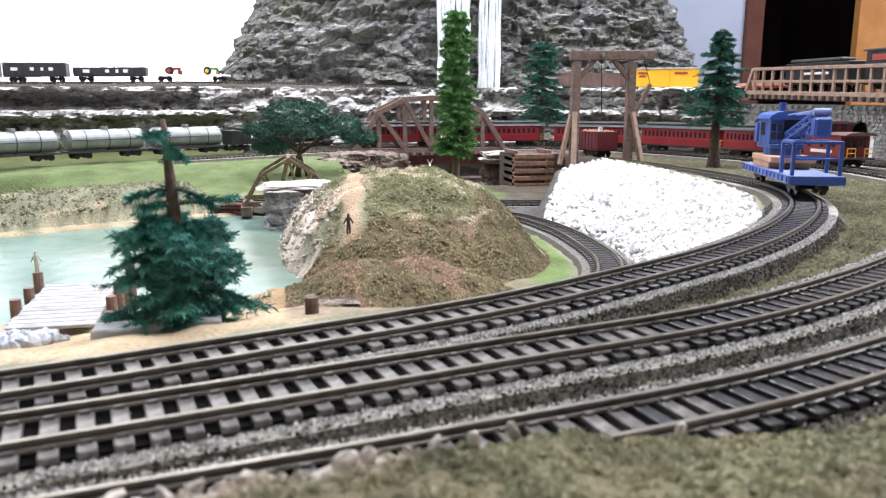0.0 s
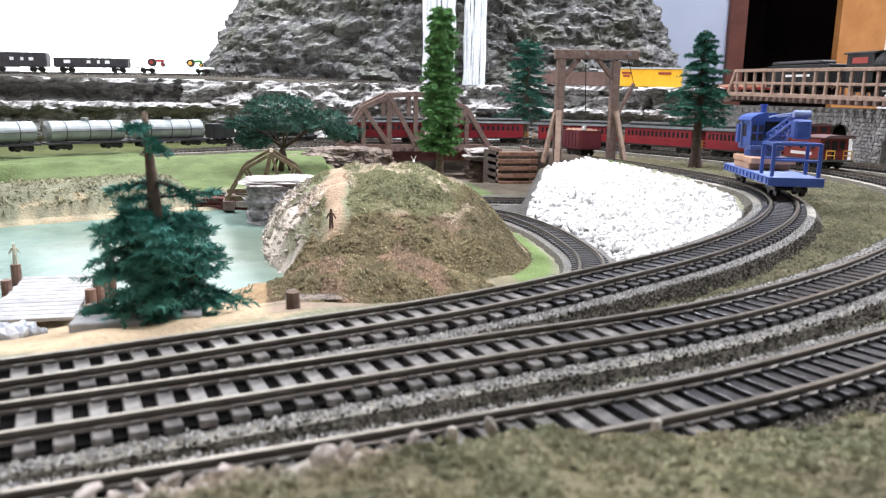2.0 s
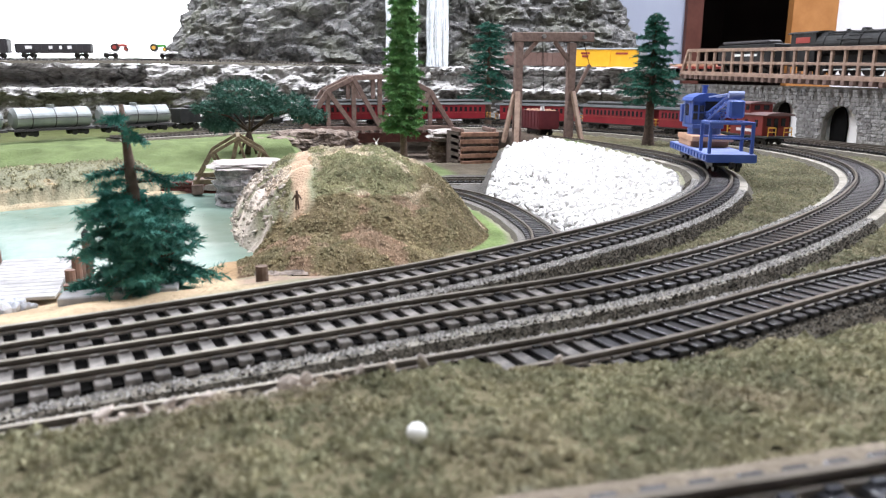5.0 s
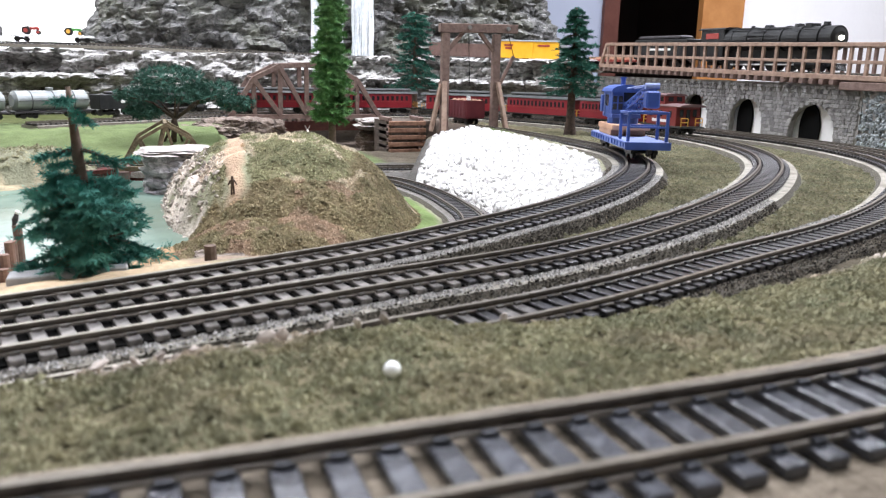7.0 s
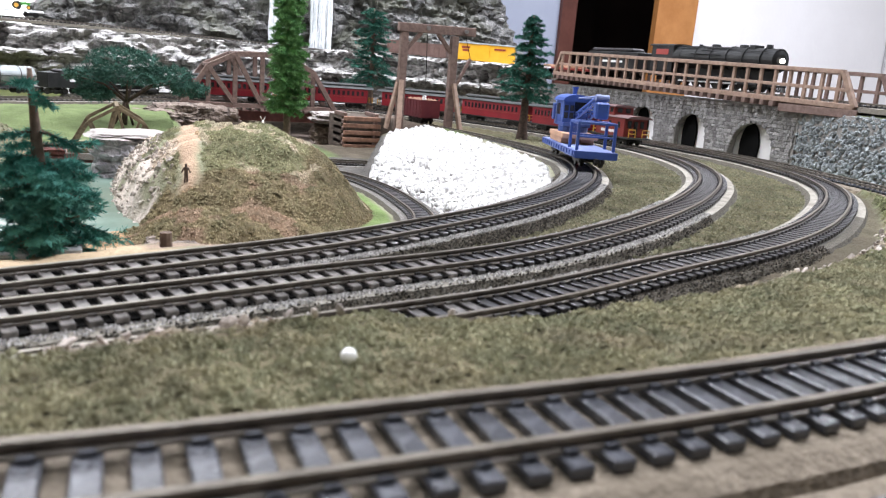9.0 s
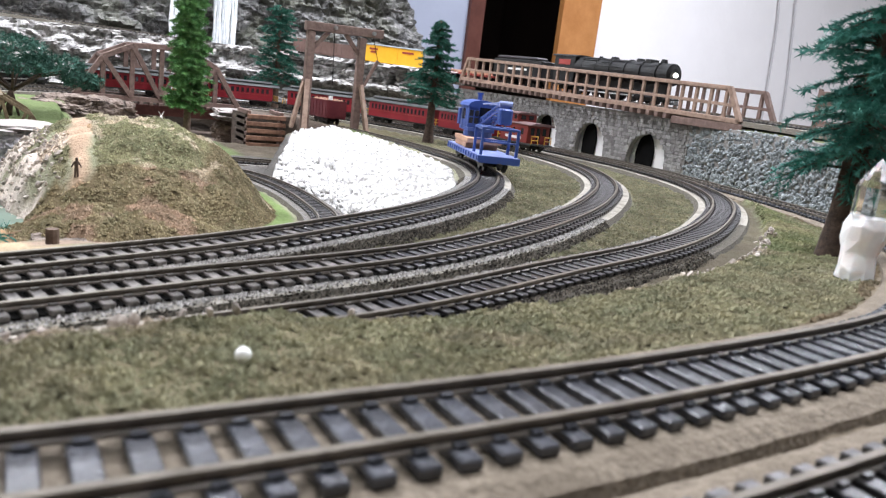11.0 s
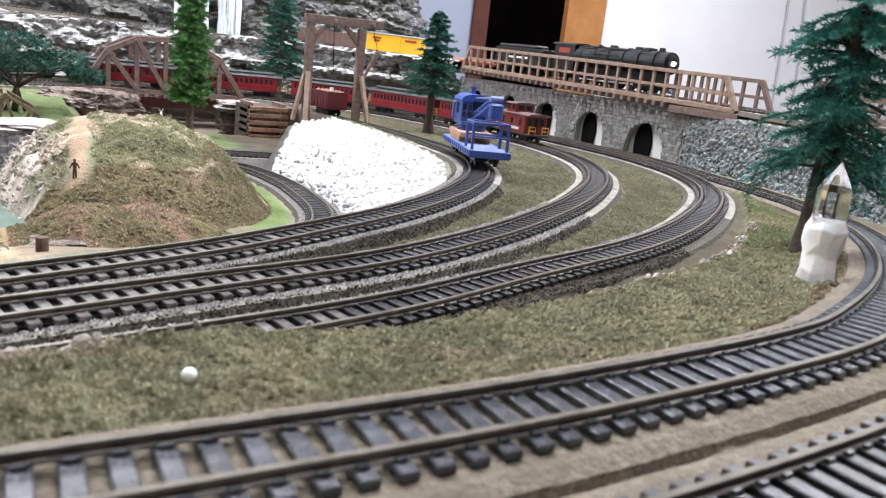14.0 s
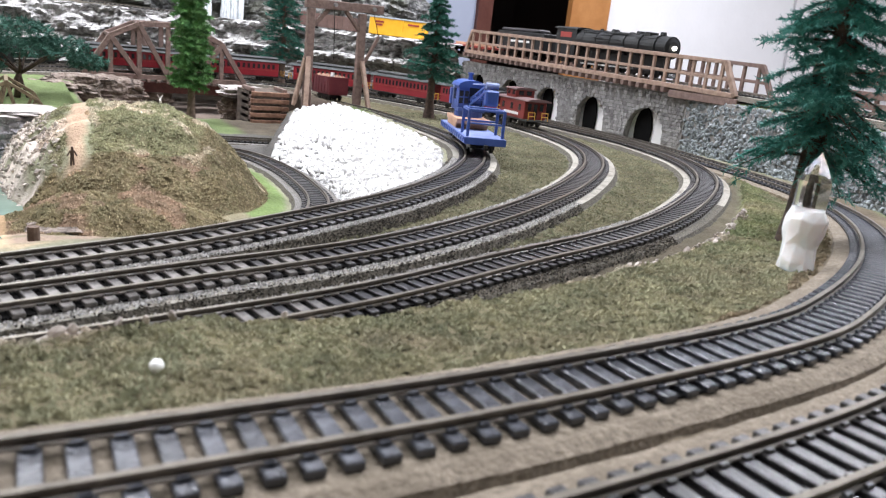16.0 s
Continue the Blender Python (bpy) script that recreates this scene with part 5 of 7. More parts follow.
def conifer(name, label, base, h, r, seed, bark, leaf, start=0.18, lean=(0, 0), trunk=0.006, droop=0.25, gaps=None, dense=1.0, needle=0.0042, taper=0.85, top_bare=0.0):
    rs = random.Random(seed)
    top = empty(name, Matrix.Translation(base))
    tagged(top, label, "tree")
    bm = bmesh.new()
    n = 12
    pts = [(Vector((lean[0] * u * h + 0.004 * h * noise.noise(Vector((u * 3, seed, 0))), lean[1] * u * h, u * h - 0.003 * (u == 0))), trunk * (1 - 0.82 * u) * (1.25 if u == 0 else 1)) for u in np.linspace(0, 1, n)]
    rings = []
    for p, rad in pts:
        rings.append([bm.verts.new(p + Vector((math.cos(a), math.sin(a), 0)) * rad * (1 + 0.14 * noise.noise(Vector((a * 2, p.z * 60, seed))))) for a in np.linspace(0, 6.283, 10, endpoint=False)])
    for a, b in zip(rings, rings[1:]):
        for i in range(10):
            bm.faces.new((a[i], a[(i + 1) % 10], b[(i + 1) % 10], b[i]))
    bm.faces.new(rings[-1])
    part("trunk", bm, bark, top, smooth=True)
    verts, faces = [], []
    bb = bmesh.new()
    count = int(95 * dense)
    for i in range(count):
        u = start + (1 - start - top_bare) * (i / count) ** 0.95
        if gaps and any(a < u < b for a, b in gaps) and rs.random() < 0.92:
            continue
        c = Vector((lean[0] * u * h, lean[1] * u * h, u * h))
        w = r * (1 - taper * (u - start) / (1 - start)) * rs.uniform(0.55, 1.12)
        a = i * 2.4 + rs.uniform(-0.6, 0.6)
        d = Vector((math.cos(a), math.sin(a), rs.uniform(-0.15, 0.35) - droop * 0.6)).normalized()
        m = 5
        prev = c
        for k in range(m):
            q = prev + d * (w / m)
            cyl(bb, prev, q, 0.0007 * (1 - k / m) + 0.0002, n=4, caps=False)
            needle_spray(verts, faces, prev, d, w / m, needle * 0.72, rs, int(12 + 12 * dense))
            for s in (-1, 1):
                if k and rs.random() < 0.9:
                    sd = (Matrix.Rotation(s * rs.uniform(0.5, 1.1), 3, "Z") @ d + Vector((0, 0, rs.uniform(-0.35, 0.15)))).normalized()
                    needle_spray(verts, faces, q, sd, w * rs.uniform(0.18, 0.40), needle * 0.74, rs, 28)
            prev = q
            d = (d + Vector((rs.uniform(-0.15, 0.15), rs.uniform(-0.15, 0.15), -droop * 0.16 + rs.uniform(-0.1, 0.1)))).normalized()
    part("branchwork", bb, bark, top)
    me = bpy.data.meshes.new("crown")
    me.from_pydata(verts, [], faces)
    me.materials.append(leaf)
    ob = new("crown", me)
    ob.parent = top
    return top


def oak(name, label, base, seed):
    rs = random.Random(seed)
    top = empty(name, Matrix.Translation(base))
    tagged(top, label, "tree")
    bm = bmesh.new()
    cyl(bm, (0, 0, -0.003), (0.004, 0, 0.035), 0.0042, 0.003, 9)
    for a in range(7):
        an = a * 0.9 + 0.3
        q = Vector((0.05 * math.cos(an) * (1.4 if abs(math.cos(an)) > 0.5 else 1), 0.03 * math.sin(an), 0.055 + 0.02 * rs.random()))
        m = Vector((0.004, 0, 0.033)) * 0.5 + q * 0.5 + Vector((0, 0, 0.005))
        cyl(bm, (0.004, 0, 0.028), m, 0.0022, 0.0014, 6)
        cyl(bm, m, q, 0.0014, 0.0006, 6)
    for s in (-1, 1):
        cyl(bm, (s * 0.012, 0.004, -0.004), (0.003, 0, 0.03), 0.0016, 0.0022, 6)
    part("trunk", bm, M_BARK, top, smooth=True)
    verts, faces = [], []
    for cx, cy, cz, rx, rz, n in ((0, 0, 0.082, 0.046, 0.017, 620), (-0.040, 0, 0.060, 0.032, 0.010, 360), (0.055, 0.01, 0.066, 0.036, 0.013, 420), (0.085, 0.0, 0.049, 0.026, 0.010, 380), (-0.035, 0, 0.038, 0.024, 0.009, 300), (0.018, 0, 0.060, 0.050, 0.010, 330)):
        for i in range(n):
            a, b, l = rs.uniform(0, 6.283), math.acos(rs.uniform(-1, 1)), rs.uniform(0.5, 1) ** 0.5
            p = Vector((cx + rx * l * math.sin(b) * math.cos(a), cy + 0.75 * rx * l * math.sin(b) * math.sin(a), cz + rz * l * math.cos(b)))
            d = Vector((rs.uniform(-1, 1), rs.uniform(-1, 1), rs.uniform(-0.6, 0.8))).normalized()
            needle_spray(verts, faces, p, d, 0.005, 0.0052, rs, 6)
    me = bpy.data.meshes.new("crown")
    me.from_pydata(verts, [], faces)
    me.materials.append(M_OAK)
    ob = new("crown", me)
    ob.parent = top
    return top


conifer("conifer_tree", "blue-green wire conifer with bare brown upper trunk by the pond", (-0.040, 0.318, -0.030), 0.094, 0.028, 3, M_BARKB, M_NEEDLE, 0.12, (-0.05, 0), 0.0056, 0.22, [(0.57, 0.97)], 2.5, 0.0042, 0.50, 0.04)
conifer("conifer_tree", "dark blue-green wire conifer with long spreading branches behind the crystal", (0.409, 0.179, 0.006), 0.178, 0.046, 8, M_BARK, M_NEEDLE, 0.28, (0.0, 0), 0.0085, 0.42, [(0.80, 0.86)], 1.35, 0.0050, 0.60, 0.12)
conifer("conifer_tree", "dark green conifer beside the siding", (0.555, 0.905, -0.014), 0.172, 0.050, 14, M_BARK, M_NEEDLE_D, 0.32, (0, 0), 0.0072, 0.2, None, 1.2, 0.0052, 0.85)
conifer("conifer_tree", "dark green conifer in front of the cliff", (0.480, 1.37, -0.022), 0.195, 0.052, 19, M_BARKB, M_NEEDLE_D, 0.28, (0, 0), 0.0070, 0.2, None, 1.2, 0.0054, 0.55)
conifer("pine_tree", "tall narrow bright green tree with a pale trunk", (0.243, 1.055, -0.058), 0.245, 0.029, 23, M_BARKB, M_LEAF, 0.22, (0, 0), 0.0062, 0.1, None, 3.2, 0.0062, 0.50)
oak("spreading_tree", "spreading grey-green tree with forked trunk", (0.022, 1.06, -0.030), 31)

# ---- rolling stock ----
M_RED = mat("red_coach_paint", (0.20, 0.012, 0.020), (0.26, 0.018, 0.028), 0.42, 0, 40, spec=0.4)
M_CABOOSE = mat("brick_red_paint", (0.17, 0.024, 0.022), (0.21, 0.032, 0.028), 0.45, 0, 40)
M_ROOFBLACK = mat("dark_grey_roof", (0.035, 0.037, 0.037), (0.055, 0.057, 0.055), 0.5, 0, 50)
M_GLASS = mat("dark_glass_and_opening", (0.02, 0.02, 0.022), (0.03, 0.03, 0.032), 0.12, 0, 20)
M_WHEEL = mat("blackened_wheel", (0.012, 0.012, 0.012), (0.03, 0.028, 0.026), 0.5, 0.3, 80)
M_YELLOW = mat("yellow_grab_iron", (0.60, 0.30, 0.04), (0.66, 0.36, 0.06), 0.5, 0, 40)
M_YBOX = mat("yellow_boxcar_paint", (0.72, 0.36, 0.015), (0.78, 0.42, 0.03), 0.45, 0, 30)
M_SILVER = mat("silver_paint", (0.21, 0.23, 0.23), (0.30, 0.32, 0.315), 0.45, 0.3, 40)
M_LOCO = mat("black_engine_paint", (0.012, 0.0125, 0.013), (0.026, 0.027, 0.027), 0.48, 0.1, 60, spec=0.35)
M_GOND = mat("black_gondola_paint", (0.022, 0.020, 0.022), (0.04, 0.037, 0.04), 0.55, 0, 60)
M_MARK = mat("white_marking", (0.68, 0.68, 0.66), (0.75, 0.75, 0.73), 0.6, 0, 60)
M_BLUE = mat("blue_crane_paint", (0.035, 0.075, 0.28), (0.055, 0.11, 0.36), 0.38, 0, 40)
M_BLUE_L = mat("pale_blue_deck", (0.16, 0.21, 0.42), (0.24, 0.29, 0.50), 0.55, 0, 60)
M_MAROON = mat("maroon_paint", (0.10, 0.015, 0.022), (0.14, 0.025, 0.03), 0.5, 0, 50)
M_HOPPER = mat("brown_hopper_paint", (0.12, 0.072, 0.058), (0.17, 0.105, 0.088), 0.55, 0, 50)
M_PLANK = mat("bare_plank", (0.42, 0.24, 0.15), (0.52, 0.32, 0.21), 0.7, 0, 90)
M_DKRED = mat("oxide_red_paint", (0.24, 0.03, 0.025), (0.30, 0.045, 0.035), 0.5, 0, 50)
M_LAMP = bpy.data.materials.new("lit_headlamp")
M_LAMP.use_nodes = True
M_LAMP.node_tree.nodes["Principled BSDF"].inputs["Emission Color"].default_value = (1, 0.95, 0.85, 1)
M_LAMP.node_tree.nodes["Principled BSDF"].inputs["Emission Strength"].default_value = 6
M_GREENT = mat("green_tractor_paint", (0.05, 0.20, 0.04), (0.07, 0.26, 0.05), 0.4, 0, 40)


def put(top, key, s):
    p, a, _ = along(LINE[key], s)
    p1, p2 = along(LINE[key], s - 0.03)[0], along(LINE[key], s + 0.03)[0]
    top.matrix_world = pose(p[0], p[1], p[2], 0, -math.degrees(math.atan2(p2[2] - p1[2], 0.06)), a)
    return top


def truck(top, x, wheels=2, r=0.0048, gap=0.019):
    t = None
    bm = bmesh.new()
    for y in (-0.0095, 0.0095):
        box(bm, x - gap * 0.75, x + gap * 0.75, y - 0.0012, y + 0.0012, 0.0035, 0.0068, 0.0004)
    box(bm, x - 0.003, x + 0.003, -0.0095, 0.0095, 0.005, 0.0085)
    t = part("truck", bm, M_WHEEL, top)
    for i in range(wheels):
        wx = x + (i - (wheels - 1) / 2) * gap
        bm = bmesh.new()
        for y in (-0.0083, 0.0083):
            cyl(bm, (wx, y - 0.0012, r), (wx, y + 0.0012, r), r, n=14)
        cyl(bm, (wx, -0.008, r), (wx, 0.008, r), 0.001, n=6)
        part("wheelset", bm, M_WHEEL, t)


def roof(bm, x0, x1, half, z, rise, over=0.0012, n=8):
    """A low arched roof between x0 and x1."""
    prof = [(-half - over, z - 0.0008)] + [(-(half + over) * math.cos(a), z + rise * math.sin(a)) for a in np.linspace(0, math.pi, n)] + [(half + over, z - 0.0008)]
    a = [bm.verts.new((x0, y, q)) for y, q in prof]
    b = [bm.verts.new((x1, y, q)) for y, q in prof]
    for i in range(len(prof)):
        bm.faces.new((a[i - 1], b[i - 1], b[i], a[i]))
    bm.faces.new(a)
    bm.faces.new(b[::-1])


def windows(top, xs, w, z0, z1, half, name="window"):
    for x in xs:
        for s in (-1, 1):
            bm = bmesh.new()
            box(bm, x - w / 2, x + w / 2, s * half - 0.0004, s * half + 0.0004, z0, z1, 0.0002)
            part(name, bm, M_GLASS, top)


def end_rails(top, x, half, z, s):
    """A yellow end platform railing."""
    for y in (-half, -half * 0.35, half * 0.35, half):
        bm = bmesh.new()
        cyl(bm, (x, y, z), (x, y, z + 0.010), 0.0006, n=6)
        part("railing_post", bm, M_YELLOW, top, "yellow railing post")
    for ya, yb in ((-half, -half * 0.35), (half * 0.35, half)):
        for h in (0.005, 0.010):
            bm = bmesh.new()
            cyl(bm, (x, ya, z + h), (x, yb, z + h), 0.0006, n=6)
            part("railing_bar", bm, M_YELLOW, top, "yellow railing bar")


def coach(key, s, baggage=False):
    top = empty("passenger_coach")
    tagged(top, "red old-time passenger coach with dark clerestory roof" if not baggage else "red old-time baggage coach with sliding doors and dark roof", "railway car", "red passenger train")
    L, H = 0.172, 0.0155
    bm = bmesh.new()
    box(bm, -L / 2 + 0.012, L / 2 - 0.012, -H, H, 0.0105, 0.036, 0.0005)
    part("body", bm, M_RED, top)
    bm = bmesh.new()
    box(bm, -L / 2, L / 2, -H + 0.001, H - 0.001, 0.0085, 0.0104)
    part("platform_floor", bm, M_ROOFBLACK, top)
    bm = bmesh.new()
    roof(bm, -L / 2, L / 2, H, 0.0362, 0.0042)
    part("roof", bm, M_ROOFBLACK, top, smooth=False)
    bm = bmesh.new()
    roof(bm, -L / 2 + 0.012, L / 2 - 0.012, H * 0.48, 0.0425, 0.0026, 0.001)
    box(bm, -L / 2 + 0.014, L / 2 - 0.014, -H * 0.45, H * 0.45, 0.038, 0.0424)
    part("clerestory", bm, M_ROOFBLACK, top)
    xs = np.linspace(-L / 2 + 0.022, L / 2 - 0.022, 15)
    if baggage:
        xs = list(xs[8:])
        for x in (-0.045, -0.012):
            for sd in (-1, 1):
                bm = bmesh.new()
                box(bm, x - 0.008, x + 0.008, sd * H - 0.0006, sd * H + 0.0006, 0.012, 0.034, 0.0003)
                part("sliding_door", bm, M_RED, top)
    windows(top, xs, 0.0048, 0.0235, 0.0315, H)
    bm = bmesh.new()
    for sd in (-1, 1):
        box(bm, -L / 2 + 0.013, L / 2 - 0.013, sd * H - 0.0005, sd * H + 0.0005, 0.0205, 0.0214)
    part("belt_rail", bm, M_DKRED, top)
    for sd in (-1, 1):
        end_rails(top, sd * (L / 2 - 0.001), H - 0.002, 0.0104, sd)
        bm = bmesh.new()
        box(bm, sd * (L / 2 + 0.003) - 0.004, sd * (L / 2 + 0.003) + 0.004, -0.0012, 0.0012, 0.006, 0.0085)
        part("coupler", bm, M_WHEEL, top)
        truck(top, sd * (L / 2 - 0.034))
    return put(top, key, s)


def caboose(key, s):
    top = empty("caboose")
    tagged(top, "brick red caboose with cupola and yellow end rails", "railway car", "red passenger train")
    L, H = 0.098, 0.0165
    bm = bmesh.new()
    box(bm, -L / 2 + 0.011, L / 2 - 0.011, -H, H, 0.0105, 0.0345, 0.0005)
    part("body", bm, M_CABOOSE, top)
    bm = bmesh.new()
    box(bm, -L / 2, L / 2, -H, H, 0.0085, 0.0104)
    part("platform_floor", bm, M_ROOFBLACK, top)
    bm = bmesh.new()
    roof(bm, -L / 2, L / 2, H, 0.0348, 0.003)
    part("roof", bm, M_CABROOF, top)
    bm = bmesh.new()
    box(bm, -0.004, 0.024, -H * 0.86, H * 0.86, 0.036, 0.0475, 0.0004)
    cup = part("cupola", bm, M_CABOOSE, top)
    bm = bmesh.new()
    roof(bm, -0.007, 0.027, H * 0.88, 0.0477, 0.0022)
    part("cupola_roof", bm, M_CABROOF, cup)
    for y in (-0.006, 0.006):
        bm = bmesh.new()
        box(bm, -0.0046, -0.0036, y - 0.0035, y + 0.0035, 0.040, 0.0455)
        part("window", bm, M_GLASS, cup)
    windows(top, (0.003, 0.017), 0.007, 0.040, 0.0455, H * 0.86)
    windows(top, (-0.024, 0.0, 0.026), 0.0065, 0.021, 0.029, H)
    for y in (-0.009, 0.0, 0.009):
        bm = bmesh.new()
        box(bm, -L / 2 + 0.0104, -L / 2 + 0.0116, y - 0.0026, y + 0.0026, 0.022 if y else 0.012, 0.031, 0.0002)
        part("end_window", bm, M_GLASS, top)
    for sd in (-1, 1):
        bm = bmesh.new()
        box(bm, -0.022, 0.022, sd * H - 0.0004, sd * H + 0.0004, 0.0145, 0.0180)
        part("lettering_bar", bm, M_MARK, top, "white lettering band")
        end_rails(top, sd * (L / 2 - 0.001), H - 0.002, 0.0104, sd)
        truck(top, sd * (L / 2 - 0.024), 2, 0.0048, 0.016)
        bm = bmesh.new()
        box(bm, sd * (L / 2 + 0.003) - 0.004, sd * (L / 2 + 0.003) + 0.004, -0.0014, 0.0014, 0.0055, 0.0085)
        part("coupler", bm, M_WHEEL, top)
    return put(top, key, s)


M_CABROOF = mat("grey_red_roof", (0.10, 0.055, 0.055), (0.15, 0.09, 0.085), 0.55, 0, 40)


def steam_engine(key, s, back, L=0.25, R=0.0165, front=M_LOCO, z=0.022, label="large black steam locomotive with lit headlamp", drivers=8, name="steam_locomotive", lamp=True, size=1.0):
    """Boiler towards +x; back turns it round."""
    top = empty(name)
    tagged(top, label, "locomotive")
    bm = bmesh.new()
    cyl(bm, (-L * 0.22, 0, z + 0.006), (L * 0.45, 0, z + 0.006), R * 1.03, R * 0.92, 24)
    boiler = part("boiler", bm, M_LOCO, top, smooth=False)
    for u in np.linspace(-0.15, 0.40, 6):
        bm = bmesh.new()
        cyl(bm, (L * u, 0, z + 0.006), (L * u + 0.0012, 0, z + 0.006), R * 1.05, R * 1.05, 24)
        part("boiler_band", bm, M_LOCO, boiler)
    bm = bmesh.new()
    cyl(bm, (L * 0.45, 0, z + 0.006), (L * 0.475, 0, z + 0.006), R * 0.92, R * 0.92, 24)
    cyl(bm, (L * 0.475, 0, z + 0.006), (L * 0.482, 0, z + 0.006), R * 0.8, R * 0.5, 24)
    part("smokebox", bm, front, top)
    for x, r, h in ((0.40, R * 0.30, 0.006), (0.24, R * 0.42, 0.0045), (0.05, R * 0.42, 0.0045), (-0.06, R * 0.2, 0.004)):
        bm = bmesh.new()
        cyl(bm, (L * x, 0, z + 0.004 + R * 0.85), (L * x, 0, z + 0.006 + R + h * 0.6), r * 1.1, r * 0.8, 14)
        part("dome" if x < 0.4 else "chimney", bm, M_LOCO, top)
    bm = bmesh.new()
    box(bm, -L * 0.38, -L * 0.20, -R * 1.02, R * 1.02, 0.012, z + R + 0.005, 0.0006)
    cab = part("cab", bm, M_LOCO, top)
    bm = bmesh.new()
    roof(bm, -L * 0.40, -L * 0.19, R * 1.02, z + R + 0.0052, 0.003)
    part("cab_roof", bm, M_LOCO, cab)
    for sd in (-1, 1):
        bm = bmesh.new()
        box(bm, -L * 0.34, -L * 0.24, sd * R * 1.02 - 0.0005, sd * R * 1.02 + 0.0005, z + 0.008, z + 0.016, 0.0002)
        part("cab_window", bm, M_DKRED if lamp else M_GLASS, cab)
        bm = bmesh.new()
        box(bm, -L * 0.2, L * 0.44, sd * R * 0.95 - 0.003, sd * R * 0.95 + 0.003, z - 0.003, z - 0.0018)
        part("running_board", bm, M_LOCO if lamp else M_SILVER, top)
        bm = bmesh.new()
        cyl(bm, (L * 0.30, sd * R * 0.85, 0.009), (L * 0.42, sd * R * 0.85, 0.009), 0.0052, n=12)
        part("cylinder", bm, M_LOCO, top)
        bm = bmesh.new()
        beam(bm, (-L * 0.15, sd * 0.0115, 0.0075), (L * 0.32, sd * 0.0115, 0.009), 0.0012, 0.0020)
        part("side_rod", bm, M_STEEL, top)
        bm = bmesh.new()
        cyl(bm, (-L * 0.18, sd * R * 0.78, z + R * 0.95), (L * 0.44, sd * R * 0.72, z + R * 0.8), 0.0005, n=6)
        part("handrail", bm, M_LOCO, top)
    rp = random.Random(9)
    for sd in (-1, 1):
        for k in range(9):
            a = rp.uniform(0.15, 1.15)
            xa = rp.uniform(-0.18, 0.3)
            xb = min(0.44, xa + rp.uniform(0.06, 0.25))
            yy, zz = sd * math.cos(a) * R * 1.06, z + 0.006 + math.sin(a) * R * 1.06
            bm = bmesh.new()
            cyl(bm, (L * xa, yy, zz), (L * xb, yy, zz), 0.0006, n=6)
            part("pipe", bm, M_LOCO, boiler)
        bm = bmesh.new()
        cyl(bm, (L * 0.02, sd * R * 0.98, z - 0.001), (L * 0.2, sd * R * 0.98, z - 0.001), 0.0032, n=12)
        part("air_tank", bm, M_LOCO, top)
    bm = bmesh.new()
    box(bm, L * 0.30, L * 0.34, -R * 0.5, R * 0.5, z + 0.003 + R * 0.9, z + 0.0085 + R, 0.0006)
    part("feedwater_heater", bm, M_LOCO, top)
    bm = bmesh.new()
    box(bm, -L * 0.36, L * 0.46, -0.006, 0.006, 0.006, z - 0.004, 0.0006)
    part("frame", bm, M_LOCO, top)
    for x in np.linspace(-0.17, 0.26, drivers // 2):
        bm = bmesh.new()
        for sd in (-1, 1):
            cyl(bm, (L * x, sd * 0.0082 - 0.0013, 0.009), (L * x, sd * 0.0082 + 0.0013, 0.009), 0.009, n=18)
        part("driving_wheel", bm, M_WHEEL, top)
    for x in (0.36, 0.43, -0.28):
        bm = bmesh.new()
        for sd in (-1, 1):
            cyl(bm, (L * x, sd * 0.0082 - 0.0011, 0.0048), (L * x, sd * 0.0082 + 0.0011, 0.0048), 0.0048, n=14)
        part("leading_wheel" if x > 0 else "trailing_wheel", bm, M_WHEEL, top)
    bm = bmesh.new()
    box(bm, L * 0.47, L * 0.495, -0.013, 0.013, 0.008, 0.0105, 0.0004)
    pilot = part("pilot", bm, M_LOCO, top)
    for y in np.linspace(-0.011, 0.011, 7):
        bm = bmesh.new()
        beam(bm, (L * 0.49, y, 0.009), (L * 0.51, y * 0.7, 0.002), 0.0012, 0.0012)
        part("pilot_bar", bm, M_LOCO, pilot)
    bm = bmesh.new()
    cyl(bm, (L * 0.478, 0, z + 0.006 + (0 if lamp else R * 0.9)), (L * 0.494, 0, z + 0.006 + (0 if lamp else R * 0.9)), 0.0030, n=12)
    part("headlamp", bm, M_LAMP if lamp else M_LOCO, top, "lit headlamp" if lamp else "")
    put(top, key, s)
    top.matrix_world = top.matrix_world @ pose(0, 0, 0, 0, 0, 180 if back else 0) @ Matrix.Diagonal((size, size, size, 1))
    return top


def tender(key, s, L=0.14, back=False, mark=True):
    top = empty("locomotive_tender")
    tagged(top, "black locomotive tender with coal load", "tender")
    bm = bmesh.new()
    box(bm, -L / 2, L / 2, -0.0155, 0.0155, 0.0105, 0.034, 0.0006)
    part("tank", bm, M_LOCO, top)
    bm = bmesh.new()
    box(bm, -L / 2 + 0.004, L / 2 - 0.02, -0.013, 0.013, 0.034, 0.0385, 0.003)
    part("coal_bunker", bm, M_GOND, top)
    for sd in (-1, 1):
        bm = bmesh.new()
        if mark:
            box(bm, -0.006, 0.006, sd * 0.0155 - 0.0004, sd * 0.0155 + 0.0004, 0.020, 0.029)
        else:
            box(bm, -0.03, 0.03, sd * 0.0155 - 0.0004, sd * 0.0155 + 0.0004, 0.021, 0.0235)
        part("marking", bm, M_MARK, top, "pale marking")
        truck(top, sd * L * 0.3, 3, 0.0050, 0.0145)
    return put(top, key, s)


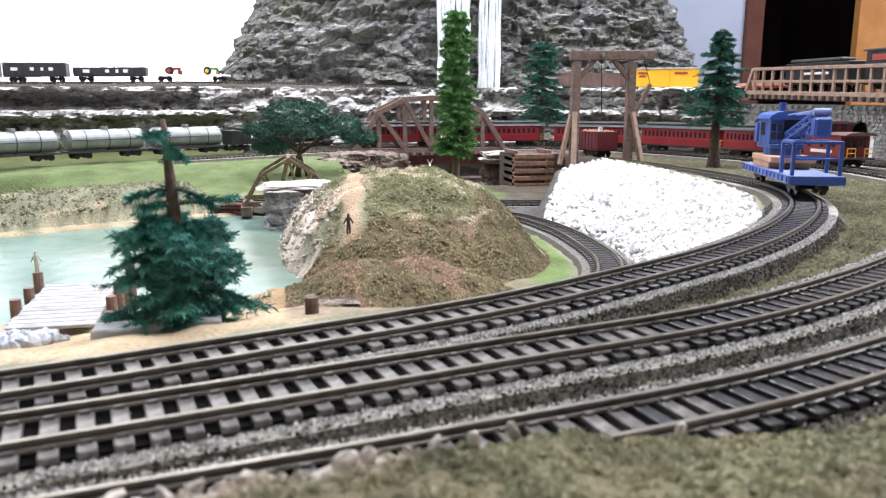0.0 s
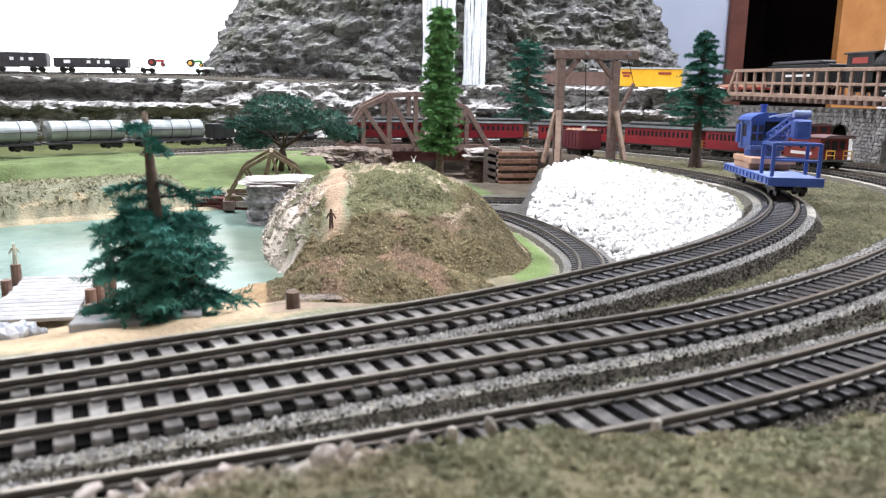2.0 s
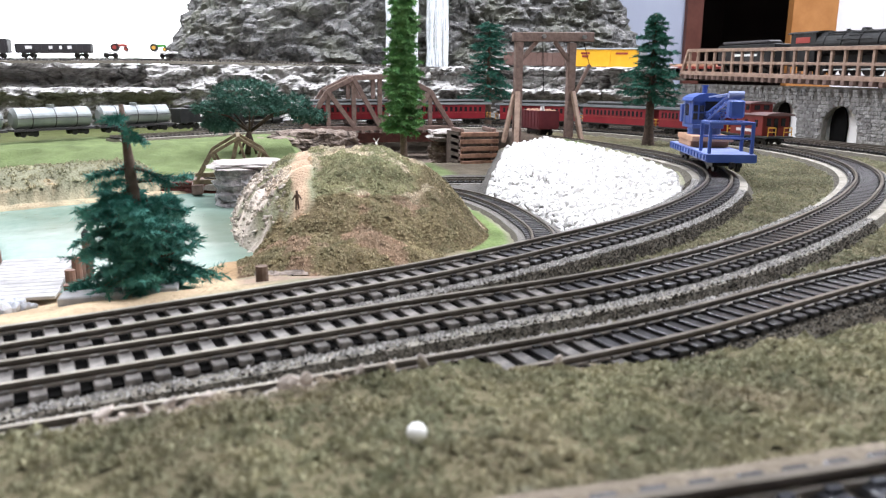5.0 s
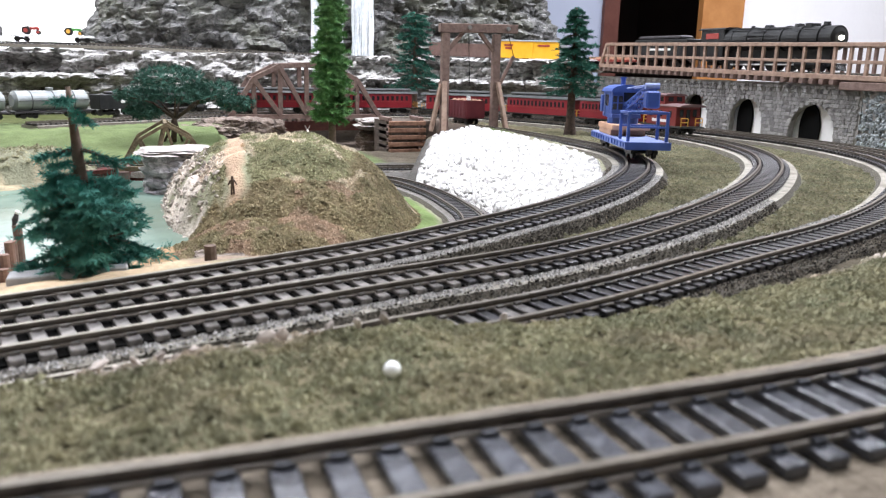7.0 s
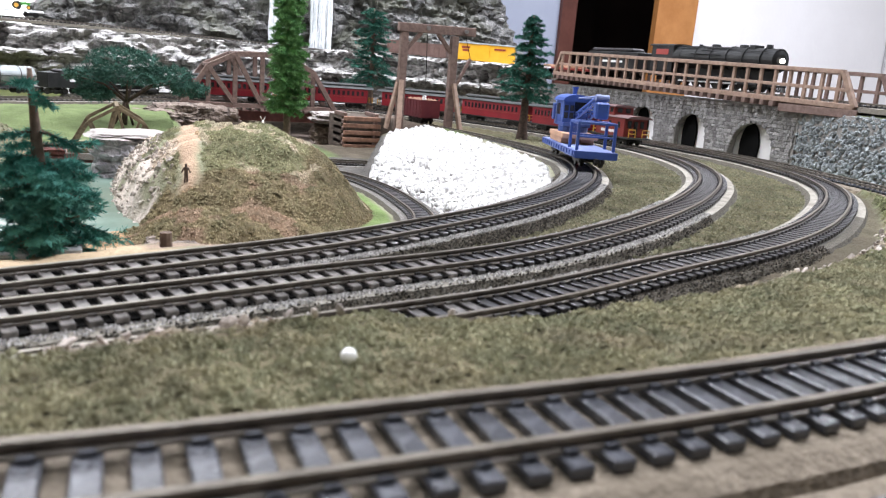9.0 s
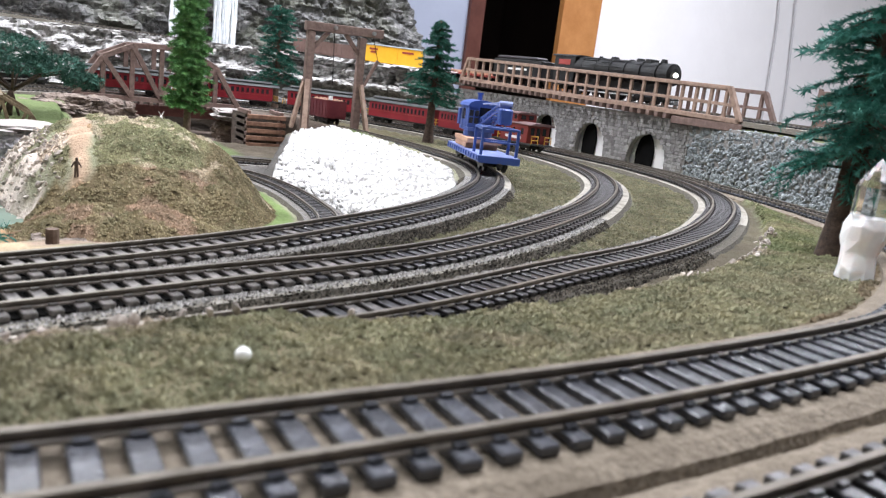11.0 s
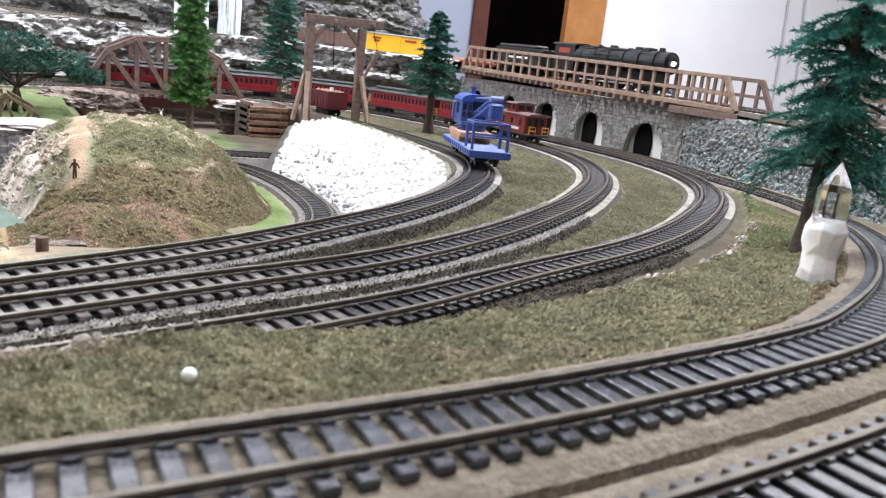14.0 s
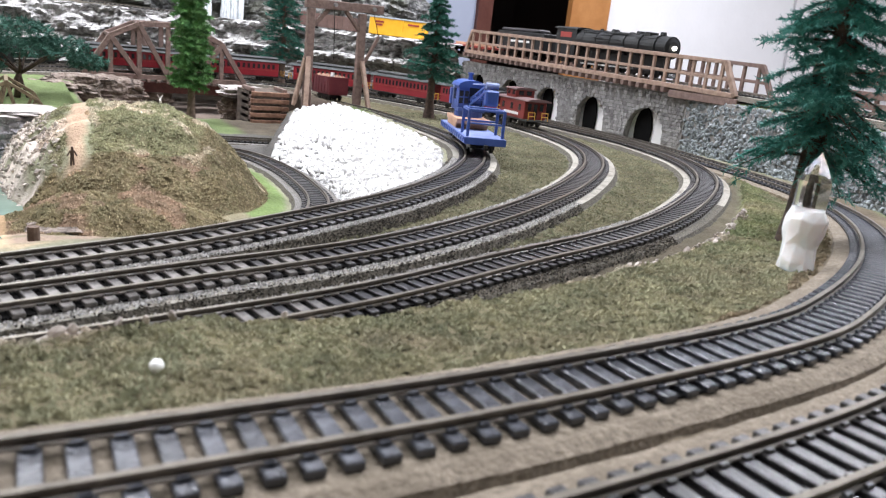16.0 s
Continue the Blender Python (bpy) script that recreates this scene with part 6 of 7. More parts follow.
def tank_car(key, s):
    top = empty("tank_car")
    tagged(top, "silver grey tank car on a dark frame", "railway car", "tank train")
    L, R = 0.118, 0.0148
    bm = bmesh.new()
    cyl(bm, (-L / 2 + 0.006, 0, 0.0265), (L / 2 - 0.006, 0, 0.0265), R, n=24)
    for sd in (-1, 1):
        cyl(bm, (sd * (L / 2 - 0.006), 0, 0.0265), (sd * (L / 2 - 0.002), 0, 0.0265), R, R * 0.6, 24)
    part("tank", bm, M_SILVER, top)
    bm = bmesh.new()
    cyl(bm, (0, 0, 0.040), (0, 0, 0.0455), 0.0055, n=16)
    part("dome", bm, M_SILVER, top)
    for x in (-0.032, -0.001, 0.032):
        bm = bmesh.new()
        cyl(bm, (x - 0.0006, 0, 0.0265), (x + 0.0006, 0, 0.0265), R + 0.0004, n=24)
        part("strap", bm, M_GOND, top)
    bm = bmesh.new()
    box(bm, -L / 2, L / 2, -0.0135, 0.0135, 0.0085, 0.0112)
    part("frame", bm, M_GOND, top)
    bm = bmesh.new()
    for sd in (-1, 1):
        cyl(bm, (-L / 2 + 0.006, sd * 0.0165, 0.027), (L / 2 - 0.006, sd * 0.0165, 0.027), 0.0005, n=6)
    part("handrail", bm, M_GOND, top)
    for sd in (-1, 1):
        truck(top, sd * (L / 2 - 0.022), 2, 0.0048, 0.017)
    return put(top, key, s)


def box_bars(top, L, half, z0, z1, n):
    for sd in (-1, 1):
        for i in range(n):
            x = -L / 2 + 0.01 + i * (L - 0.02) / max(1, n - 1)
            bm = bmesh.new()
            box(bm, x - 0.0006, x + 0.0006, sd * half - 0.0007, sd * half + 0.0007, z0, z1)
            part("side_rib", bm, M_GOND, top)


def open_car(key, s, name, label, L, top_z, material, ribs=9, load=None, bars=True, cat="railway car"):
    top = empty(name)
    tagged(top, label, cat)
    H = 0.0155
    bm = bmesh.new()
    box(bm, -L / 2, L / 2, -H, H, 0.0095, 0.0125)
    for sd in (-1, 1):
        box(bm, -L / 2, L / 2, sd * H - 0.0008, sd * H + 0.0008, 0.0122, top_z)
        box(bm, sd * L / 2 - 0.0008, sd * L / 2 + 0.0008, -H + 0.0008, H - 0.0008, 0.0122, top_z)
    part("body", bm, material, top)
    if ribs:
        for sd in (-1, 1):
            for i in range(ribs):
                x = -L / 2 + 0.004 + i * (L - 0.008) / (ribs - 1)
                bm = bmesh.new()
                box(bm, x - 0.0008, x + 0.0008, sd * (H + 0.0012) - 0.0006, sd * (H + 0.0012) + 0.0006, 0.0122, top_z)
                part("side_rib", bm, material, top)
    if bars:
        for x, w in ((-L * 0.32, 0.012), (-0.004, 0.007), (0.014, 0.005), (0.030, 0.008)):
            for sd in (-1, 1):
                bm = bmesh.new()
                box(bm, x - w / 2, x + w / 2, sd * (H + 0.0020) - 0.0002, sd * (H + 0.0020) + 0.0002, (0.0122 + top_z) / 2 - 0.003, (0.0122 + top_z) / 2 + 0.003)
                part("lettering_bar", bm, M_MARK, top, "white lettering block")
    if load:
        bm = bmesh.new()
        rs = random.Random(3)
        for i in range(60):
            x, y = rs.uniform(-L / 2 + 0.005, L / 2 - 0.005), rs.uniform(-H + 0.004, H - 0.004)
            bmesh.ops.create_icosphere(bm, subdivisions=1, radius=rs.uniform(0.003, 0.005), matrix=Matrix.Translation((x, y, top_z - 0.002)))
        part("load", bm, load, top)
    for sd in (-1, 1):
        truck(top, sd * (L / 2 - 0.02), 2, 0.0048, 0.016)
    return put(top, key, s)


def box_car(key, s):
    top = empty("boxcar")
    tagged(top, "bright yellow boxcar with silver ends and dark markings", "railway car")
    L, H = 0.140, 0.0165
    bm = bmesh.new()
    box(bm, -L / 2, L / 2, -H, H, 0.0105, 0.044, 0.0005)
    part("body", bm, M_YBOX, top)
    bm = bmesh.new()
    roof(bm, -L / 2, L / 2, H, 0.0442, 0.0025)
    part("roof", bm, M_SILVER, top)
    for sd in (-1, 1):
        bm = bmesh.new()
        box(bm, sd * (L / 2 + 0.0006) - 0.0006, sd * (L / 2 + 0.0006) + 0.0006, -H, H, 0.0105, 0.044)
        part("end_panel", bm, M_SILVER, top)
        bm = bmesh.new()
        box(bm, -0.011, 0.011, sd * (H + 0.0005) - 0.0005, sd * (H + 0.0005) + 0.0005, 0.0115, 0.042)
        part("sliding_door", bm, M_YBOX, top)
        for x, w in ((-0.045, 0.02), (-0.045, 0.014), (0.035, 0.026)):
            bm = bmesh.new()
            z = 0.036 if w != 0.014 else 0.030
            box(bm, x - w / 2, x + w / 2, sd * (H + 0.0006) - 0.0003, sd * (H + 0.0006) + 0.0003, z - 0.0018, z + 0.0018)
            part("lettering_bar", bm, M_DKRED, top)
        truck(top, sd * (L / 2 - 0.022), 2, 0.0048, 0.017)
    bm = bmesh.new()
    box(bm, -L / 2, L / 2, -0.012, 0.012, 0.008, 0.0105)
    part("frame", bm, M_GOND, top)
    return put(top, key, s)


def flat_car(key, s, label, L=0.15, paint=None):
    paint = paint or M_DKRED
    top = empty("flatcar")
    tagged(top, label, "railway car")
    bm = bmesh.new()
    box(bm, -L / 2, L / 2, -0.0155, 0.0155, 0.0095, 0.0130, 0.0003)
    part("deck", bm, paint, top)
    for sd in (-1, 1):
        for i in range(9):
            x = -L / 2 + 0.006 + i * (L - 0.012) / 8
            bm = bmesh.new()
            box(bm, x - 0.0012, x + 0.0012, sd * 0.0162 - 0.0007, sd * 0.0162 + 0.0007, 0.0095, 0.0135)
            part("stake_pocket", bm, paint, top)
        truck(top, sd * (L / 2 - 0.022), 2, 0.0048, 0.017)
    return put(top, key, s)


def tractor(key, s, material, label):
    top = empty("toy_tractor")
    tagged(top, label, "tractor")
    bm = bmesh.new()
    box(bm, -0.002, 0.016, -0.0028, 0.0028, 0.009, 0.0145, 0.0008)
    box(bm, -0.009, -0.001, -0.0045, 0.0045, 0.0075, 0.011, 0.0008)
    part("body", bm, material, top)
    for x, r, w in ((-0.007, 0.0078, 0.0085), (0.0135, 0.0045, 0.006)):
        for sd in (-1, 1):
            bm = bmesh.new()
            cyl(bm, (x, sd * w - 0.0016, r), (x, sd * w + 0.0016, r), r, n=18)
            wh = part("wheel", bm, M_WHEEL, top)
            bm = bmesh.new()
            cyl(bm, (x, sd * w - 0.0019, r), (x, sd * w + 0.0019, r), r * 0.52, n=14)
            part("rim", bm, M_YELLOW if material is M_GREENT else material, wh)
    bm = bmesh.new()
    cyl(bm, (0.009, 0, 0.014), (0.009, 0, 0.0205), 0.0007, n=6)
    part("exhaust", bm, M_WHEEL, top)
    bm = bmesh.new()
    cyl(bm, (-0.003, 0, 0.0145), (-0.0045, 0, 0.0160), 0.003, n=12)
    cyl(bm, (-0.001, 0, 0.0125), (-0.0036, 0, 0.0152), 0.0005, n=6)
    part("steering_wheel", bm, M_WHEEL, top)
    bm = bmesh.new()
    box(bm, -0.010, -0.0055, -0.003, 0.003, 0.0112, 0.0128, 0.0005)
    box(bm, -0.0108, -0.0098, -0.003, 0.003, 0.0115, 0.016, 0.0003)
    part("seat", bm, M_WHEEL, top)
    put(top, key, s)
    top.matrix_world = Matrix.Translation((0, 0, 0.0131)) @ top.matrix_world
    return top


def find_s(key, x, y):
    l = LINE[key]
    i = ((l[:, 0] - x) ** 2 + (l[:, 1] - y) ** 2).argmin()
    return float(np.linalg.norm(np.diff(l[:i + 1], axis=0), axis=1).sum())


# the red train, heading away over the truss bridge
s = find_s("B", 0.622, 0.765)
caboose("B", s)
s += 0.049 + 0.095
for i in range(5):
    coach("B", s, i == 0)
    s += 0.181

# the tank train on the far track
s = find_s("C", 0.03, 1.372)
te = tender("C", s + 0.088, 0.085)
steam_engine("C", s - 0.012, True, 0.118, 0.0128, M_SILVER, 0.020, "black steam locomotive with a silver smokebox", 6, lamp=False)
for i in range(3):
    tank_car("C", s + 0.20 + i * 0.127)

# the long train on the raised track
s = find_s("U", 0.80, 0.675)
steam_engine("U", s - 0.142, False, 0.280, 0.0165, M_LOCO, 0.036)
tn = tender("U", s - 0.142 - 0.14 - 0.070, 0.140, mark=False)
tn.matrix_world = tn.matrix_world @ Matrix.Diagonal((1, 1.05, 1.35, 1))
flat_car("U", s - 0.50, "red flatcar carrying pale planks", 0.13)
top = empty("plank_stack")
tagged(top, "stack of pale planks on a flatcar", "lumber")
for i in range(5):
    for j in range(2):
        bm = bmesh.new()
        box(bm, -0.05, 0.05, -0.013 + i * 0.0054, -0.0082 + i * 0.0054, 0.0133 + j * 0.0022, 0.0153 + j * 0.0022, 0.0002)
        part("plank", bm, M_PLANK, top)
put(top, "U", s - 0.50)
box_car("U", s - 0.70)
open_car("U", s - 0.86, "hopper_car", "brown covered hopper car with ribbed sides", 0.13, 0.036, M_HOPPER, 12, None, False)
u0 = find_s("U", -0.325, 1.66)
flat_car("U", u0 + 0.155, "pale flatcar carrying two toy tractors", 0.15, M_MARK)
tractor("U", u0 + 0.118, M_DKRED, "small red toy tractor on a flatcar")
tractor("U", u0 + 0.192, M_GREENT, "small green toy tractor with yellow wheels on a flatcar")
open_car("U", u0, "gondola_car", "black gondola car with white lettering blocks", 0.135, 0.0275, M_GOND, 13)
open_car("U", u0 - 0.137, "hopper_car", "black hopper car with white lettering blocks", 0.112, 0.036, M_GOND, 10, M_WHITESTONE)
open_car("U", u0 - 0.262, "hopper_car", "black hopper car with white lettering blocks", 0.112, 0.036, M_GOND, 10, M_WHITESTONE)
open_car("A", find_s("A", 0.452, 1.045), "ore_car", "maroon wooden ore car loaded with rubble", 0.064, 0.036, M_MAROON, 6, M_LOG, False, "ore car")


def crane_car(key, s):
    top = empty("crane_car")
    tagged(top, "bright blue crane car with lattice boom and flat deck", "crane")
    L = 0.145
    bm = bmesh.new()
    box(bm, -L / 2, L / 2, -0.0165, 0.0165, 0.0120, 0.0140, 0.0003)
    part("deck", bm, M_BLUE_L, top, "pale blue flat deck")
    bm = bmesh.new()
    for sd in (-1, 1):
        box(bm, -L / 2, L / 2, sd * 0.0172 - 0.0008, sd * 0.0172 + 0.0008, 0.0085, 0.0138)
        box(bm, sd * L / 2 - 0.001, sd * L / 2 + 0.001, -0.0172, 0.0172, 0.0080, 0.0138)
    box(bm, -L / 2 + 0.004, L / 2 - 0.004, -0.006, 0.006, 0.0075, 0.0118)
    part("frame", bm, M_BLUE, top)
    for sd in (-1, 1):
        for i in range(13):
            x = -L / 2 + 0.005 + i * (L - 0.01) / 12
            bm = bmesh.new()
            box(bm, x - 0.0012, x + 0.0012, sd * 0.0182 - 0.0006, sd * 0.0182 + 0.0006, 0.0095, 0.0132)
            part("stake_pocket", bm, M_BLUE, top)
        truck(top, sd * (L / 2 - 0.022), 2, 0.0050, 0.017)
        bm = bmesh.new()
        box(bm, sd * (L / 2 + 0.003) - 0.004, sd * (L / 2 + 0.003) + 0.004, -0.0014, 0.0014, 0.0055, 0.0085)
        part("coupler", bm, M_WHEEL, top)
    bm = bmesh.new()
    box(bm, -0.002, 0.050, -0.0150, 0.0150, 0.0142, 0.0192, 0.0004)
    box(bm, -0.012, 0.050, -0.0160, 0.0160, 0.0192, 0.0236, 0.0004)
    part("timber_platform", bm, M_PLANK, top, "bare wooden platform")
    bm = bmesh.new()
    cyl(bm, (0.022, 0, 0.0236), (0.022, 0, 0.0285), 0.0135, n=20)
    part("turntable", bm, M_BLUE, top)
    # cab, with an arched roof
    bm = bmesh.new()
    box(bm, 0.008, 0.052, -0.0125, 0.0125, 0.0286, 0.0320, 0.0004)
    box(bm, 0.020, 0.050, -0.0130, 0.0130, 0.0320, 0.0515, 0.0005)
    box(bm, 0.010, 0.020, 0.0030, 0.0130, 0.0320, 0.0515, 0.0005)
    cab = part("cab", bm, M_BLUE, top)
    bm = bmesh.new()
    roof(bm, 0.008, 0.052, 0.0130, 0.0516, 0.0058)
    part("cab_roof", bm, M_BLUE, cab)
    # dark panel in the window material stands in for the shaded cab interior
    bm = bmesh.new()
    box(bm, 0.0190, 0.0198, -0.0115, 0.0020, 0.0330, 0.0505)
    part("cab_dark_panel", bm, M_GLASS, cab, "dark panel standing in for the cab's open front")
    for y in (0.0055, 0.0105):
        for z in (0.0385, 0.0450):
            bm = bmesh.new()
            box(bm, 0.0093, 0.0101, y - 0.0018, y + 0.0018, z - 0.0026, z + 0.0026, 0.0002)
            part("window", bm, M_GLASS, cab)
    for x in (0.0275, 0.0345):
        for sd in (-1, 1):
            bm = bmesh.new()
            box(bm, x - 0.0026, x + 0.0026, sd * 0.0130 - 0.0004, sd * 0.0130 + 0.0004, 0.0385, 0.0485, 0.0002)
            part("window", bm, M_GLASS, cab)
    for sd in (-1, 1):
        bm = bmesh.new()
        box(bm, 0.040, 0.049, sd * 0.0146 - 0.0012, sd * 0.0146 + 0.0012, 0.0330, 0.0480, 0.0004)
        part("side_locker", bm, M_BLUE, cab)
        bm = bmesh.new()
        cyl(bm, (0.037, sd * 0.0140, 0.0300), (0.037, sd * 0.0140, 0.0505), 0.0006, n=6)
        part("grab_iron", bm, M_BLUE_L, cab)
    bm = bmesh.new()
    cyl(bm, (0.0165, -0.0095, 0.0385), (0.0165, 0.0015, 0.0385), 0.0042, n=16)
    part("winch_drum", bm, M_BLUE, cab)
    bm = bmesh.new()
    cyl(bm, (0.030, 0, 0.0565), (0.030, 0, 0.0625), 0.0022, n=10)
    cyl(bm, (0.030, 0, 0.0625), (0.030, 0, 0.0640), 0.0030, n=10)
    part("smoke_vent", bm, M_BLUE, cab)
    # lattice boom towards the open deck
    p0, p1 = Vector((0.014, -0.004, 0.0330)), Vector((-0.054, -0.004, 0.0520))
    for sd in (-1, 1):
        for dz in (0.0, 0.0058):
            bm = bmesh.new()
            beam(bm, p0 + Vector((0, sd * 0.0065, dz)), p1 + Vector((0, sd * 0.0045, dz * 0.75)), 0.0014, 0.0014)
            part("boom_chord", bm, M_BLUE, top)
        for i in range(10):
            u, v = i / 10, (i + 1) / 10
            a = p0.lerp(p1, u) + Vector((0, sd * (0.0065 - 0.002 * u), 0 if i % 2 else 0.0054))
            b = p0.lerp(p1, v) + Vector((0, sd * (0.0065 - 0.002 * v), 0.0050 if i % 2 else 0))
            bm = bmesh.new()
            beam(bm, a, b, 0.0010, 0.0010)
            part("boom_lacing", bm, M_BLUE, top)
    for i in range(8):
        c = p0.lerp(p1, (i + 0.5) / 8) + Vector((0, 0, 0.0052))
        bm = bmesh.new()
        box(bm, c.x - 0.0008, c.x + 0.0008, c.y - 0.0055, c.y + 0.0055, c.z - 0.0006, c.z + 0.0006)
        part("boom_rung", bm, M_BLUE, top)
    bm = bmesh.new()
    box(bm, -0.063, -0.052, -0.0095, 0.0015, 0.0395, 0.0530, 0.0014)
    bucket = part("boom_bucket", bm, M_BLUE, top, "blue bucket at the boom's end")
    bm = bmesh.new()
    cyl(bm, (-0.056, -0.0095, 0.0565), (-0.056, 0.0015, 0.0565), 0.0026, n=12)
    part("sheave", bm, M_BLUE_L, bucket)
    for y in (-0.005, 0.001):
        bm = bmesh.new()
        cyl(bm, (0.012, y, 0.0540), (-0.054, y - 0.002, 0.0575), 0.0007, n=6)
        part("hoist_line", bm, M_BLUE_L, top, "pale blue hoist line")
    # boom rest frame on the deck
    for x in (-0.068, -0.040):
        bm = bmesh.new()
        for sd in (-1, 1):
            box(bm, x - 0.0012, x + 0.0012, sd * 0.0150 - 0.0012, sd * 0.0150 + 0.0012, 0.0141, 0.0370, 0.0003)
        box(bm, x - 0.0012, x + 0.0012, -0.0150, 0.0150, 0.0352, 0.0374, 0.0003)
        box(bm, x - 0.0010, x + 0.0010, -0.0150, 0.0150, 0.0245, 0.0260, 0.0003)
        part("rest_frame", bm, M_BLUE, top)
    bm = bmesh.new()
    for sd in (-1, 1):
        box(bm, -0.068, -0.040, sd * 0.0150 - 0.0010, sd * 0.0150 + 0.0010, 0.0352, 0.0372)
    part("rest_rail", bm, M_BLUE, top)
    return put(top, key, s)


crane = crane_car("A", find_s("A", 0.415, 0.562))
crane.matrix_world = crane.matrix_world @ Matrix.Diagonal((1.1, 1.1, 1.1, 1))


# ---- small things ----
M_DOCK = mat("bleached_dock_board", (0.27, 0.27, 0.265), (0.41, 0.40, 0.385), 0.8, 0, 120, 0.0003, 300, jitter=0.1)
M_PILE = mat("brown_dock_pile", (0.13, 0.075, 0.055), (0.22, 0.14, 0.11), 0.85, 0, 120)
top = empty("dock")
tagged(top, "bleached plank dock on brown piles at the pond's edge", "dock")
for i in range(12):
    y = 0.425 + i * 0.0085
    bm = bmesh.new()
    box(bm, -0.147 - 0.0006 * (i % 3) - i * 0.0005, -0.102 + 0.0006 * (i % 2) - i * 0.0006, y, y + 0.0078, -0.0495 + 0.0002 * (i % 2), -0.0475, 0.0003)
    part("plank", bm, M_DOCK, top)
for x, y, h in ((-0.099, 0.455, -0.040), (-0.098, 0.472, -0.036), (-0.100, 0.494, -0.040), (-0.099, 0.515, -0.034), (-0.152, 0.462, -0.041), (-0.153, 0.49, -0.041), (-0.156, 0.52, -0.038), (-0.098, 0.443, -0.046)):
    bm = bmesh.new()
    cyl(bm, (x, y, -0.092), (x, y, h), 0.0032, 0.0030, 10)
    part("dock_post", bm, M_PILE, top)

M_CRYSTAL = mat("clear_quartz", (0.93, 0.93, 0.92), (0.95, 0.95, 0.94), 0.04, 0, 40, trans=1.0, ior=1.54)
M_QUARTZ = mat("milky_quartz", (0.92, 0.87, 0.85), (0.96, 0.95, 0.94), 0.25, 0, 60, 0.0008, 90, coat=0.3)
top = empty("quartz_crystal", pose(0.326, 0.119, 0.0135, 0, 0, 20))
tagged(top, "pointed quartz crystal with a milky white base on the grass", "crystal")


def prism(rings, n=6, twist=0.0):
    bm = bmesh.new()
    rr = []
    for z, r, ox, oy, w in rings:
        if r == 0:
            rr.append([bm.verts.new((ox, oy, z))])
        else:
            rr.append([bm.verts.new((ox + r * math.cos(a) * (1 + w * math.sin(a * 2.3 + z * 300)), oy + r * math.sin(a) * (1 + w * math.cos(a * 1.7 + z * 200)), z)) for a in np.linspace(0, 6.2832, n, endpoint=False) + twist])
    for a, b in zip(rr, rr[1:]):
        for i in range(n):
            if len(b) == 1:
                bm.faces.new((a[i], a[(i + 1) % n], b[0]))
            else:
                bm.faces.new((a[i], a[(i + 1) % n], b[(i + 1) % n], b[i]))
    bm.faces.new(rr[0][::-1])
    if len(rr[-1]) > 1:
        bm.faces.new(rr[-1])
    return bm


for k in ("Subsurface Weight", "Subsurface Scale"):
    M_QUARTZ.node_tree.nodes["Principled BSDF"].inputs[k].default_value = {"Subsurface Weight": 0.9, "Subsurface Scale": 0.006}[k]
M_QUARTZ.node_tree.nodes["Principled BSDF"].inputs["Subsurface Radius"].default_value = (1, 0.9, 0.85)
bm = prism([(-0.002, 0.0092, -0.0006, 0, 0.12), (0.004, 0.0088, -0.0006, 0, 0.12), (0.0105, 0.0080, 0.0, 0, 0.12), (0.0170, 0.0091, 0.0003, 0.0002, 0.12), (0.0225, 0.0093, 0.0004, 0, 0.12), (0.0275, 0.0072, 0.0005, 0, 0.08)], 10)
qr = random.Random(12)
for v in bm.verts:
    v.co += Vector((qr.uniform(-1, 1), qr.uniform(-1, 1), qr.uniform(-4, 4) if v.co.z > 0.001 else 0)) * 0.0004
bmesh.ops.bevel(bm, geom=bm.edges[:], offset=0.0004, segments=1, affect="EDGES", profile=0.5)
part("milky_base", bm, M_QUARTZ, top, "milky white base")
part("clear_point", prism([(0.0200, 0.0080, 0, 0, 0), (0.0410, 0.0080, 0, 0, 0), (0.0465, 0.0052, 0.0006, 0, 0), (0.0545, 0, 0.0014, 0, 0)], 6, 0.35), M_CRYSTAL, top, "clear six-sided point")

M_BEAD = mat("white_bead", (0.88, 0.88, 0.86), (0.92, 0.92, 0.90), 0.3, 0, 30)
bm = bmesh.new()
bmesh.ops.create_uvsphere(bm, u_segments=16, v_segments=10, radius=0.0018, matrix=Matrix.Translation((0.0278, 0.0805, float(height([0.0278], [0.0805])[0]) + 0.0024)))
tagged(link("white_bead", bm, M_BEAD, smooth=True), "small white bead lying on the grass", "bead")

M_BOARD = mat("grey_weathered_board", (0.36, 0.36, 0.37), (0.50, 0.50, 0.50), 0.85, 0, 90, 0.0004, 260)
for k, (x0, x1, y) in enumerate(((-0.074, -0.047, 0.306), (-0.045, -0.026, 0.309))):
    bm = bmesh.new()
    z = max(float(v) for v in height([x0, x1, (x0 + x1) / 2], [y, y, y]))
    box(bm, x0, x1, y - 0.006, y + 0.006, z - 0.002, z + 0.003, 0.0006)
    tagged(link("board", bm, M_BOARD), "grey weathered board lying on the bank by the tree", "board")
M_REDEARTH = rock_material("red_brown_earth", (0.06, 0.018, 0.014), (0.17, 0.062, 0.05), (0.11, 0.035, 0.03), 0.04)
boulder("rock", "low red-brown rock edge between the pond and the small bridge", (-0.035, 0.905, -0.058), (0.048, 0.012, 0.010), M_REDEARTH, 41.0)

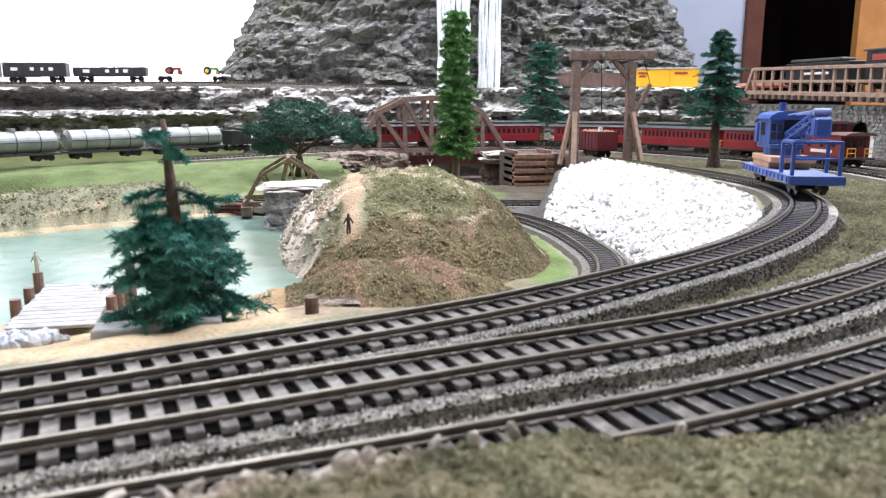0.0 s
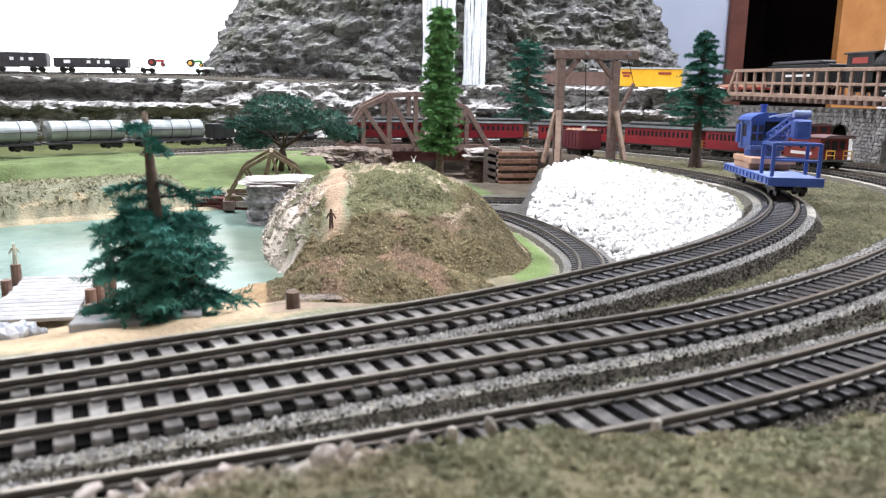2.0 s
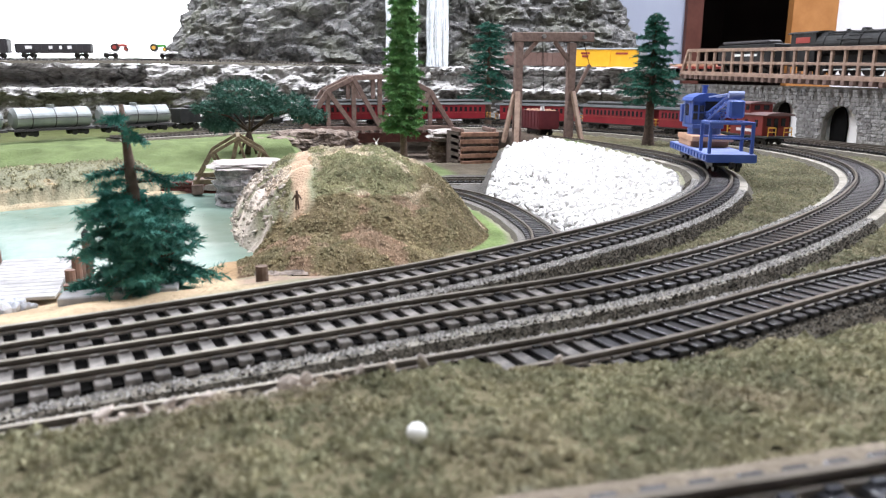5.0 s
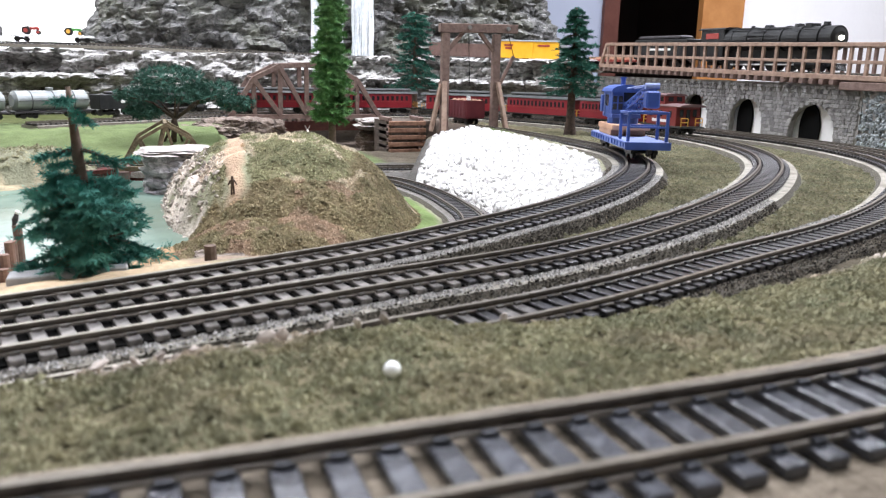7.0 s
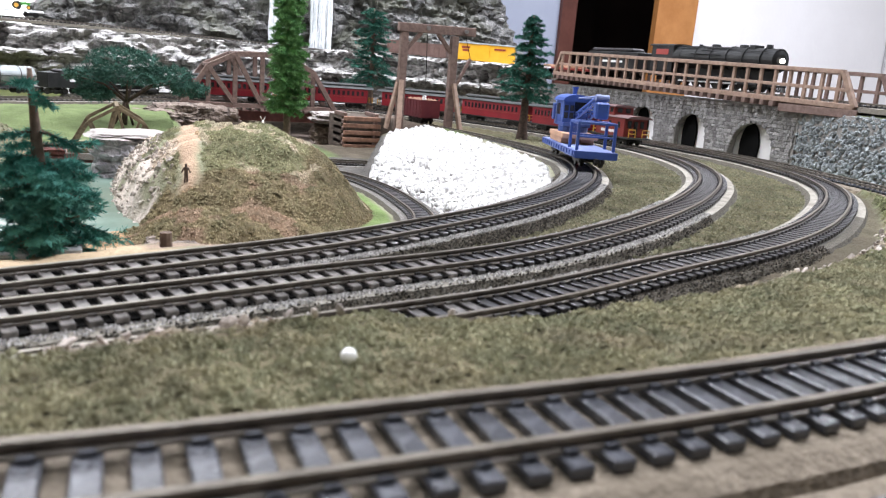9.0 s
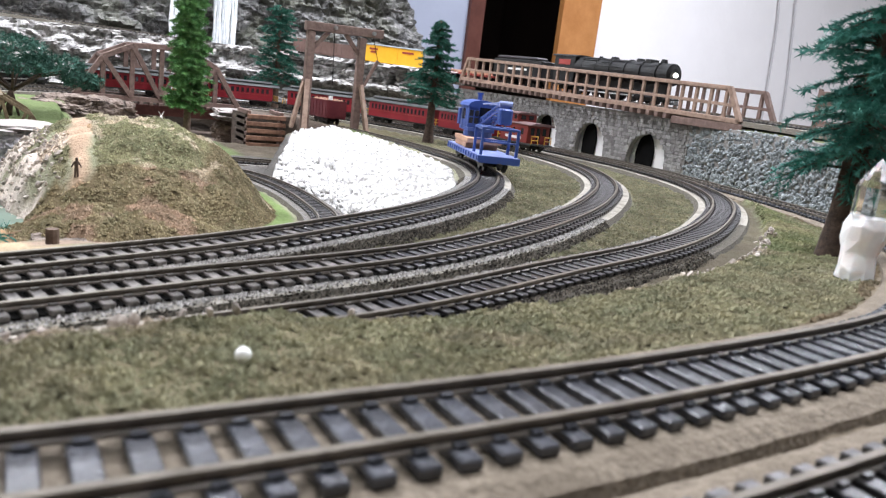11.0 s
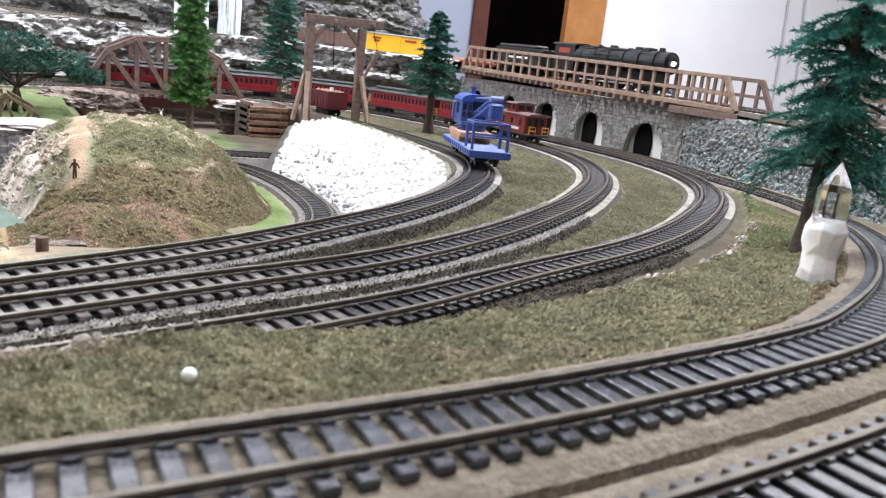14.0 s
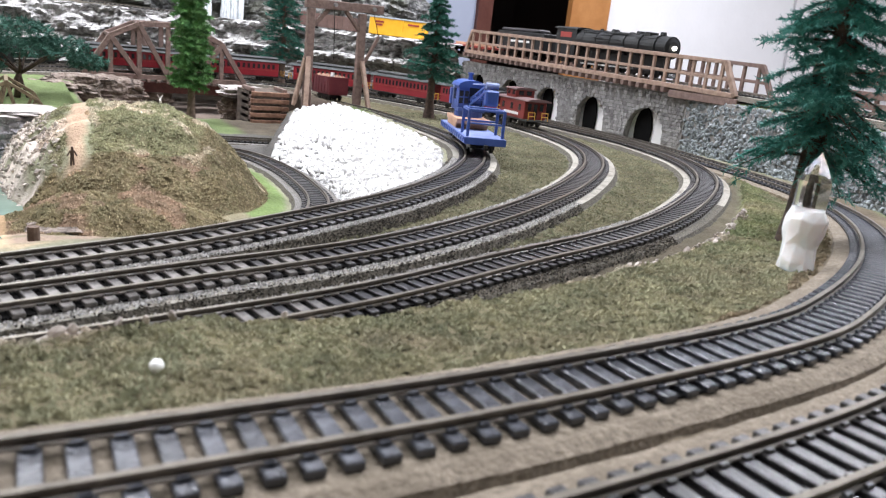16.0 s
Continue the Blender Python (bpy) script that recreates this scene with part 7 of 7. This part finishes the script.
M_GREYSTONE = mat("blue_grey_crushed_stone", (0.42, 0.45, 0.50), (0.66, 0.68, 0.72), 0.9, 0, 120)
island_vary(M_GREYSTONE, 0.6, 1.3)
items = []
for k in range(140):
    a, r = rs.uniform(0, 6.28), rs.uniform(0, 1) ** 0.6
    x, y = -0.115 + 0.030 * r * math.cos(a), 0.318 + 0.018 * r * math.sin(a)
    q = rs.uniform(0.0018, 0.0040)
    items.append(Matrix.Translation((x, y, float(height([x], [y])[0]) + 0.006 * (1 - r) + q * 0.3)) @ Euler((rs.uniform(0, 6), rs.uniform(0, 6), 0)).to_matrix().to_4x4() @ Matrix.Diagonal((q * 1.2, q, q, 1)))
joined("stone_pile", "pile of pale blue-grey crushed stone beside the track", items, ws_me, M_GREYSTONE, "gravel")

for x, y, h in ((0.010, 0.305, 0.007), (-0.165, 0.36, 0.028)):
    bm = bmesh.new()
    z = float(height([x], [y])[0])
    cyl(bm, (x, y, z - 0.003), (x, y, z + h), 0.0030, 0.0028, 10)
    tagged(link("wooden_post", bm, M_BARKB), "short brown wooden post by the track", "post")


def figure(name, label, parts_, material, category):
    bm = bmesh.new()
    for p, q, r0, r1 in parts_:
        cyl(bm, p, q, r0, r1, 8)
    return tagged(link(name, bm, material), label, category)


M_FIG = mat("brown_figurine", (0.07, 0.045, 0.035), (0.12, 0.08, 0.06), 0.7, 0, 200)
M_DEER = mat("pale_deer_figurine", (0.55, 0.50, 0.44), (0.75, 0.71, 0.66), 0.7, 0, 100)
M_FIGP = mat("pale_figurine", (0.45, 0.47, 0.36), (0.6, 0.6, 0.5), 0.7, 0, 200)


def standing(x, y, material, h=0.0185, z=None):
    z = float(height([x], [y])[0]) if z is None else z
    k = h / 0.0185
    return figure("standing_figurine", "tiny standing plastic figurine", [((x - 0.0012 * k, y, z), (x - 0.0008 * k, y, z + 0.009 * k), 0.0009 * k, 0.0010 * k), ((x + 0.0014 * k, y, z), (x + 0.0008 * k, y, z + 0.009 * k), 0.0009 * k, 0.0010 * k), ((x, y, z + 0.0085 * k), (x, y, z + 0.0150 * k), 0.0016 * k, 0.0020 * k), ((x, y, z + 0.0150 * k), (x, y, z + 0.0185 * k), 0.0013 * k, 0.0011 * k), ((x - 0.0018 * k, y, z + 0.0145 * k), (x - 0.0042 * k, y, z + 0.0095 * k), 0.0007 * k, 0.0006 * k), ((x + 0.0018 * k, y, z + 0.0145 * k), (x + 0.0042 * k, y, z + 0.0095 * k), 0.0007 * k, 0.0006 * k)], material, "figurine")


standing(0.0470, 0.5580, M_FIG, 0.0150)
standing(-0.156, 0.52, M_FIGP, 0.014, -0.0381)
# the bird on the mooring post
M_BIRD = mat("dark_feather_paint", (0.03, 0.03, 0.032), (0.07, 0.07, 0.075), 0.7, 0, 300)
x, y, z = -0.099, 0.515, -0.0341
gull = tagged(empty("bird_figurine", pose(x, y, z)), "tiny dark bird figurine with a white head on a post", "figurine")
bm = bmesh.new()
for p, q, r0, r1 in (((-0.0016, 0, 0.0005), (-0.0007, 0, 0.0042), 0.0011, 0.0021), ((-0.0007, 0, 0.0042), (0.0006, 0, 0.0078), 0.0021, 0.0013), ((-0.0016, 0, 0.0012), (-0.0030, 0, -0.0012), 0.0010, 0.0005)):
    cyl(bm, p, q, r0, r1, 10)
part("body", bm, M_BIRD, gull)
bm = bmesh.new()
bmesh.ops.create_uvsphere(bm, u_segments=12, v_segments=8, radius=0.0016, matrix=Matrix.Translation((0.0009, 0, 0.0088)))
cyl(bm, (0.0018, 0, 0.0086), (0.0036, 0, 0.0080), 0.0006, 0.0002, 8)
part("head", bm, M_BEAD, gull, "white head with a short bill", True)
x, y = 0.150, 0.775
z = float(height([x], [y])[0])
figure("deer_figurine", "tiny pale deer figurine with antlers on the hill", [((x, y - 0.002, z), (x, y - 0.002, z + 0.008), 0.0006, 0.0008), ((x + 0.002, y - 0.002, z), (x + 0.002, y - 0.002, z + 0.008), 0.0006, 0.0008), ((x, y + 0.007, z), (x, y + 0.007, z + 0.008), 0.0006, 0.0009), ((x + 0.002, y + 0.007, z), (x + 0.002, y + 0.007, z + 0.008), 0.0006, 0.0009),
       ((x + 0.001, y - 0.0035, z + 0.0085), (x + 0.001, y + 0.008, z + 0.0085), 0.0022, 0.0021), ((x + 0.001, y - 0.002, z + 0.009), (x, y - 0.005, z + 0.0145), 0.0016, 0.0011), ((x, y - 0.004, z + 0.0150), (x - 0.001, y - 0.008, z + 0.0140), 0.0013, 0.0007), ((x, y - 0.004, z + 0.0155), (x - 0.0028, y - 0.003, z + 0.0205), 0.0004, 0.0003), ((x, y - 0.004, z + 0.0155), (x + 0.0028, y - 0.003, z + 0.0205), 0.0004, 0.0003)], M_DEER, "figurine")
bm = bmesh.new()
cyl(bm, (0.4440, 1.018, 0.0265), (0.4440, 1.018, 0.0325), 0.0032, 0.0030, 10)
tagged(link("white_pellet", bm, M_BEAD), "small white pellet on the ore load", "pellet")
x, y = -0.19, 0.93
z = float(height([x], [y])[0])
bm = bmesh.new()
cyl(bm, (x, y, z + 0.001), (x + 0.018, y, z + 0.008), 0.0008, 0.0004, 6)
cyl(bm, (x + 0.010, y, z + 0.005), (x + 0.012, y, z + 0.012), 0.0006, 0.0003, 6)
tagged(link("dead_branch", bm, M_BARKB), "small dead branch lying on the green field", "branch")
